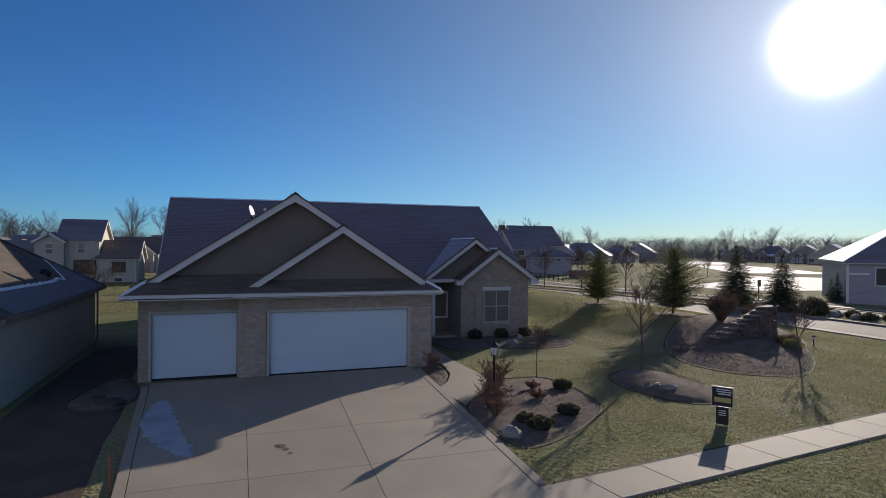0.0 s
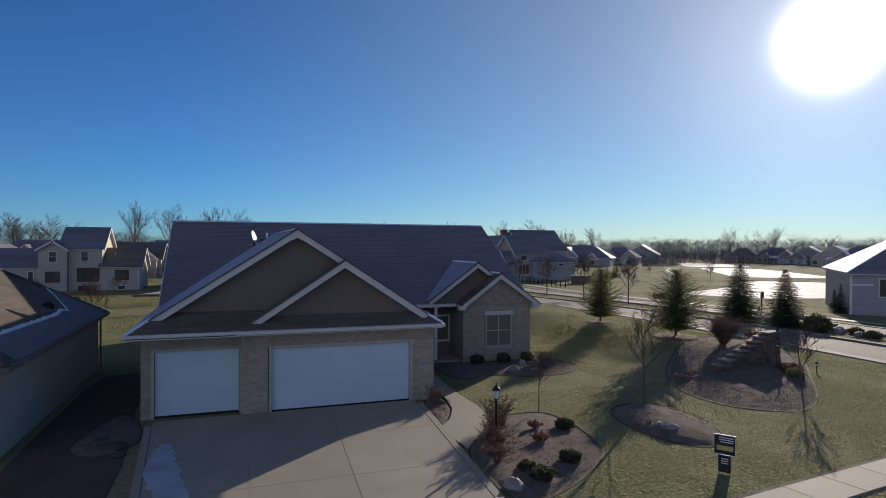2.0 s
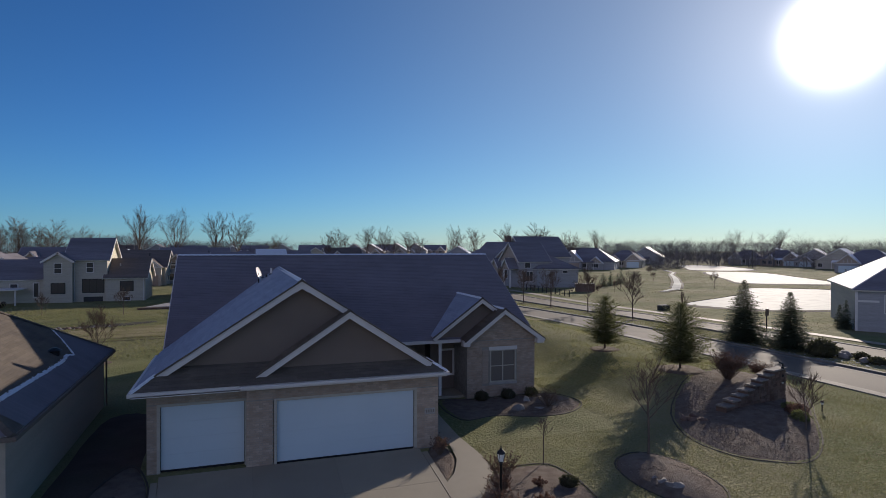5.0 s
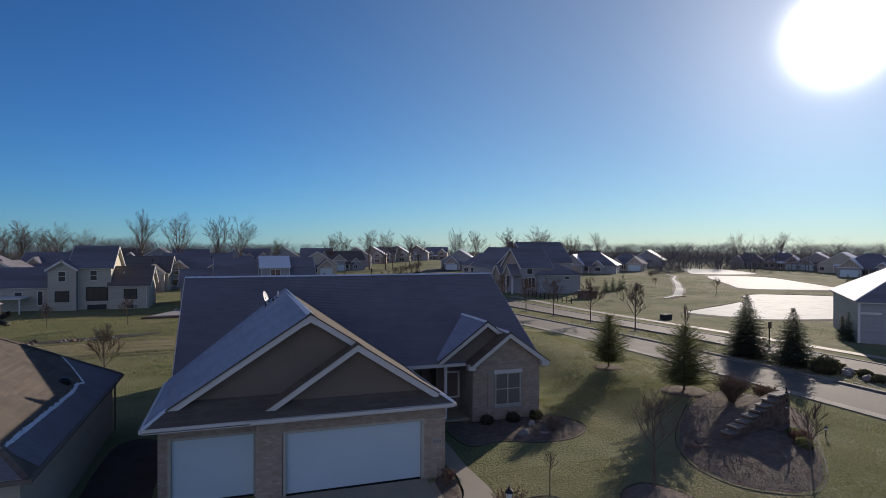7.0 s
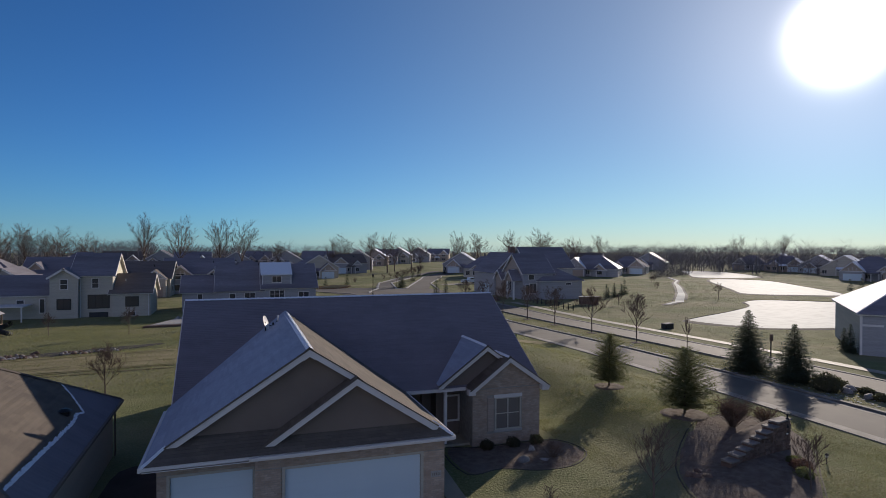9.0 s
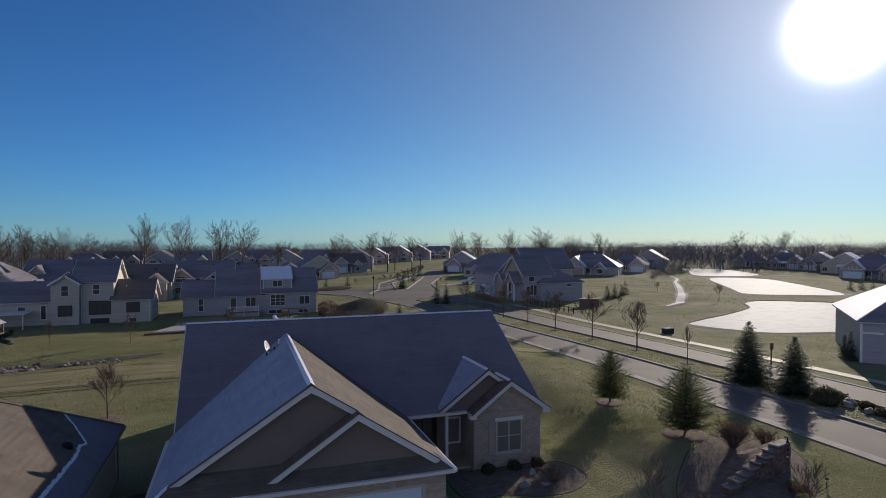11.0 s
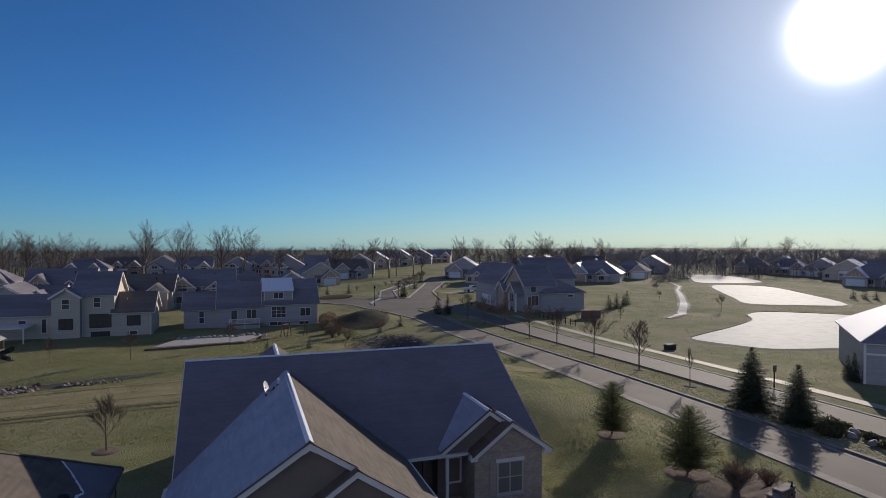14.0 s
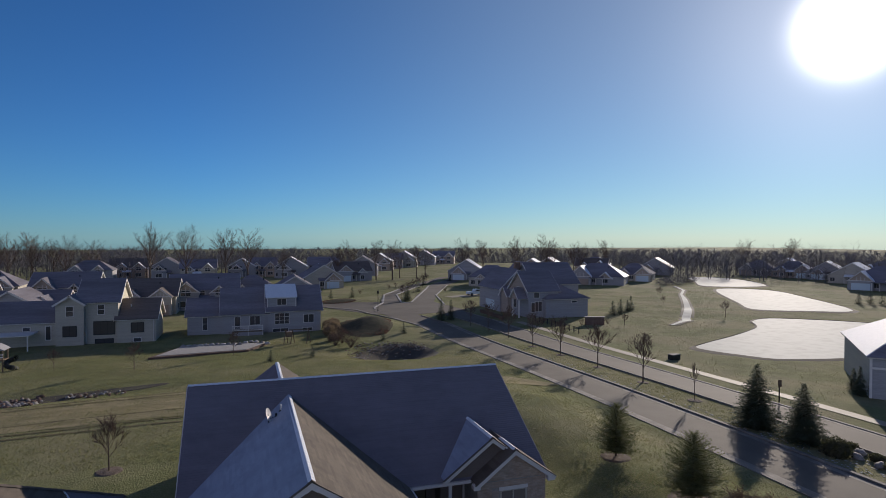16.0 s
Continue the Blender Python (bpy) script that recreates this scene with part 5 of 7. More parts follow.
def tree_meshes(*a, **k):
    t, c = bare_tree(*a, **k)
    return t.mesh("trunk", M_BARK, True), c.mesh("crown", M_TWIG)


def on_ground(x, y, rz=0.0, s=1.0, dz=0.0):
    return pose(x, y, gh(x, y) + dz, 0, 0, rz) @ Matrix.Diagonal((s, s, s, 1))


street_tree = [tree_meshes(11 + i, 5.4, 1.5, 0.75, 0.08, 4, 4, fine=0.011) for i in range(3)]
for i, (x, y, s) in enumerate(((38.9, 32.5, 0.98), (39.1, 41.4, 0.98), (39.3, 50.8, 0.95), (39.1, 58.6, 0.95), (39.1, 67.3, 0.93), (38.8, 75.0, 0.9), (38.3, 82.2, 0.88))):
    plant_tree("street_tree", "young leafless street tree in the boulevard median", street_tree[i % 3], on_ground(x, y, 70 * i, s), "trees along the median")
plant_tree("sapling", "thin leafless sapling in a mulch ring on the median", tree_meshes(31, 3.6, 1.5, 0.3, 0.04, 2, 6, fine=0.012), on_ground(38.6, 24.5), cat="tree")
plant_tree("lawn_tree", "small leafless ovoid tree on the side lawn", tree_meshes(41, 3.5, 0.9, 0.6, 0.05, 3, 7, fine=0.007), on_ground(-9.6, 21.4), cat="tree")
plant_tree("garden_tree", "young leafless tree with slim trunk in a mulch island", tree_meshes(51, 3.4, 1.2, 0.75, 0.045, 3, 5), on_ground(12.6, -3.55, 0, 1, 0.2), cat="tree")
plant_tree("sapling", "tiny leafless sapling at the back of the garden bed", tree_meshes(61, 1.75, 0.95, 0.9, 0.02, 2, 4), on_ground(8.75, -2.85), cat="tree")
plant_tree("garden_tree", "multi-stemmed leafless ornamental tree beside the stone wall", tree_meshes(71, 2.3, 0.5, 0.5, 0.035, 3, 5), on_ground(20.1, -3.6), cat="tree")
for x, y, s in ((-23.3, 61.6, 0.5), (-14.1, 58.3, 0.6), (11.6, 66.5, 0.6), (-3.0, 64.5, 0.6), (66, 74, 0.4), (94, 78.5, 0.6), (109, 118.2, 0.5), (97.3, 102.2, 0.4), (112, 123, 0.4)):
    plant_tree("sapling", "thin young leafless tree on the common lawn", street_tree[int(x) % 3], on_ground(x, y, x * 9, s), "saplings on the common")


def vase_tree(seed, h, clear, r, wide, fine=0.022):
    """Tall tree with a clear trunk and an open fan of rising limbs that fork into fine twigs."""
    rnd = random.Random(seed)
    trunk, crown = MB(), MB()
    fork = Vector((rnd.uniform(-0.4, 0.4), rnd.uniform(-0.4, 0.4), clear))
    trunk.tube((0, 0, -0.3), (0, 0, 0.5), r * 1.5, r, 8).tube((0, 0, 0.5), fork, r, r * 0.72, 8)

    def limb(p, d, length, rad, level):
        q = p
        for s in range(3):
            d = (d + Vector((rnd.uniform(-1, 1), rnd.uniform(-1, 1), rnd.uniform(-0.3, 0.5))) * 0.16).normalized()
            e = q + d * length / 3
            crown.tube(q, e, max(fine, rad * (1 - 0.22 * s)), max(fine * 0.7, rad * (0.78 - 0.22 * s)), 5 if level == 0 else 3)
            if level < 3:
                for j in range(2 if s else 1):
                    a = rnd.uniform(0, 6.283)
                    o = Vector((math.cos(a), math.sin(a), rnd.uniform(-0.25, 0.45)))
                    limb(e, (d + o * rnd.uniform(0.45, 0.85)).normalized(), length * rnd.uniform(0.42, 0.58), rad * 0.45, level + 1)
            q = e

    n = 8
    for k in range(n):
        a = k * 2.4 + rnd.uniform(-0.4, 0.4)
        w = wide * (1.25 - 0.9 * k / n)
        limb(fork + Vector((0, 0, (k / n - 0.35) * 0.5 * clear)), Vector((math.cos(a) * w, math.sin(a) * w, 1)).normalized(), (h - clear) * (0.52 + 0.1 * k / n) * rnd.uniform(0.9, 1.1), r * rnd.uniform(0.3, 0.45), 0)
    return trunk.mesh("trunk", M_BARK, True), crown.mesh("crown", M_TWIG)


big_tree = [vase_tree(81, 16.5, 6.0, 0.32, 0.42, 0.021), vase_tree(82, 16.5, 5.5, 0.34, 0.6, 0.021), vase_tree(83, 16, 6.0, 0.3, 0.38, 0.021), vase_tree(84, 15, 4.5, 0.28, 0.6, 0.021)]
for i, (x, y, s) in enumerate(((-32, 200, 1.08), (-20.6, 200, 1.08), (-7.9, 200, 1.06), (-0.4, 200, 1.1), (103.7, 200, 1.06), (80.3, 200, 0.94), (91, 206, 0.85), (116.6, 200, 0.94), (31.4, 205, 0.85), (52.8, 205, 0.9), (47, 208, 0.85),
                               (122, 206, 0.85), (136, 210, 0.85), (142, 214, 0.85), (156, 216, 0.85), (38, 220, 0.8), (12, 214, 0.75), (228, 206, 0.95), (250, 200, 0.9), (-62, 222, 0.9), (-68, 230, 0.98), (-73, 224, 0.92), (-77, 236, 1.0), (-82, 228, 0.95), (-88, 238, 0.9), (-94, 230, 0.9), (-100, 240, 0.85), (-57, 236, 0.8), (-108, 232, 0.85), (58, 214, 0.7), (64, 210, 0.75), (70, 218, 0.7))):
    plant_tree("tall_tree", "tall leafless tree on the skyline", big_tree[i % 4], on_ground(x, y, 47 * i, s * (0.87 + 0.09 * (i * 5 % 4) if i > 3 else 1.06)), "tall trees on the skyline")

# far woods: a belt of bare crowns round the estate
rnd = random.Random(9)
woods = MB()
for k in range(8200):
    a = math.radians(rnd.uniform(-75, 110))
    d = rnd.uniform(250, 420) if rnd.random() < 0.55 else rnd.uniform(420, 1000)
    x, y = math.sin(a) * d, math.cos(a) * d - 10
    if 20 < x < 180 and y < 380 and a < 0.62:
        d = rnd.uniform(400, 900)
        x, y = math.sin(a) * d, math.cos(a) * d - 10
    h = rnd.uniform(9.3, 12.2) if d < 420 else rnd.uniform(11.0, 14.5)
    if a > 0.35:
        h += 0.8
    if -0.5 < a < -0.13 and d < 330:
        h += 3.2
    if k % 4 == 0:
        h *= 0.55
    if k % 29 == 0:
        h *= 1.25
    base = gh(x, y)
    woods.tube((x, y, base - 0.2), (x, y, base + h * 0.7), 0.15, 0.05, 3)
    w = h * rnd.uniform(0.25, 0.42)
    for j in range(24):
        z0 = h * rnd.uniform(0.05, 0.8)
        ang, o = rnd.uniform(0, 6.283), w * rnd.uniform(0, 0.8)
        px, py = x + math.cos(ang) * o, y + math.sin(ang) * o
        ang += rnd.uniform(-0.8, 0.8)
        q = (px + math.cos(ang) * w * 0.5, py + math.sin(ang) * w * 0.5, base + min(h * rnd.uniform(0.85, 1.0), z0 + h * rnd.uniform(0.05, 0.25)))
        woods.tube((px, py, base + z0), q, 0.07, 0.025, 3)
for k in range(2200):
    a = math.radians(rnd.uniform(-75, 110))
    d = rnd.uniform(1000, 2400)
    x, y, h, w = math.sin(a) * d, math.cos(a) * d - 10, rnd.uniform(14, 18.0), rnd.uniform(3, 7)
    base = gh(x, y)
    for j in range(7):
        ang, z0 = rnd.uniform(0, 6.283), h * rnd.uniform(0.0, 0.5)
        q = (x + math.cos(ang) * w, y + math.sin(ang) * w, base + min(h, z0 + h * rnd.uniform(0.3, 0.6)))
        woods.tube((x, y, base + z0), q, 0.9, 0.25, 3)
part("far_woods", woods, M_WOODS, None, "belt of leafless brown woods on the horizon", kind="stuff")["category"] = "woods"


def conifer(seed, h, r, whorls, per, spray=0.16, bare=0.06, droop=0.25, loose=0.0, full=0.85, thin=0.28):
    rnd = random.Random(seed)
    trunk, crown = MB(), MB()
    trunk.tube((0, 0, -0.1), (0, 0, h * 0.96), 0.02 * h, 0.006, 7)
    for k in range(whorls):
        f = k / whorls
        z = h * (bare + (1 - bare) * f)
        reach = r * (1 - f) ** full * min(1.0, 0.72 + f * 2) * rnd.uniform(0.82, 1.1) + 0.05
        for j in range(per if f < 0.85 else max(3, per - 2)):
            a = 2 * math.pi * j / per + k * 1.3 + rnd.uniform(-0.3, 0.3)
            ln = reach * rnd.uniform(0.7, 1.12)
            if loose and rnd.random() < loose:
                ln *= 0.5
            rise = -droop * ln + 0.5 * f * ln
            e = Vector((math.cos(a) * ln, math.sin(a) * ln, rise + rnd.uniform(-0.05, 0.08)))
            b = Vector((0, 0, z))
            crown.tube(b, b + e, 0.008, 0.003, 3)
            n = max(3, int(ln / (spray * 0.36)))
            side = Vector((-math.sin(a), math.cos(a), 0))
            for s in range(n):
                t = 0.15 + 0.87 * (s + rnd.random()) / n
                c = b + e * t
                for g in (-1, 1):
                    w = spray * rnd.uniform(0.6, 1.25) * (1.15 - 0.5 * t) * (1 - 0.62 * f)
                    out = (side * g * rnd.uniform(0.5, 1) + e.normalized() * rnd.uniform(0.2, 0.9) + Vector((0, 0, rnd.uniform(-0.35, 0.45)))).normalized() * w
                    up = Vector((rnd.uniform(-0.3, 0.3), rnd.uniform(-0.3, 0.3), 1)).cross(out).normalized() * w * thin
                    q = len(crown.v)
                    crown.v += [tuple(c - up * 0.5), tuple(c + out * 0.55 - up), tuple(c + out), tuple(c + out * 0.5 + up)]
                    crown.f.append((q, q + 1, q + 2, q + 3))
    return trunk, crown


def plant_conifer(name, label, seed, h, r, x, y, material, whorls=26, per=8, group="", **k):
    t, c = conifer(seed, h, r, whorls, per, **k)
    ob = thing(name, label, "conifer", group, on_ground(x, y))
    part("trunk", t, M_BARK, ob)
    part("crown", c, material, ob)
    return ob


plant_conifer("spruce", "dense dark conical spruce on the boulevard median", 101, 5.0, 2.25, 37.6, 16.4, M_NEEDLE, 46, 15, spray=0.34)
plant_conifer("spruce", "smaller dark conical spruce on the boulevard median", 102, 4.3, 1.95, 37.9, 12.4, M_NEEDLE, 42, 15, spray=0.32)
plant_conifer("pine", "young loose olive-green pine on the lawn", 103, 3.4, 1.75, 21.05, 11.5, M_PINE, 34, 16, spray=0.26, droop=-0.22, loose=0.3, full=0.62, thin=0.2, bare=0.1)
plant_conifer("pine", "taller loose olive-green pine by the garden bed", 104, 3.55, 2.1, 21.2, 4.8, M_PINE, 36, 17, spray=0.26, droop=-0.2, loose=0.3, full=0.62, thin=0.2, bare=0.1)
con = plant_conifer("spruce", "small dark spruce on the common lawn", 105, 1.5, 0.55, 1.6, 57.8, M_NEEDLE, 12, 7, "small spruces", spray=0.2)
for x, y, s in ((7.0, 59.3, 1.0), (19.3, 71.5, 1.1), (23.9, 76.3, 1.3), (72.4, 86.6, 1.5), (74.4, 87.4, 1.4), (73.6, 89, 1.9), (37.5, 127, 1.9), (48, 152, 2.2), (26, 140, 1.9), (20, 138, 1.6), (144.3, 87.5, 2.0), (146.6, 86.2, 2.1), (146.9, 83.6, 1.9), (76.9, 90.9, 2.0), (81.6, 93.7, 2.2), (79.5, 92.0, 1.7), (38.2, 127.5, 2.4), (39.0, 130.2, 2.0), (57, 176, 2.0), (16, 133, 1.8), (72, 192, 2)):
    copy_thing(con, on_ground(x, y, x * 31) @ Matrix.Diagonal((s, s, s, 1)))
pairc = plant_conifer("spruce", "tall dark spruce at the end of the median", 106, 4.6, 1.3, 35.2, 90.3, M_NEEDLE, 22, 8, "spruce pair", spray=0.4)
copy_thing(pairc, on_ground(37.3, 90.6, 80) @ Matrix.Diagonal((0.92, 0.92, 0.9, 1)))


def leaf_ball(seed, rx, ry, rz, n=1500, leaf=0.06):
    rnd = random.Random(seed)
    mb = MB()
    off = Vector((seed, 2, 3))
    for k in range(n):
        d = Vector((rnd.gauss(0, 1), rnd.gauss(0, 1), rnd.gauss(0, 1))).normalized()
        s = rnd.uniform(0.72, 1.0) * (1 + 0.35 * noise.noise(d * 2.2 + off))
        c = Vector((d.x * rx * s, d.y * ry * s, max(0.0, rz * (0.75 + d.z * s))))
        t = Vector((rnd.gauss(0, 1), rnd.gauss(0, 1), rnd.gauss(0, 1))).normalized() * leaf
        u = t.cross(d).normalized() * leaf * 0.6 if t.cross(d).length > 1e-4 else Vector((leaf, 0, 0))
        q = len(mb.v)
        mb.v += [tuple(c - t), tuple(c + u), tuple(c + t), tuple(c - u)]
        mb.f.append((q, q + 1, q + 2, q + 3))
    return mb


def shrub(label, seed, x, y, rx, ry, rz, material, n=1500, leaf=0.06, name="shrub", group="", dz=0.0):
    ob = thing(name, label, "shrub", group, on_ground(x, y, 0, 1, dz))
    part("stem", MB().tube((0, 0, -0.05), (0.02, 0, rz), 0.03, 0.01, 5).tube((0, 0, 0), (rx * 0.5, 0, rz), 0.02, 0.008, 4).tube((0, 0, 0), (-rx * 0.4, ry * 0.3, rz), 0.02, 0.008, 4), M_BARK, ob)
    part("foliage", leaf_ball(seed, rx, ry, rz, n, leaf), material, ob)
    return ob


def twig_shrub(label, seed, x, y, h, spread, material, stems=26, name="bare_shrub", leaves=0, group="", dz=0.0):
    rnd = random.Random(seed)
    ob = thing(name, label, "shrub", group, on_ground(x, y, 0, 1, dz))
    mb, lf = MB(), MB()
    for k in range(stems):
        a = rnd.uniform(0, 6.283)
        d = Vector((math.cos(a) * spread * rnd.uniform(0.15, 1), math.sin(a) * spread * rnd.uniform(0.15, 1), h * rnd.uniform(0.45, 1.0)))
        mid = d * 0.5 + Vector((0, 0, h * 0.08))
        mb.tube((0, 0, -0.03), mid, 0.012, 0.009, 3).tube(mid, d, 0.009, 0.004, 3)
        for j in range(7):
            t = rnd.uniform(0.35, 0.95)
            b = d * t + Vector((0, 0, h * 0.16 * (1 - abs(2 * t - 1))))
            e = b + Vector((rnd.uniform(-1, 1), rnd.uniform(-1, 1), rnd.uniform(0.1, 1))) * h * 0.22
            mb.tube(b, e, 0.006, 0.003, 3)
            for q in range(leaves):
                c = b + (e - b) * rnd.uniform(0.3, 1.1)
                w = 0.035
                k0 = len(lf.v)
                u = Vector((rnd.gauss(0, 1), rnd.gauss(0, 1), rnd.gauss(0, 1))).normalized() * w
                v2 = Vector((rnd.gauss(0, 1), rnd.gauss(0, 1), rnd.gauss(0, 1))).normalized() * w
                lf.v += [tuple(c - u), tuple(c + v2), tuple(c + u)]
                lf.f.append((k0, k0 + 1, k0 + 2))
    part("stem", mb, M_TWIG, ob)
    if leaves:
        part("dry_leaves", lf, material, ob)
    return ob


# ---- garden beds ----
BED_LAMP = [(5.0, -5.7), (6.3, -3.6), (7.4, -2.8), (8.9, -2.9), (9.15, -4.6), (8.7, -6.7), (7.7, -7.8), (6.3, -8.8), (4.95, -9.2), (4.75, -7.5)]
BED_TREE = [(11.2, -3.5), (12.6, -2.9), (13.4, -4.2), (13.2, -6.4), (12.2, -7.5), (11.2, -7.2), (10.7, -5.4)]
BED_WALL = [(15.6, -2.0), (17.6, 1.2), (22.0, 4.2), (26.5, 4.6), (25.6, 1.0), (21.9, -2.6), (19.6, -4.7), (17.8, -5.7), (16.7, -5.4), (15.6, -4.2)]
BED_HOUSE = [(7.9, 2.9), (9.6, 3.0), (11.2, 2.3), (13.0, 2.4), (14.4, 3.7), (14.2, 5.3), (13.2, 5.9), (9.6, 5.9), (7.9, 6.2)]
BED_CORNER = [(5.2, -0.9), (5.0, -3.2), (5.6, -2.4), (6.0, -1.4), (6.1, -0.2), (5.95, 0.6)]
BED_LEFT = [(-4.0, -0.3), (-3.9, -2.0), (-4.7, -3.0), (-5.6, -2.2), (-5.4, -0.2), (-4.7, 1.5)]
for nm, pts, rise, lab in (("garden_bed", BED_LAMP, 0.12, "mulched garden bed round the lamp post"), ("garden_bed", BED_TREE, 0.28, "raised mulch island round a young tree"), ("garden_bed", BED_WALL, 0.15, "large mulched bed round the stone wall"),
                           ("garden_bed", BED_HOUSE, 0.06, "mulched bed along the brick wing"), ("garden_bed", BED_CORNER, 0.08, "small mulched bed between drive and walk"), ("garden_bed", BED_LEFT, 0.05, "dark planting bed by the garage corner")):
    mbp = MB()
    rim = patch(mbp, pts, 0.03, rise)
    bed = part(nm, mbp, M_MULCH, None, lab, smooth=True, kind="structure")
    bed["category"] = "garden bed"
    # dark rim standing in for the shade of a cut trench round the bed
    edge = MB()
    for i in range(len(rim)):
        p, q = rim[i], rim[(i + 1) % len(rim)]
        edge.beam((p[0], p[1], gh(*p) + 0.02), (q[0], q[1], gh(*q) + 0.02), 0.06, 0.1)
    part("edging", edge, M_DARK_SOIL_SHADE, bed)
mbp = MB()
patch(mbp, [(-6.95, -12.5), (-5.0, -12.6), (-3.75, -11.5), (-3.85, -6), (-3.95, -1), (-4.35, 2.5), (-4.45, 8.5), (-6.6, 8.8), (-6.95, 3), (-6.95, -6)], 0.012, 0.0)
side_yard = part("side_yard", mbp, M_SOIL, None, "bare brown shaded strip between the two houses", smooth=True, kind="structure")
side_yard["category"] = "ground"
for x, y, r in ((38.6, 24.5, 0.75), (38.9, 32.5, 0.7), (39.1, 41.4, 0.7), (39.3, 50.8, 0.7), (39.1, 58.6, 0.7), (-9.6, 21.4, 0.85), (21.05, 11.5, 1.0), (21.2, 4.8, 1.3)):
    mbp = MB()
    patch(mbp, [(x + r * math.cos(a * 0.785), y + r * math.sin(a * 0.785)) for a in range(8)], 0.03, 0.06)
    ring = part("mulch_ring", mbp, M_MULCH, None, "round mulch ring at a tree's foot", smooth=True, kind="structure")
    ring["category"] = "garden bed"


def boulder(label, seed, x, y, r, group="", flat=0.65, dz=0.0, material=None):
    ob = part("boulder", blob(r, seed, flat), material or M_ROCK, None, label, smooth=True)
    ob.matrix_basis = on_ground(x, y, seed * 53, 1, dz)
    return tagged(ob, category="rock", group=group)


boulder("large rounded grey boulder at the bed's edge", 1, 5.10, -8.39, 0.3)
boulder("pale rounded boulder in the bed by the wing", 2, 10.9, 3.45, 0.34)
boulder("flat pale stone slab in the bed by the wing", 3, 11.9, 3.3, 0.28, flat=0.3)
boulder("upright stone beside the wing's corner", 4, 11.9, 4.6, 0.25, flat=1.1)
for i, (x, y, r) in enumerate(((11.33, -5.44, 0.20), (11.36, -5.78, 0.24), (11.44, -6.06, 0.26), (11.61, -6.24, 0.27), (11.99, -6.18, 0.22), (11.93, -5.29, 0.18), (12.11, -5.56, 0.17))):
    boulder("lichen-grey boulder on the mulch island", 10 + i, x, y, r, "island boulders", dz=0.08)
for i, (x, y, r) in enumerate(((38.5, 9.9, 0.42), (39.3, 9.2, 0.5), (38.3, 8.6, 0.38), (40.0, 8.4, 0.4), (38.2, 7.0, 0.4), (39.6, 6.8, 0.35))):
    boulder("grey boulder on the planted end of the median", 20 + i, x, y, r, "median boulders", dz=0.05)
for i, (x, y, r) in enumerate(((-4.5, -2.2, 0.4), (-4.9, -1.5, 0.25), (-4.2, -2.9, 0.2))):
    boulder("dark flat stone in the shaded side bed", 30 + i, x, y, r, "side bed stones", flat=0.35, material=M_DARK_SOIL_SHADE)

shrub("dark rounded evergreen shrub in the garden bed", 201, 7.21, -7.41, 0.3, 0.28, 0.17, M_LEAF, 1300, 0.04, dz=0.08)
shrub("dark spreading evergreen shrub in the garden bed", 202, 5.95, -8.18, 0.34, 0.32, 0.17, M_LEAF, 1500, 0.04, dz=0.06)
shrub("dark low evergreen shrub in the garden bed", 203, 8.55, -4.89, 0.32, 0.28, 0.18, M_LEAF, 1300, 0.04, dz=0.08)
shrub("dark low evergreen shrub near the boulder", 208, 5.82, -7.60, 0.25, 0.25, 0.15, M_LEAF, 1100, 0.04, dz=0.05)
twig_shrub("rust-brown dry perennial clump in the bed", 204, 7.15, -5.95, 0.34, 0.35, M_RUST, 22, leaves=5, dz=0.08)
twig_shrub("rusty low clump with dry leaves", 205, 7.59, -4.76, 0.26, 0.3, M_RUST, 18, leaves=5, dz=0.08)
twig_shrub("tall twiggy dormant shrub behind the lamp post", 206, 6.6, -4.1, 1.0, 0.7, M_RUST, 34, leaves=3, dz=0.05)
twig_shrub("tangled brown dormant shrub in front of the lamp", 207, 5.7, -6.0, 0.75, 0.6, M_RUST, 34, leaves=4, dz=0.05)
twig_shrub("tangled brown dormant shrub beside the walk", 214, 6.1, -5.1, 0.8, 0.6, M_RUST, 30, leaves=3, dz=0.05)
twig_shrub("rusty dormant shrub by the drive", 215, 5.3, -6.9, 0.6, 0.55, M_RUST, 28, leaves=3, dz=0.05)
twig_shrub("small dormant shrub by the garage corner", 209, 5.55, -1.1, 0.7, 0.45, M_RUST, 26, leaves=3, dz=0.04)
twig_shrub("wide fan of bare shrub stems by the wing", 210, 12.4, 3.4, 0.9, 1.0, M_RUST, 34, leaves=1)
twig_shrub("reddish bare shrub behind the stone wall", 211, 22.2, 2.5, 1.5, 1.25, M_RUST, 150, leaves=2)
# extra shrub, placed to throw shade over the bed below the wall
twig_shrub("dormant shrub added behind the wall's tall end to shade the bed", 212, 24.4, 2.6, 1.0, 0.9, M_RUST, 70, leaves=2)
for i, (x, y) in enumerate(((9.9, 5.4), (11.3, 5.4), (12.6, 5.4))):
    shrub("dark clipped evergreen shrub against the wing", 220 + i, x, y, 0.36, 0.33, 0.3, M_LEAF, 900, 0.045, group="foundation shrubs")
for i, (x, y, s) in enumerate(((21.6, -1.9, 0.45), (21.0, -2.6, 0.4), (22.0, -1.2, 0.35))):
    shrub("rusty-green rounded shrub at the wall's foot", 230 + i, x, y, s, s, s * 0.7, M_PINE if i else M_RUST, 1100, 0.045, group="wall foot shrubs")
shrub("broad dark clipped shrub on the median", 240, 37.4, 9.4, 1.0, 0.9, 0.72, M_LEAF, 3200, 0.07)
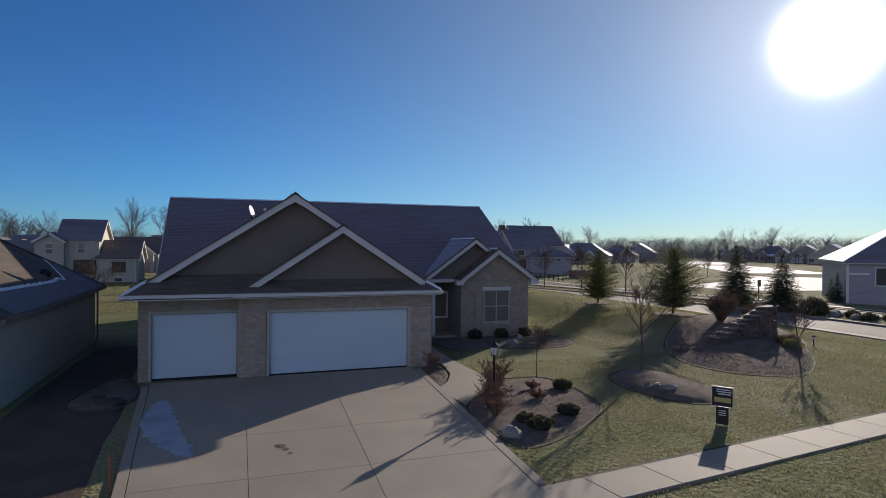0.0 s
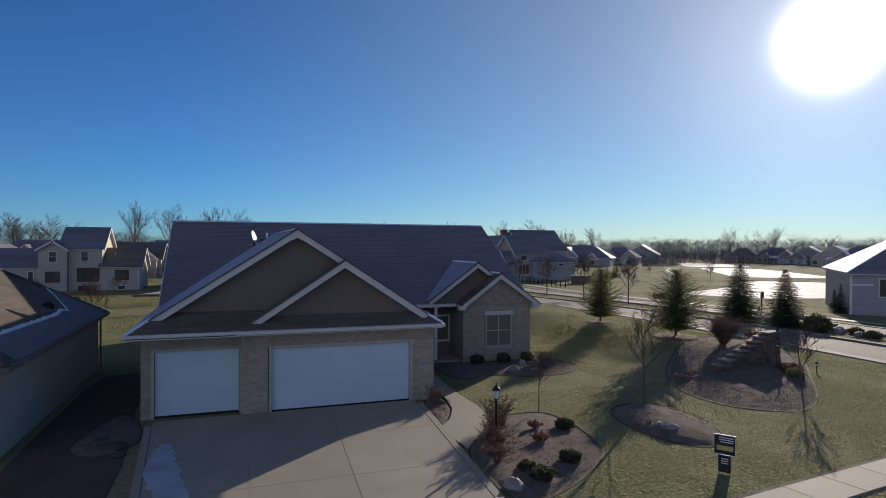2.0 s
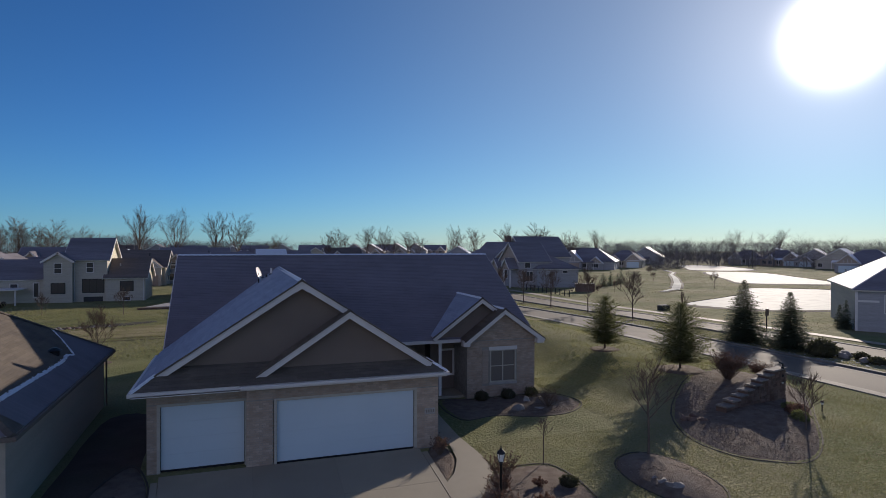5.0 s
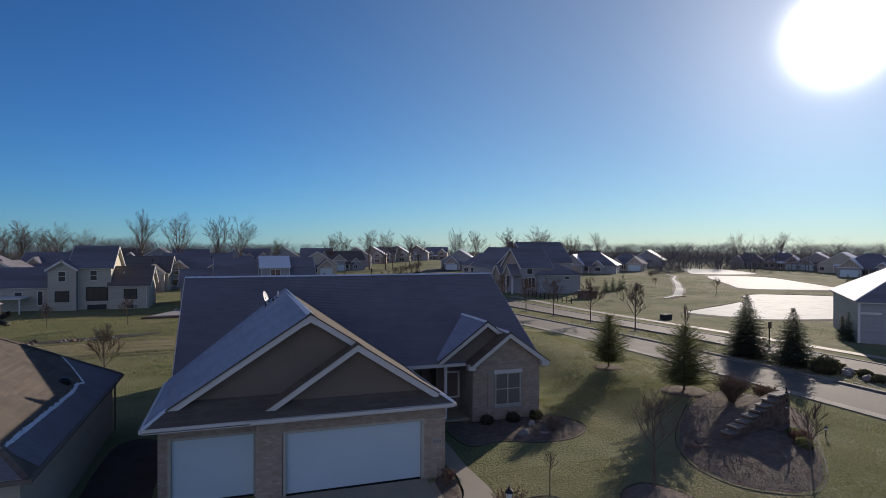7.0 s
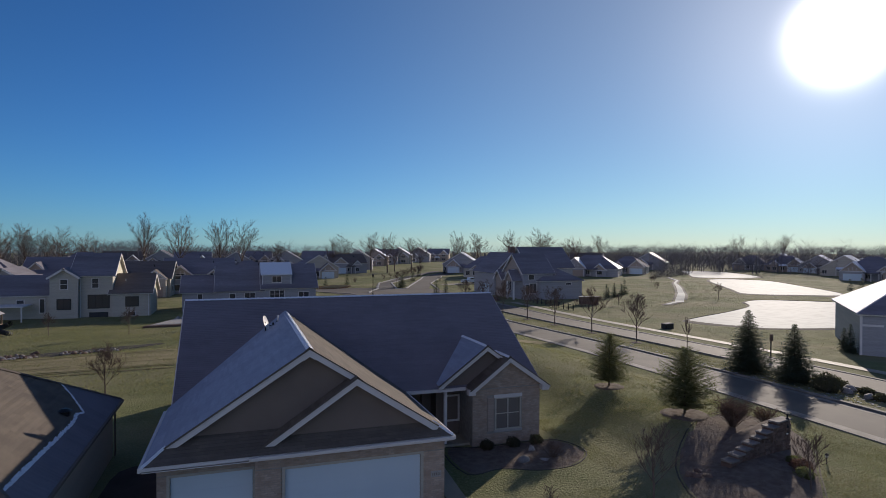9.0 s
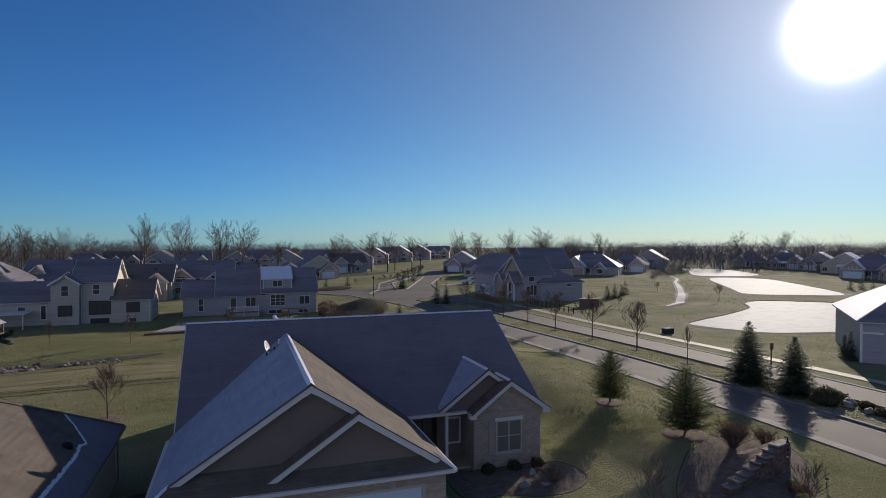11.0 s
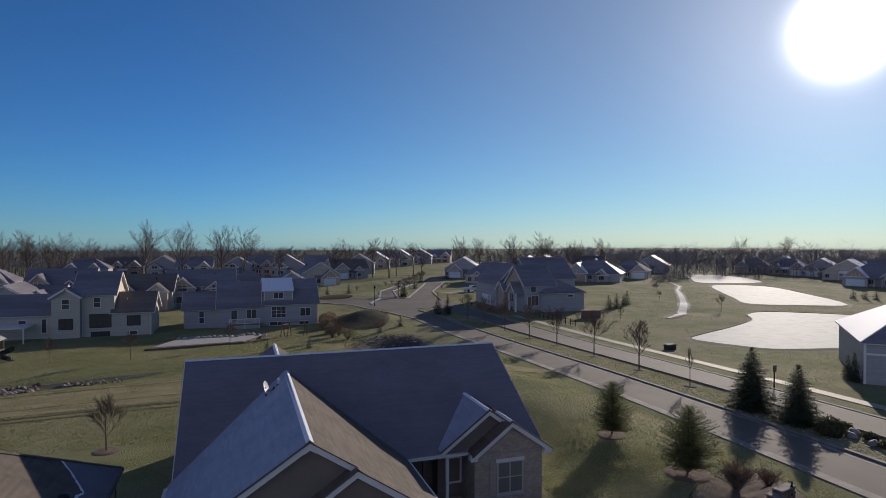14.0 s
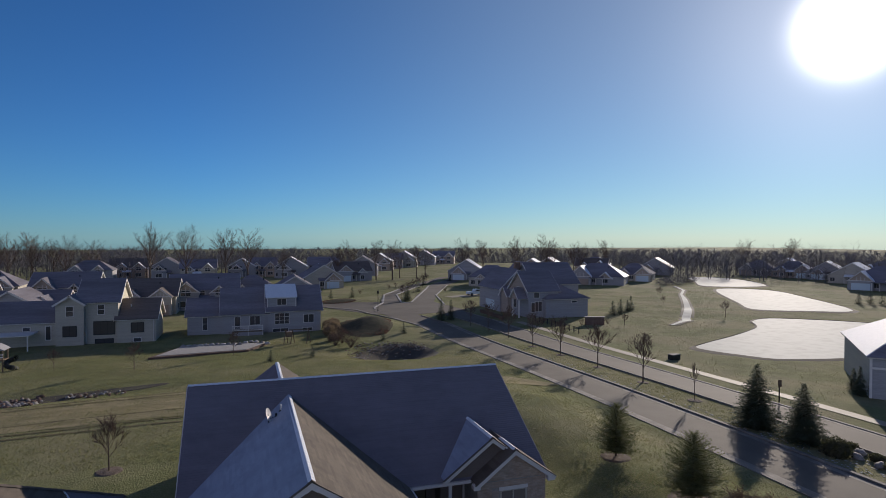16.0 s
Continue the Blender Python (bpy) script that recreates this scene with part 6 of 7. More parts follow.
for i, (x, y) in enumerate(((39.2, 7.9), (38.5, 6.3), (40.2, 6.0), (39.8, 10.2))):
    shrub("low brown-green shrub among median boulders", 241 + i, x, y, 0.55, 0.5, 0.3, M_LEAF, 1000, 0.06, group="median shrubs")
plant_conifer("spruce", "slim dark spruce beside the pale end wall", 250, 3.0, 0.85, 57.4, 22.6, M_NEEDLE, 24, 10, spray=0.24)
plant_conifer("spruce", "slim dark spruce beside the pale end wall", 251, 2.4, 0.75, 58.9, 24.4, M_NEEDLE, 22, 10, spray=0.24)
for i, (x, y, s) in enumerate(((12.4, 84, 1.3), (12.9, 81.6, 1.2), (13.6, 86.3, 1.1), (11.8, 79.0, 1.1), (11.7, 73.2, 0.9))):
    shrub("tan dry ornamental grass clump by the junction", 260 + i, x, y, s, s, s * 0.9, M_TAN, 1800, 0.11, name="ornamental_grass", group="tan grass clumps")
for i, (x, y, s) in enumerate(((12.6, 70.2, 1.5), (13.4, 67.0, 1.3), (11.4, 68.6, 1.2))):
    twig_shrub("tangled brown dormant thicket by the drain basin", 295 + i, x, y, 1.6 * s, 1.3 * s, M_RUST, 60, leaves=3, group="basin thickets")
for i, (x, y, s) in enumerate(((141, 150.5, 1.8), (145, 156, 2.2), (149, 163, 2.0), (152, 158, 2.0), (155, 160, 1.5), (138, 153, 1.4))):
    shrub("large brown dormant thicket at the stream's head", 305 + i, x, y, 1.9 * s, 1.9 * s, 1.1 * s, M_WOODS, 650, 0.14, name="thicket", group="stream thickets")
rnd = random.Random(77)
cover = MB()
for k in range(5200):
    a, q = rnd.uniform(0, 6.283), rnd.random() ** 0.5
    x, y = 19 + 4.6 * q * math.cos(a) + 0.8 * math.sin(a * 3), 84.5 + 9.0 * q * math.sin(a)
    if k % 4 == 0:
        x, y = 20.5 + 4.4 * q * math.cos(a), 128 + 3.4 * q * math.sin(a)
    z, l_ = gh(x, y), rnd.uniform(0.1, 0.3)
    u, v = rnd.uniform(-l_, l_), rnd.uniform(-l_, l_)
    cover.face((x, y, z + 0.02), (x + u, y + v, z + l_ * 0.5), (x + u * 0.4 - v * 0.4, y + v * 0.4 + u * 0.4, z + l_ * 0.9))
part("groundcover", cover, M_RUST, None, "dark brown dormant groundcover on the planted mounds", kind="stuff")["category"] = "groundcover"
for i, (x, y) in enumerate(((58.0, 76), (64, 76.5), (52, 80), (47, 86), (46.8, 92), (30, 150), (42, 165), (18, 150), (10, 128), (2, 126), (56, 150), (46, 172))):
    twig_shrub("brown dormant shrub by a garden edge", 280 + i, x, y, 1.5, 1.1, M_RUST, 22, leaves=1, group="dormant garden shrubs")
for i in range(0, 11, 2):
    plant_tree("avenue_tree", "young leafless tree on the avenue island", street_tree[i % 3], on_ground(37.6 + i * 2.05, 131 + i * 4.6, i * 50, 0.75), "avenue trees")


# ---- garden things ----
lamp = thing("lamp_post", "black garden lamp post with frosted glass lantern", "lamp post", "", on_ground(5.82, -5.7, 0, 0.9, 0.05))
part("post", MB().lathe([(0.07, -0.1), (0.07, 0.12), (0.045, 0.2), (0.04, 0.25), (0.038, 1.42), (0.055, 1.45), (0.03, 1.5)], 12), M_METAL, lamp, smooth=True)
lantern = part("lantern", MB().lathe([(0.06, 1.5), (0.1, 1.53), (0.075, 1.55)], 8).lathe([(0.145, 1.8), (0.12, 1.86), (0.04, 1.93), (0.015, 1.99), (0.02, 2.02), (0.004, 2.05)], 8), M_METAL, lamp, "black lantern cage")
part("glass", MB().lathe([(0.07, 1.55), (0.125, 1.79)], 8), M_LAMPGLASS, lantern, "pale frosted glass")
cage = MB()
for i in range(4):
    a = math.pi / 4 + i * math.pi / 2
    cage.tube((0.08 * math.cos(a), 0.08 * math.sin(a), 1.54), (0.135 * math.cos(a), 0.135 * math.sin(a), 1.8), 0.008, 0.008, 5)
part("cage_bar", cage, M_METAL, lantern)


def path_light(x, y, h=0.55):
    ob = thing("path_light", "short black path light with glinting glass top", "path light", "path lights", on_ground(x, y, 0, 1, 0.03))
    part("stake", MB().tube((0, 0, -0.1), (0, 0, h), 0.025, 0.025, 8), M_METAL, ob)
    part("lens", MB().lathe([(0.05, h), (0.06, h + 0.1)], 10), M_LAMPGLASS, ob)
    part("cap", MB().lathe([(0.09, h + 0.1), (0.075, h + 0.14), (0.02, h + 0.18)], 12), M_METAL, ob)


path_light(23.8, -1.35, 0.3)

# stepped stone wall, its caps coloured darker to stand for shade
stone_wall = thing("stone_wall", "stepped brown stacked-stone garden wall with shade-darkened caps", "stone wall", "", pose(18.6, -1.0, 0.18, 0, 0, 14))
rnd = random.Random(77)
STEPS = [(0.0, 0.42), (0.55, 0.58), (1.1, 0.74), (1.65, 0.9), (2.2, 1.06), (2.75, 1.22), (3.3, 1.38), (3.8, 1.54)]
core = MB()
for (x0, top), (x1, _) in zip(STEPS, STEPS[1:] + [(4.95, 0)]):
    core.box(x0, 0.05, -0.2, x1, 0.45, top - 0.02)
part("core", core, M_WALLSTONE, stone_wall)
earth = MB()
for i in range(12):
    for j in range(11):
        u, v = 0.1 + i * 0.385, 0.38 + j * 0.34
        fall = max(0.0, 1 - j / 10) ** 1.3
        earth.v.append((u, v, (0.34 + 0.34 * u) * fall - 0.12 + 0.05 * noise.noise(Vector((u * 2.5, v * 2.5, 4)))))
for i in range(11):
    for j in range(10):
        k = i * 11 + j
        earth.f.append((k, k + 11, k + 12, k + 1))
part("earth_bank", earth, M_MULCH, stone_wall, "frosty mulch bank held by the wall", smooth=True)
for (x0, top), (x1, _) in zip(STEPS, STEPS[1:] + [(4.95, 0)]):
    z = -0.05
    while z < top - 0.08:
        h = min(top - z, rnd.uniform(0.11, 0.17))
        x = x0
        while x < x1 - 0.05:
            w = min(x1 - x, rnd.uniform(0.2, 0.42))
            o = rnd.uniform(-0.02, 0.03)
            part("stone", MB().box(x + 0.006, -0.02 + o, z + 0.005, x + w - 0.006, 0.2, z + h - 0.005), M_WALLSTONE, stone_wall, bevel=0.015)
            x += w
        z += h
    part("cap_stone", MB().box(x0 - 0.05, -0.05 - rnd.uniform(0, 0.06), top, x1 + 0.03, 0.42 + rnd.uniform(0, 0.1), top + rnd.uniform(0.05, 0.08)), M_WALLCAP, stone_wall, "cap stone with shade in its colour", bevel=0.02)
for k in range(6):
    part("stone", blob(0.22, 300 + k, 0.6), M_WALLSTONE, stone_wall, smooth=True).matrix_basis = pose(-0.6 - 0.25 * k + 0.1 * (k % 2), 0.2 + 0.3 * (k % 3), 0.0, 0, 0, 40 * k)
lightpole = thing("garden_light_pole", "slim black pole with glinting lanterns by the stone wall", "garden light", "", on_ground(23.2, 0.2))
part("pole", MB().tube((0, 0, -0.1), (0, 0, 1.8), 0.045, 0.035, 8).tube((0, 0, 1.78), (-0.22, 0, 1.86), 0.03, 0.025, 8, True), M_METAL, lightpole)
for z in (0.85, 1.15, 1.5):
    part("lantern", MB().lathe([(0.035, z), (0.075, z + 0.03), (0.075, z + 0.12), (0.02, z + 0.17)], 10, (-0.06, -0.05, 0)), M_METAL, lightpole)
part("lens", MB().lathe([(0.05, 0.88), (0.06, 0.94)], 10, (-0.13, -0.1, 0)), M_LAMPGLASS, lightpole)

# yard sign
sign = thing("yard_sign", "black real-estate yard sign with white and gold bars", "sign", "", on_ground(10.6, -9.25, -55) @ Matrix.Diagonal((0.7, 1, 1.12, 1)))
part("panel", MB().box(-0.36, -0.012, 0.42, 0.36, 0.012, 0.88), M_SIGN, sign, bevel=0.004)
part("rider_panel", MB().box(-0.21, -0.012, 0.02, 0.21, 0.012, 0.415), M_SIGN, sign, bevel=0.004)
part("border", MB().box(-0.36, -0.016, 0.86, 0.36, -0.012, 0.88).box(-0.36, -0.016, 0.42, 0.36, -0.012, 0.435).box(-0.36, -0.016, 0.435, -0.345, -0.012, 0.86).box(0.345, -0.016, 0.435, 0.36, -0.012, 0.86), M_SIGNWHITE, sign)
part("gold_bar", MB().box(-0.27, -0.016, 0.52, 0.29, -0.012, 0.63), M_SIGNGOLD, sign, "gold printed bar")
for z, a, b in ((0.8, -0.2, 0.3), (0.75, -0.2, 0.3), (0.7, -0.15, 0.28)):
    part("white_bar", MB().box(a, -0.016, z, b, -0.012, z + 0.025), M_SIGNWHITE, sign)
for z in (0.32, 0.27, 0.22):
    part("white_bar", MB().box(-0.12, -0.016, z, 0.13, -0.012, z + 0.02), M_SIGNWHITE, sign)
for x in (-0.18, 0.18):
    part("stake", MB().tube((x, 0.01, -0.15), (x, 0.01, 0.5), 0.008, 0.008, 6), M_METAL, sign)

marker = thing("driveway_marker", "thin red driveway marker stake at the drive's corner", "marker", "", pose(-3.33, -9.0, gh(-3.33, -9)))
part("stake", MB().tube((0, 0, -0.1), (0, 0, 0.75), 0.012, 0.01, 6, True), M_RED, marker)
drain = thing("drain_cover", "pale drain grate stone at the driveway edge", "drain", "", pose(-2.68, -9.95, 0.05, 0, 0, -20))
part("rim", MB().box(-0.3, -0.16, 0, 0.3, 0.16, 0.05), M_TRIM, drain, bevel=0.02)
gr_ = MB()
for k in range(5):
    gr_.box(-0.2 + k * 0.09, -0.1, 0.05, -0.16 + k * 0.09, 0.1, 0.056)
part("grate_slot", gr_, M_DARK, drain)

# frost left on the drive, a stain, and frost along the neighbour's roof
FROST = [(-3.34, -3.1), (-3.16, -2.4), (-2.9, -2.6), (-2.68, -3.9), (-2.43, -5.27), (-2.15, -6.7), (-1.99, -7.6), (-2.2, -7.5), (-2.63, -6.9), (-3.1, -5.95), (-3.4, -4.7)]
mbf = MB()
cx, cy = -2.8, -5.0
rim = []
for i in range(88):
    t = i / 88 * len(FROST)
    j, u = int(t), t - int(t)
    a, b = FROST[j], FROST[(j + 1) % len(FROST)]
    w = 0.13 * noise.noise(Vector((i * 0.7, 3, 1))) + 0.06 * noise.noise(Vector((i * 2.3, 7, 1)))
    rim.append((a[0] + (b[0] - a[0]) * u + w, a[1] + (b[1] - a[1]) * u + w))
mbf.slab([(x, y, 0.056) for x, y in rim], [(cx + (x - cx) * 0.97, cy + (y - cy) * 0.97, 0.066) for x, y in rim])
frost_sheet = part("frost_patch", mbf, M_THINFROST, None, "thin patch of leftover snow on the driveway", kind="structure")
frost_sheet["category"] = "snow"
stain = MB()
for i, (x, y, r) in enumerate(((-0.2, -7.5, 0.11), (-0.12, -7.72, 0.08), (-0.28, -7.42, 0.06), (-0.05, -8.0, 0.06))):
    stain.slab([(x + r * math.cos(a * 0.52) * (1 + 0.3 * math.sin(a * 2.1)), y + 1.3 * r * math.sin(a * 0.52), 0.056) for a in range(12)],
               [(x + 0.97 * r * math.cos(a * 0.52) * (1 + 0.3 * math.sin(a * 2.1)), y + 1.3 * 0.97 * r * math.sin(a * 0.52), 0.059) for a in range(12)])
st = part("oil_stain", stain, M_MULCH, None, "small brown stain on the driveway", kind="structure")
st["category"] = "stain"
FL = [(-8.85, 8.6), (-8.3, 7.9), (-7.56, 6.65), (-7.68, 6.2), (-7.6, 5.0), (-7.62, 3.0), (-7.67, 0.5), (-7.7, -1.9)]
rnd = random.Random(5)


def on_east(x, y, lift):
    return (x, y, NZ + NS * (NX1 - x) + lift)


frost_line, shade_frost = MB(), MB()
for (x0, y0), (x1, y1) in zip(FL, FL[1:]):
    n = max(2, int(math.dist((x0, y0), (x1, y1)) / 0.1))
    for i in range(n):
        a, b = i / n, (i + 1) / n
        xa, ya, xb, yb = x0 + (x1 - x0) * a, y0 + (y1 - y0) * a, x0 + (x1 - x0) * b, y0 + (y1 - y0) * b
        shade_frost.face(on_east(xa, ya, 0.022), on_east(xb, yb, 0.022), on_east(NX1 + 0.02, yb, 0.022), on_east(NX1 + 0.02, ya, 0.022))
        w0, w1 = rnd.uniform(0.03, 0.09), rnd.uniform(0.02, 0.06)
        quad = [(xa - w0, ya), (xb - w0, yb), (xb + w1, yb), (xa + w1, ya)]
        frost_line.slab([on_east(x, y, 0.02) for x, y in quad], [on_east(x, y, 0.034) for x, y in quad])
for i in range(6):
    ya, yb = 8.6 + i / 6 * 1.95, 8.6 + (i + 1) / 6 * 1.95
    shade_frost.face(on_east(NX1 - (NY1 - yb) + 0.15, yb, 0.022), on_east(NX1 - (NY1 - ya) + 0.15, ya, 0.022), on_east(NX1 + 0.02, ya, 0.022), on_east(NX1 + 0.02, yb, 0.022))
part("roof_frost", shade_frost, M_FROST_SHINGLE, neighbour, "hoar frost left on the shaded shingles")
part("frost_line", frost_line, M_SUNLIT_FROST, neighbour, "line of white frost on the shingles", kind="stuff")
vent_n = part("roof_vent", MB().lathe([(0.2, -0.1), (0.2, 0.08), (0.26, 0.1), (0.1, 0.2)], 12, (-8.0, 5.6, NZ + NS * (NX1 + 8.0) + 0.02)), M_METAL, neighbour, "dark round roof vent")

# dormant field with tyre tracks behind the houses
field = MB()
strip(field, [(-60, 30.5), (-20, 33.0), (30, 33.5)], [(-60, 40.0), (-20, 42.2), (22, 44.0)], 0.03, 2.0)
setting("field", field, M_FIELD, "band of tan dormant grass across the common", "ground")
track = MB()
for a, b in (((-60, 38.2), (-10, 41.4)), ((-60, 39.6), (-10, 42.6)), ((-60, 33.0), (-8, 35.5)), ((-60, 29.2), (-12, 31.2)), ((-60, 30.6), (-12, 32.4))):
    strip(track, [a, b, (b[0] + 22, b[1] + 0.6)], [(a[0], a[1] + 0.3), (b[0], b[1] + 0.3), (b[0] + 22, b[1] + 0.8)], 0.045, 1.5)
setting("track", track, M_TRACK, "faint worn tyre tracks in the grass", "track")
rnd = random.Random(44)
rime = MB()
for k in range(420):
    x, y = 35.5 + abs(rnd.gauss(0, 0.7)), rnd.uniform(6, 60)
    if k % 3 == 0:
        x, y = rnd.uniform(36, 40), rnd.uniform(5, 18)
    r = rnd.uniform(0.03, 0.12)
    pts = [(x + r * rnd.uniform(0.6, 1.2) * math.cos(a * 1.047) * 0.6, y + r * 1.5 * rnd.uniform(0.6, 1.2) * math.sin(a * 1.047)) for a in range(6)]
    rime.slab([(a, b, gh(a, b) + 0.02) for a, b in pts], [(a, b, gh(a, b) + 0.035) for a, b in pts])
part("frost_remnants", rime, M_THINFROST, None, "patchy frost on the median grass by the kerb", kind="stuff")["category"] = "frost"

# ---- things on the common lawn and by the roads ----
play = thing("playset", "wooden backyard playset with dark spiral slide", "playset", "", on_ground(-29.6, 64.4))
for x in (-1.2, 0.4):
    for y in (-0.8, 0.8):
        part("post", MB().box(x - 0.07, y - 0.07, -0.1, x + 0.07, y + 0.07, 2.6), M_WOOD, play)
part("platform", MB().box(-1.3, -0.9, 1.3, 0.5, 0.9, 1.42), M_WOOD, play)
part("roof", MB().slab([(-1.5, -1.1, 2.6), (0.7, -1.1, 2.6), (0.7, 1.1, 2.6), (-1.5, 1.1, 2.6)], [(-0.5, -1.1, 3.2), (-0.3, -1.1, 3.2), (-0.3, 1.1, 3.2), (-0.5, 1.1, 3.2)]), M_GREYSIDE, play)
for z in (1.7, 2.0):
    part("rail", MB().box(-1.3, -0.93, z, 0.5, -0.87, z + 0.12), M_TRIM, play)
slide = MB()
for i in range(18):
    a0, a1 = i * 0.35, (i + 1) * 0.35
    slide.tube((1.0 + 0.55 * math.cos(a0), 0.55 * math.sin(a0), 1.5 - i * 0.075), (1.0 + 0.55 * math.cos(a1), 0.55 * math.sin(a1), 1.5 - (i + 1) * 0.075), 0.3, 0.3, 10)
part("slide", slide, M_PLAY, play, "dark plastic spiral slide")
swing = thing("swing_frame", "dark wooden swing frame by the patio", "swing set", "", on_ground(5.4, 72.5))
for x in (-1.0, 0.0, 2.4):
    for sg in (-1, 1):
        part("leg", MB().tube((x + 0.35 * sg, 0.5 * sg, -0.1), (x, 0, 2.1), 0.07, 0.07, 6), M_WOOD, swing)
part("beam", MB().tube((-1.2, 0, 2.1), (2.6, 0, 2.1), 0.07, 0.07, 6, True), M_WOOD, swing)
part("platform", MB().box(-1.0, -0.5, 1.1, 0.0, 0.5, 1.2).box(-0.9, -0.4, 1.2, -0.1, 0.4, 1.8), M_WOOD, swing)
patio = thing("patio", "raised pale patio with low dark retaining wall", "patio")
patio["kind"] = "structure"
P0 = [(-13.6, 65.4), (-1.0, 67.2), (1.8, 72.6), (-10.0, 73.4)]
part("slab", MB().slab([(x, y, -1.6) for x, y in P0], [(x, y, -0.98) for x, y in P0]), M_WALLSTONE, patio)
P1 = [(-12.8, 66.2), (-1.3, 67.6), (1.4, 72.4), (-9.9, 73.2)]
part("paving", MB().slab([(x, y, -1.0) for x, y in P1], [(x, y, -0.93) for x, y in P1]), M_CAP, patio)
for k in range(16):
    part("stone", blob(0.45, 400 + k, 0.6), M_CAP if k % 2 else M_ROCK, patio, smooth=True).matrix_basis = pose(-10 + 0.78 * k, 72.5 - 1.2 * math.sin(k * 0.9) * (k > 9), -1.0, 0, 0, 70 * k)


def rock_pile(label, x0, x1, y0, y1, n, seed, r=0.3, pale=0.5):
    rnd2 = random.Random(seed)
    ob = thing("rock_pile", label, "rocks")
    shapes = [blob(r, seed + i, 0.75, n=7, rings=5).mesh("rock", M_ROCK if i % 2 else M_WALLSTONE, True) for i in range(4)]
    for i in range(n):
        x, y = rnd2.uniform(x0, x1), rnd2.uniform(y0, y1) + 0.25 * (y1 - y0) * math.sin(i * 1.7)
        o = new("rock", shapes[i % 4])
        o.parent = ob
        s = rnd2.uniform(0.5, 1.3)
        o.matrix_basis = pose(x, y, gh(x, y) + rnd2.uniform(-0.05, 0.12), 0, 0, rnd2.uniform(0, 360)) @ Matrix.Diagonal((s, s, s, 1))


rock_pile("heap of pale broken riprap rocks in the ditch", -25.5, -20.4, 44.0, 47.0, 280, 600, 0.22)
rock_pile("scatter of frosty stones along the ditch", -18.3, -13.0, 45.6, 47.4, 40, 620, 0.22)
rock_pile("riprap stones lining the drain basin", 14.0, 24.6, 64.6, 69.0, 290, 640, 0.12)
rock_pile("stones on the basin's west side", 12.2, 15.6, 58.5, 64.5, 150, 660, 0.11)
mbq = MB()
patch(mbq, [(12.6, 58.0), (15.8, 55.4), (20.6, 55.8), (24.8, 59.0), (25.2, 64.3), (22.6, 68.6), (17.8, 68.4), (13.6, 64.2)], 0.04, -0.02)
bs = part("drain_basin", mbq, M_DARK_SOIL_SHADE, None, "dark bare soil drain basin in the lawn", smooth=True, kind="structure")
bs["category"] = "ground"
mbq = MB()
patch(mbq, [(14.6, 78), (17, 74.6), (21.5, 77), (24, 84), (23.5, 92), (19.5, 95.5), (15.5, 92), (14, 85)], 0.04, 0.35)
bs = part("planted_mound", mbq, M_COVER, None, "dark planted mound beside the junction", smooth=True, kind="structure")
bs["category"] = "ground"
mbq = MB()
patch(mbq, [(16.2, 126.5), (19, 124.6), (23.5, 126), (25.3, 129), (22, 131.5), (17.5, 130)], 0.04, 0.3)
bs = part("planted_mound", mbq, M_COVER, None, "low dark planted mound across the road", smooth=True, kind="structure")
bs["category"] = "ground"
mbq = MB()
patch(mbq, [(-28, 45.0), (-22, 47.7), (-15, 48.4), (-9, 49.2), (-9.5, 47.8), (-16, 46.4), (-23, 44.6), (-28, 43.4)], 0.035, 0.0)
bs = part("ditch", mbq, M_DARK_SOIL_SHADE, None, "dark ditch crossing the back lawn", smooth=True, kind="structure")
bs["category"] = "ground"
culvert = thing("culvert", "pale concrete culvert end in the drain basin", "culvert", "", pose(20.2, 59.6, gh(20.2, 59.6), 0, 0, 20))
part("pipe", MB().tube((0, -0.6, 0.1), (0, 0.8, 0.1), 0.4, 0.4, 14).tube((0, -0.6, 0.1), (0, 0.8, 0.1), 0.32, 0.32, 14), M_CURB, culvert)

pole = thing("street_lamp", "slim dark street lamp by the junction", "street lamp", "", on_ground(26.3, 108.0))
part("pole", MB().lathe([(0.14, 0), (0.12, 0.5), (0.07, 0.6), (0.06, 3.9)], 10), M_METAL, pole)
part("head", MB().lathe([(0.1, 3.9), (0.22, 4.3), (0.26, 4.4), (0.05, 4.75)], 10), M_METAL, pole)
part("base", MB().lathe([(0.9, -0.1), (0.9, 0.12)], 14), M_CURB, pole)
rsign = thing("road_sign", "small brown road sign on a thin post", "sign", "", on_ground(46.5, 22.3))
part("post", MB().box(-0.04, -0.04, -0.1, 0.04, 0.04, 2.1), M_METAL, rsign)
part("plate", MB().box(-0.22, -0.06, 1.45, 0.22, -0.04, 2.1), M_WOOD, rsign, bevel=0.005)
ubox = thing("utility_box", "squat dark green utility box on the verge", "utility box", "", on_ground(52.6, 44.2, 8))
part("body", MB().box(-0.7, -0.45, -0.1, 0.7, 0.45, 0.65), M_PLAY, ubox, bevel=0.04)
part("lid", MB().box(-0.73, -0.48, 0.65, 0.73, 0.48, 0.75), M_ROCK, ubox, bevel=0.03)
ewall = thing("entry_wall", "dark brown brick entry wall among shrubs", "wall", "", on_ground(61.0, 76.3, -15))
part("body", MB().box(-1.8, -0.3, -0.2, 1.8, 0.3, 1.4), M_WALLSTONE, ewall, bevel=0.02)
part("cap", MB().box(-1.9, -0.36, 1.4, 1.9, 0.36, 1.5), M_CAP, ewall)
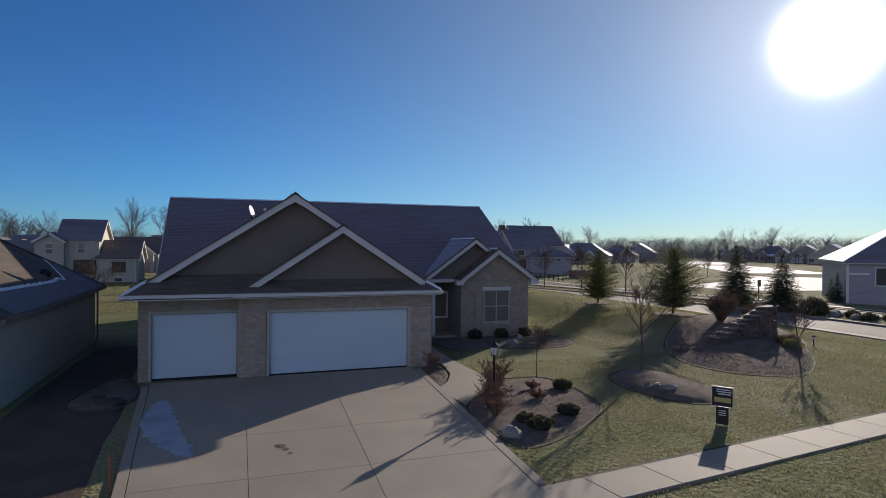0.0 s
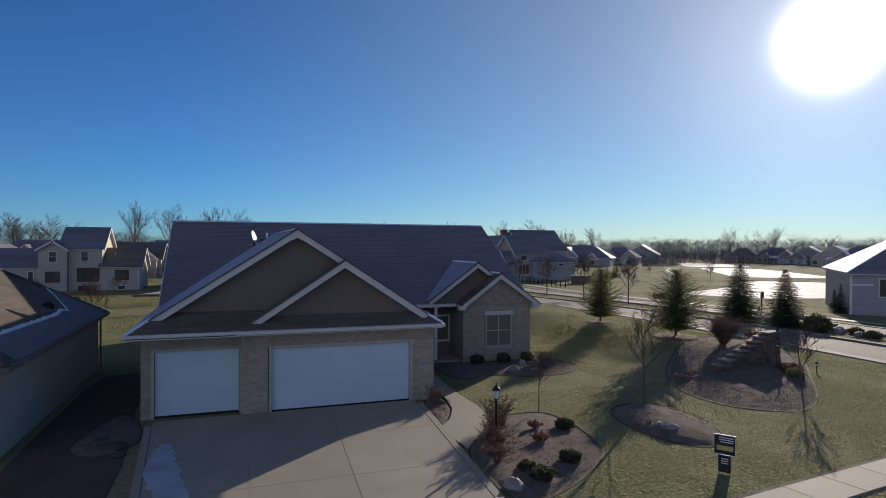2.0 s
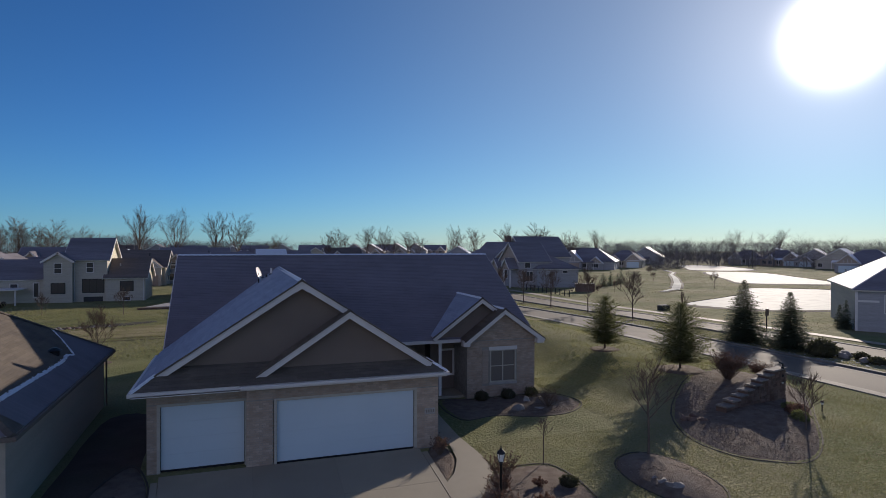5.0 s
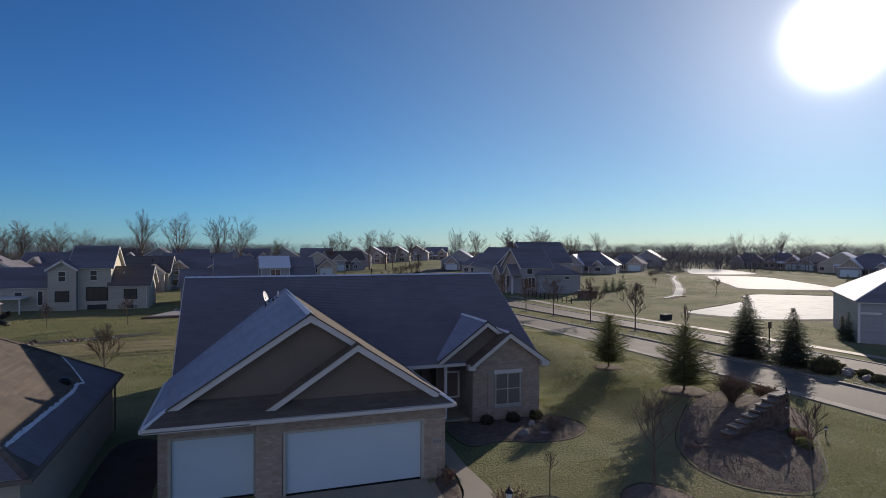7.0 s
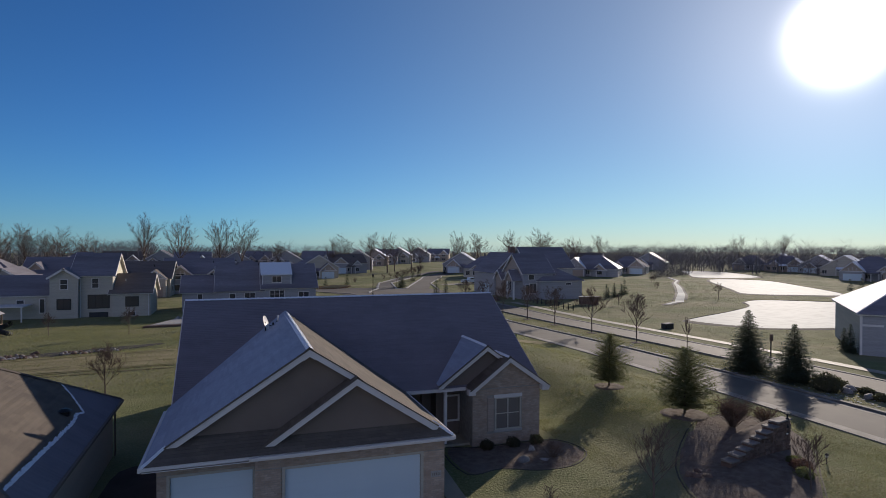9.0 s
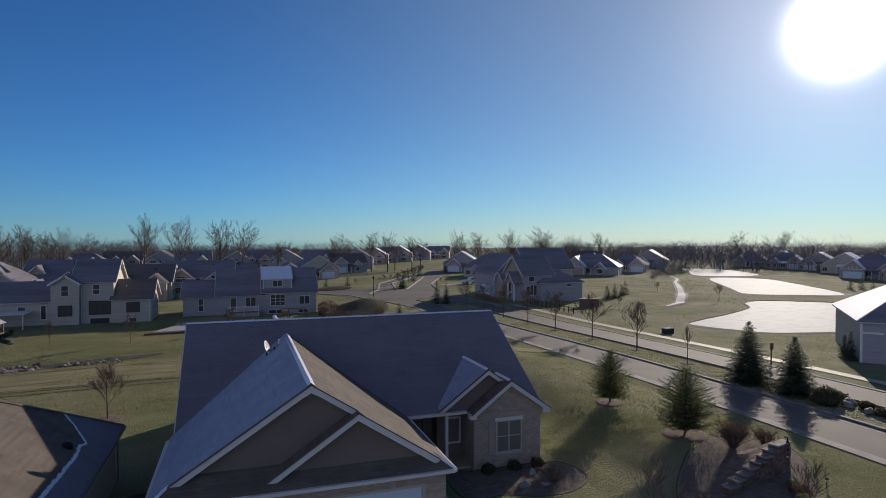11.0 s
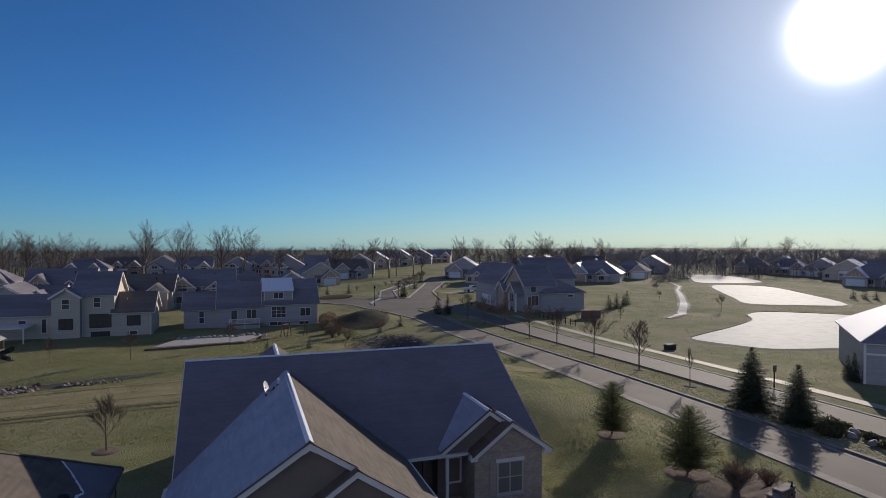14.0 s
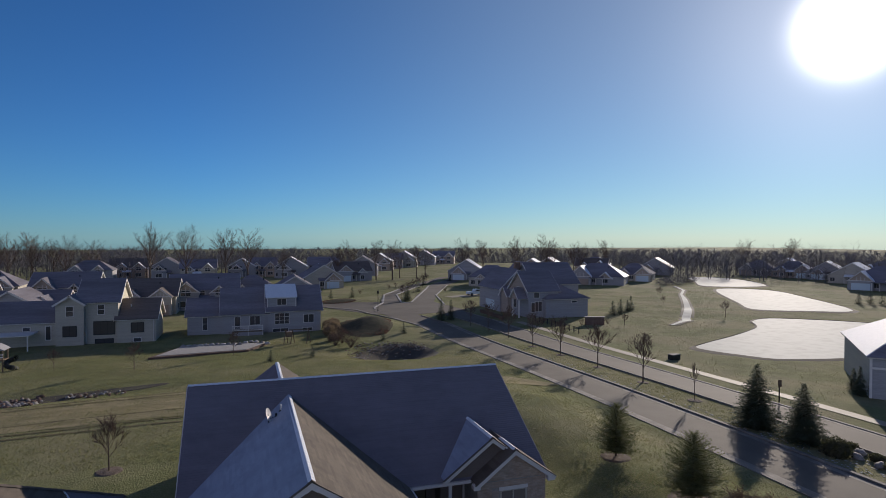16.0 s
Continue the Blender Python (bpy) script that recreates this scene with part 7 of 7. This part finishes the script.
fence = thing("fence", "low dark picket fence along the boulevard", "fence", "", pose(52.6, 68, gh(52.6, 75)))
for k in range(11):
    part("post", MB().box(-0.06, k * 1.6 - 0.06, -0.2, 0.06, k * 1.6 + 0.06, 1.1), M_METAL, fence)
for z in (0.35, 0.95):
    part("rail", MB().box(-0.03, 0, z, 0.03, 16, z + 0.06), M_METAL, fence)

truck = thing("pickup_truck", "white pickup truck parked on a far driveway", "truck", "", pose(60.5, 136.5, -1.35, 0, 0, 12))
part("body", MB().slab([(-2.6, -0.9, 0.45), (2.6, -0.9, 0.45), (2.6, 0.9, 0.45), (-2.6, 0.9, 0.45)], [(-2.6, -0.9, 1.15), (2.5, -0.85, 1.05), (2.5, 0.85, 1.05), (-2.6, 0.9, 1.15)]), M_DOOR, truck, bevel=0.05)
part("cab", MB().slab([(-0.6, -0.85, 1.1), (1.5, -0.85, 1.08), (1.5, 0.85, 1.08), (-0.6, 0.85, 1.1)], [(-0.4, -0.7, 1.8), (0.9, -0.7, 1.8), (0.9, 0.7, 1.8), (-0.4, 0.7, 1.8)]), M_DOOR, truck, bevel=0.05)
part("side_window", MB().box(-0.35, -0.86, 1.25, 0.95, -0.8, 1.65), M_GLASS, truck)
for x in (-1.7, 1.7):
    for y in (-0.85, 0.85):
        part("wheel", MB().tube((x, y - 0.1, 0.38), (x, y + 0.1, 0.38), 0.38, 0.38, 14, True), M_DARK, truck)
drv = MB()
strip(drv, [(52, 132), (68, 136)], [(51, 136), (67, 141)], 0.07)
setting("drive", drv, M_CONC, "pale concrete drive of the house across the road", "driveway")


# ---- fallen leaves and grass on the near lawn ----
def inside(x, y, pts):
    c = False
    for (x0, y0), (x1, y1) in zip(pts, pts[1:] + pts[:1]):
        if (y0 > y) != (y1 > y) and x < (x1 - x0) * (y - y0) / (y1 - y0) + x0:
            c = not c
    return c


BEDS = [BED_LAMP, BED_TREE, BED_WALL, BED_HOUSE, BED_CORNER]
WALK = walk_l + walk_r[::-1]
rng = np.random.default_rng(31)


def inside_np(x, y, pts):
    c = np.zeros(len(x), bool)
    for (x0, y0), (x1, y1) in zip(pts, pts[1:] + pts[:1]):
        if y0 != y1:
            c ^= ((y0 > y) != (y1 > y)) & (x < (x1 - x0) * (y - y0) / (y1 - y0) + x0)
    return c


def spread(n, x0, x1, y0, y1):
    """Random places on open lawn, clumped, with the ground's height."""
    x, y = rng.uniform(x0, x1, n), rng.uniform(y0, y1, n)
    s = -11.82 + 0.122 * x
    edge = 5.1 + (5.1 - 4.05) / 12.6 * np.minimum(0, y)
    bad = (y > s - 1.12) & (y < s + 0.05) & (x < 38.5) | (y < s - 3.6) | (x < edge + 0.25) & (y < 7) & (x > -4.5) | (x > -5) & (x < 14) & (y > -0.2) & (y < 22.6) | (x < -6.6) & (y < 11) | (x > 29.2) & (x < 35.6) | (x > 40.2) & (x < 46) | (x > 48.2) & (x < 50.1)
    for b in BEDS + [WALK] + PONDS:
        bad |= inside_np(x, y, b)
    x, y = x[~bad], y[~bad]
    keep = np.sin(x * 2.1 + 2 * np.sin(y * 0.9)) * np.sin(y * 1.7 + 2 * np.sin(x * 0.7)) + rng.uniform(-1, 1, len(x)) > -0.55
    x, y = x[keep], y[keep]
    z = np.array([gh(a, b) for a, b in zip(x, y)])
    return x, y, z


def blades(places, w, h0, h1, lean):
    x, y, z = places
    n = len(x)
    a, h = rng.uniform(0, 6.283, n), rng.uniform(h0, h1, n)
    dx, dy = np.cos(a) * w, np.sin(a) * w
    lx, ly = rng.uniform(-lean, lean, n), rng.uniform(-lean, lean, n)
    v = np.stack([np.stack([x - dx, y - dy, z - 0.01], 1), np.stack([x + dx, y + dy, z - 0.01], 1), np.stack([x + lx, y + ly, z + h], 1)], 1).reshape(-1, 3)
    return v


def blade_object(name, vs, material, label, category):
    v = np.concatenate(vs)
    me = bpy.data.meshes.new(name)
    me.from_pydata(v.tolist(), [], np.arange(len(v)).reshape(-1, 3).tolist())
    me.materials.append(material)
    ob = tagged(new(name, me), label, category, kind="stuff")
    return ob


blade_object("grass_blades", [blades(spread(190000, 4, 30, -16, 9), 0.012, 0.025, 0.07, 0.05)], M_BLADE, "short winter grass blades on the front lawn", "grass")
blade_object("grass_tufts", [blades(spread(70000, 14, 41, 6, 60), 0.03, 0.04, 0.11, 0.1), blades(spread(120000, -46, 16, 22, 78), 0.045, 0.04, 0.13, 0.12),
                             blades(spread(40000, 50, 130, 22, 135), 0.05, 0.03, 0.09, 0.1), blades(spread(30000, -46, 30, 78, 135), 0.05, 0.03, 0.1, 0.1)], M_BLADE, "uneven dormant grass tufts on the lawns", "grass")
x_, y_, z_ = spread(9000, 4, 30, -16, 9)
blade_object("fallen_leaves", [blades((x_, y_, z_ + 0.03), 0.02, 0.0, 0.03, 0.04)], M_TAN, "scattered pale dry leaves on the lawn", "leaves")
rnd = random.Random(31)
chip = MB()
for bed in BEDS:
    xs, ys = [p[0] for p in bed], [p[1] for p in bed]
    rise = {0: 0.12, 1: 0.28, 2: 0.15, 3: 0.06, 4: 0.08}[BEDS.index(bed)]
    n = int((max(xs) - min(xs)) * (max(ys) - min(ys)) * 170)
    cx, cy = sum(xs) / len(xs), sum(ys) / len(ys)
    for i in range(n):
        x, y = rnd.uniform(min(xs), max(xs)), rnd.uniform(min(ys), max(ys))
        if not inside(x, y, bed):
            continue
        rr = min(1.0, math.dist((x, y), (cx, cy)) / (0.5 * (max(xs) - min(xs) + max(ys) - min(ys)) / 2 + 0.01))
        z = gh(x, y) + 0.035 + rise * (1 - min(1, rr) ** 2) * 0.9
        a, r = rnd.uniform(0, 6.283), rnd.uniform(0.012, 0.045)
        c, s = math.cos(a) * r, math.sin(a) * r
        t = rnd.uniform(0.0, 0.03)
        chip.face((x - c, y - s, z), (x + s * 0.4, y - c * 0.4, z + t), (x + c, y + s, z + t * 0.6), (x - s * 0.4, y + c * 0.4, z + 0.01))
M_CHIP = mat("loose_bark_chips", (0.13, 0.1, 0.083), (0.22, 0.19, 0.167), 3.0, 0.9, 20, 0.0, spec=0.1, island=0.35)
part("bark_chips", chip, M_CHIP, None, "loose bark chips over the garden beds", kind="stuff")["category"] = "mulch"

# ---- bricks ----
BW, BH, BG = 0.203, 0.067, 0.01
brick_mesh = MB().box(0, -0.007, 0, BW, 0.03, BH).mesh("brick", M_BRICK)
half_mesh = MB().box(0, -0.007, 0, BW / 2 - BG / 2, 0.03, BH).mesh("brick", M_BRICK)
count = 0


def bricks(parent, x0, x1, z0, z1, y, joined=None):
    """Brick courses in running bond on a wall that faces -y."""
    global count
    row, z = 0, z0
    while z + BH <= z1 + 0.02:
        x = x0 - (BW + BG) / 2 * (row % 2)
        while x < x1 - 0.02:
            a, b = max(x, x0), min(x + BW, x1)
            if b - a > 0.03:
                full = b - a > BW - 0.001
                halfb = abs(b - a - (BW / 2 - BG / 2)) < 0.002
                if joined is None and count < 300 and (full or halfb):
                    o = new("brick", brick_mesh if full else half_mesh)
                    o.parent = parent
                    o.location = (a, y, z)
                    count += 1
                else:
                    rest.box(a, y - 0.007, z, b, y + 0.03, min(z + BH, z1))
            x += BW + BG
        z += BH + BG
        row += 1


rest = MB()
bricks(front_wall, -1.0, -0.12, 0.04, 2.27, -0.001)
bricks(front_wall, 5.0, 5.85, 0.04, 2.27, -0.001)
bricks(front_wall, -1.0, 5.85, 2.31, 2.73, -0.001, True)
bricks(front_wall, -4.1, -3.8, 0.04, 2.27, 0.399, True)
bricks(front_wall, -4.1, -1.0, 2.31, 2.73, 0.399, True)
part("brickwork", rest, M_BRICK, front_wall, kind="stuff")
rest = MB()
bricks(wing_wall, 9.4, 10.18, 0.04, 2.85, 6.049, True)
bricks(wing_wall, 12.1, 13.1, 0.04, 2.85, 6.049, True)
bricks(wing_wall, 10.18, 12.1, 0.04, 0.6, 6.049, True)
bricks(wing_wall, 10.18, 12.1, 2.5, 2.85, 6.049, True)
z = 2.86
while z < 4.2:
    w = (4.33 - z) * 2.0 / 1.48
    bricks(wing_wall, 11.3 - w, 11.3 + w, z, z + BH, 6.049, True)
    z += BH + BG
part("brickwork", rest, M_BRICK, wing_wall, kind="stuff")
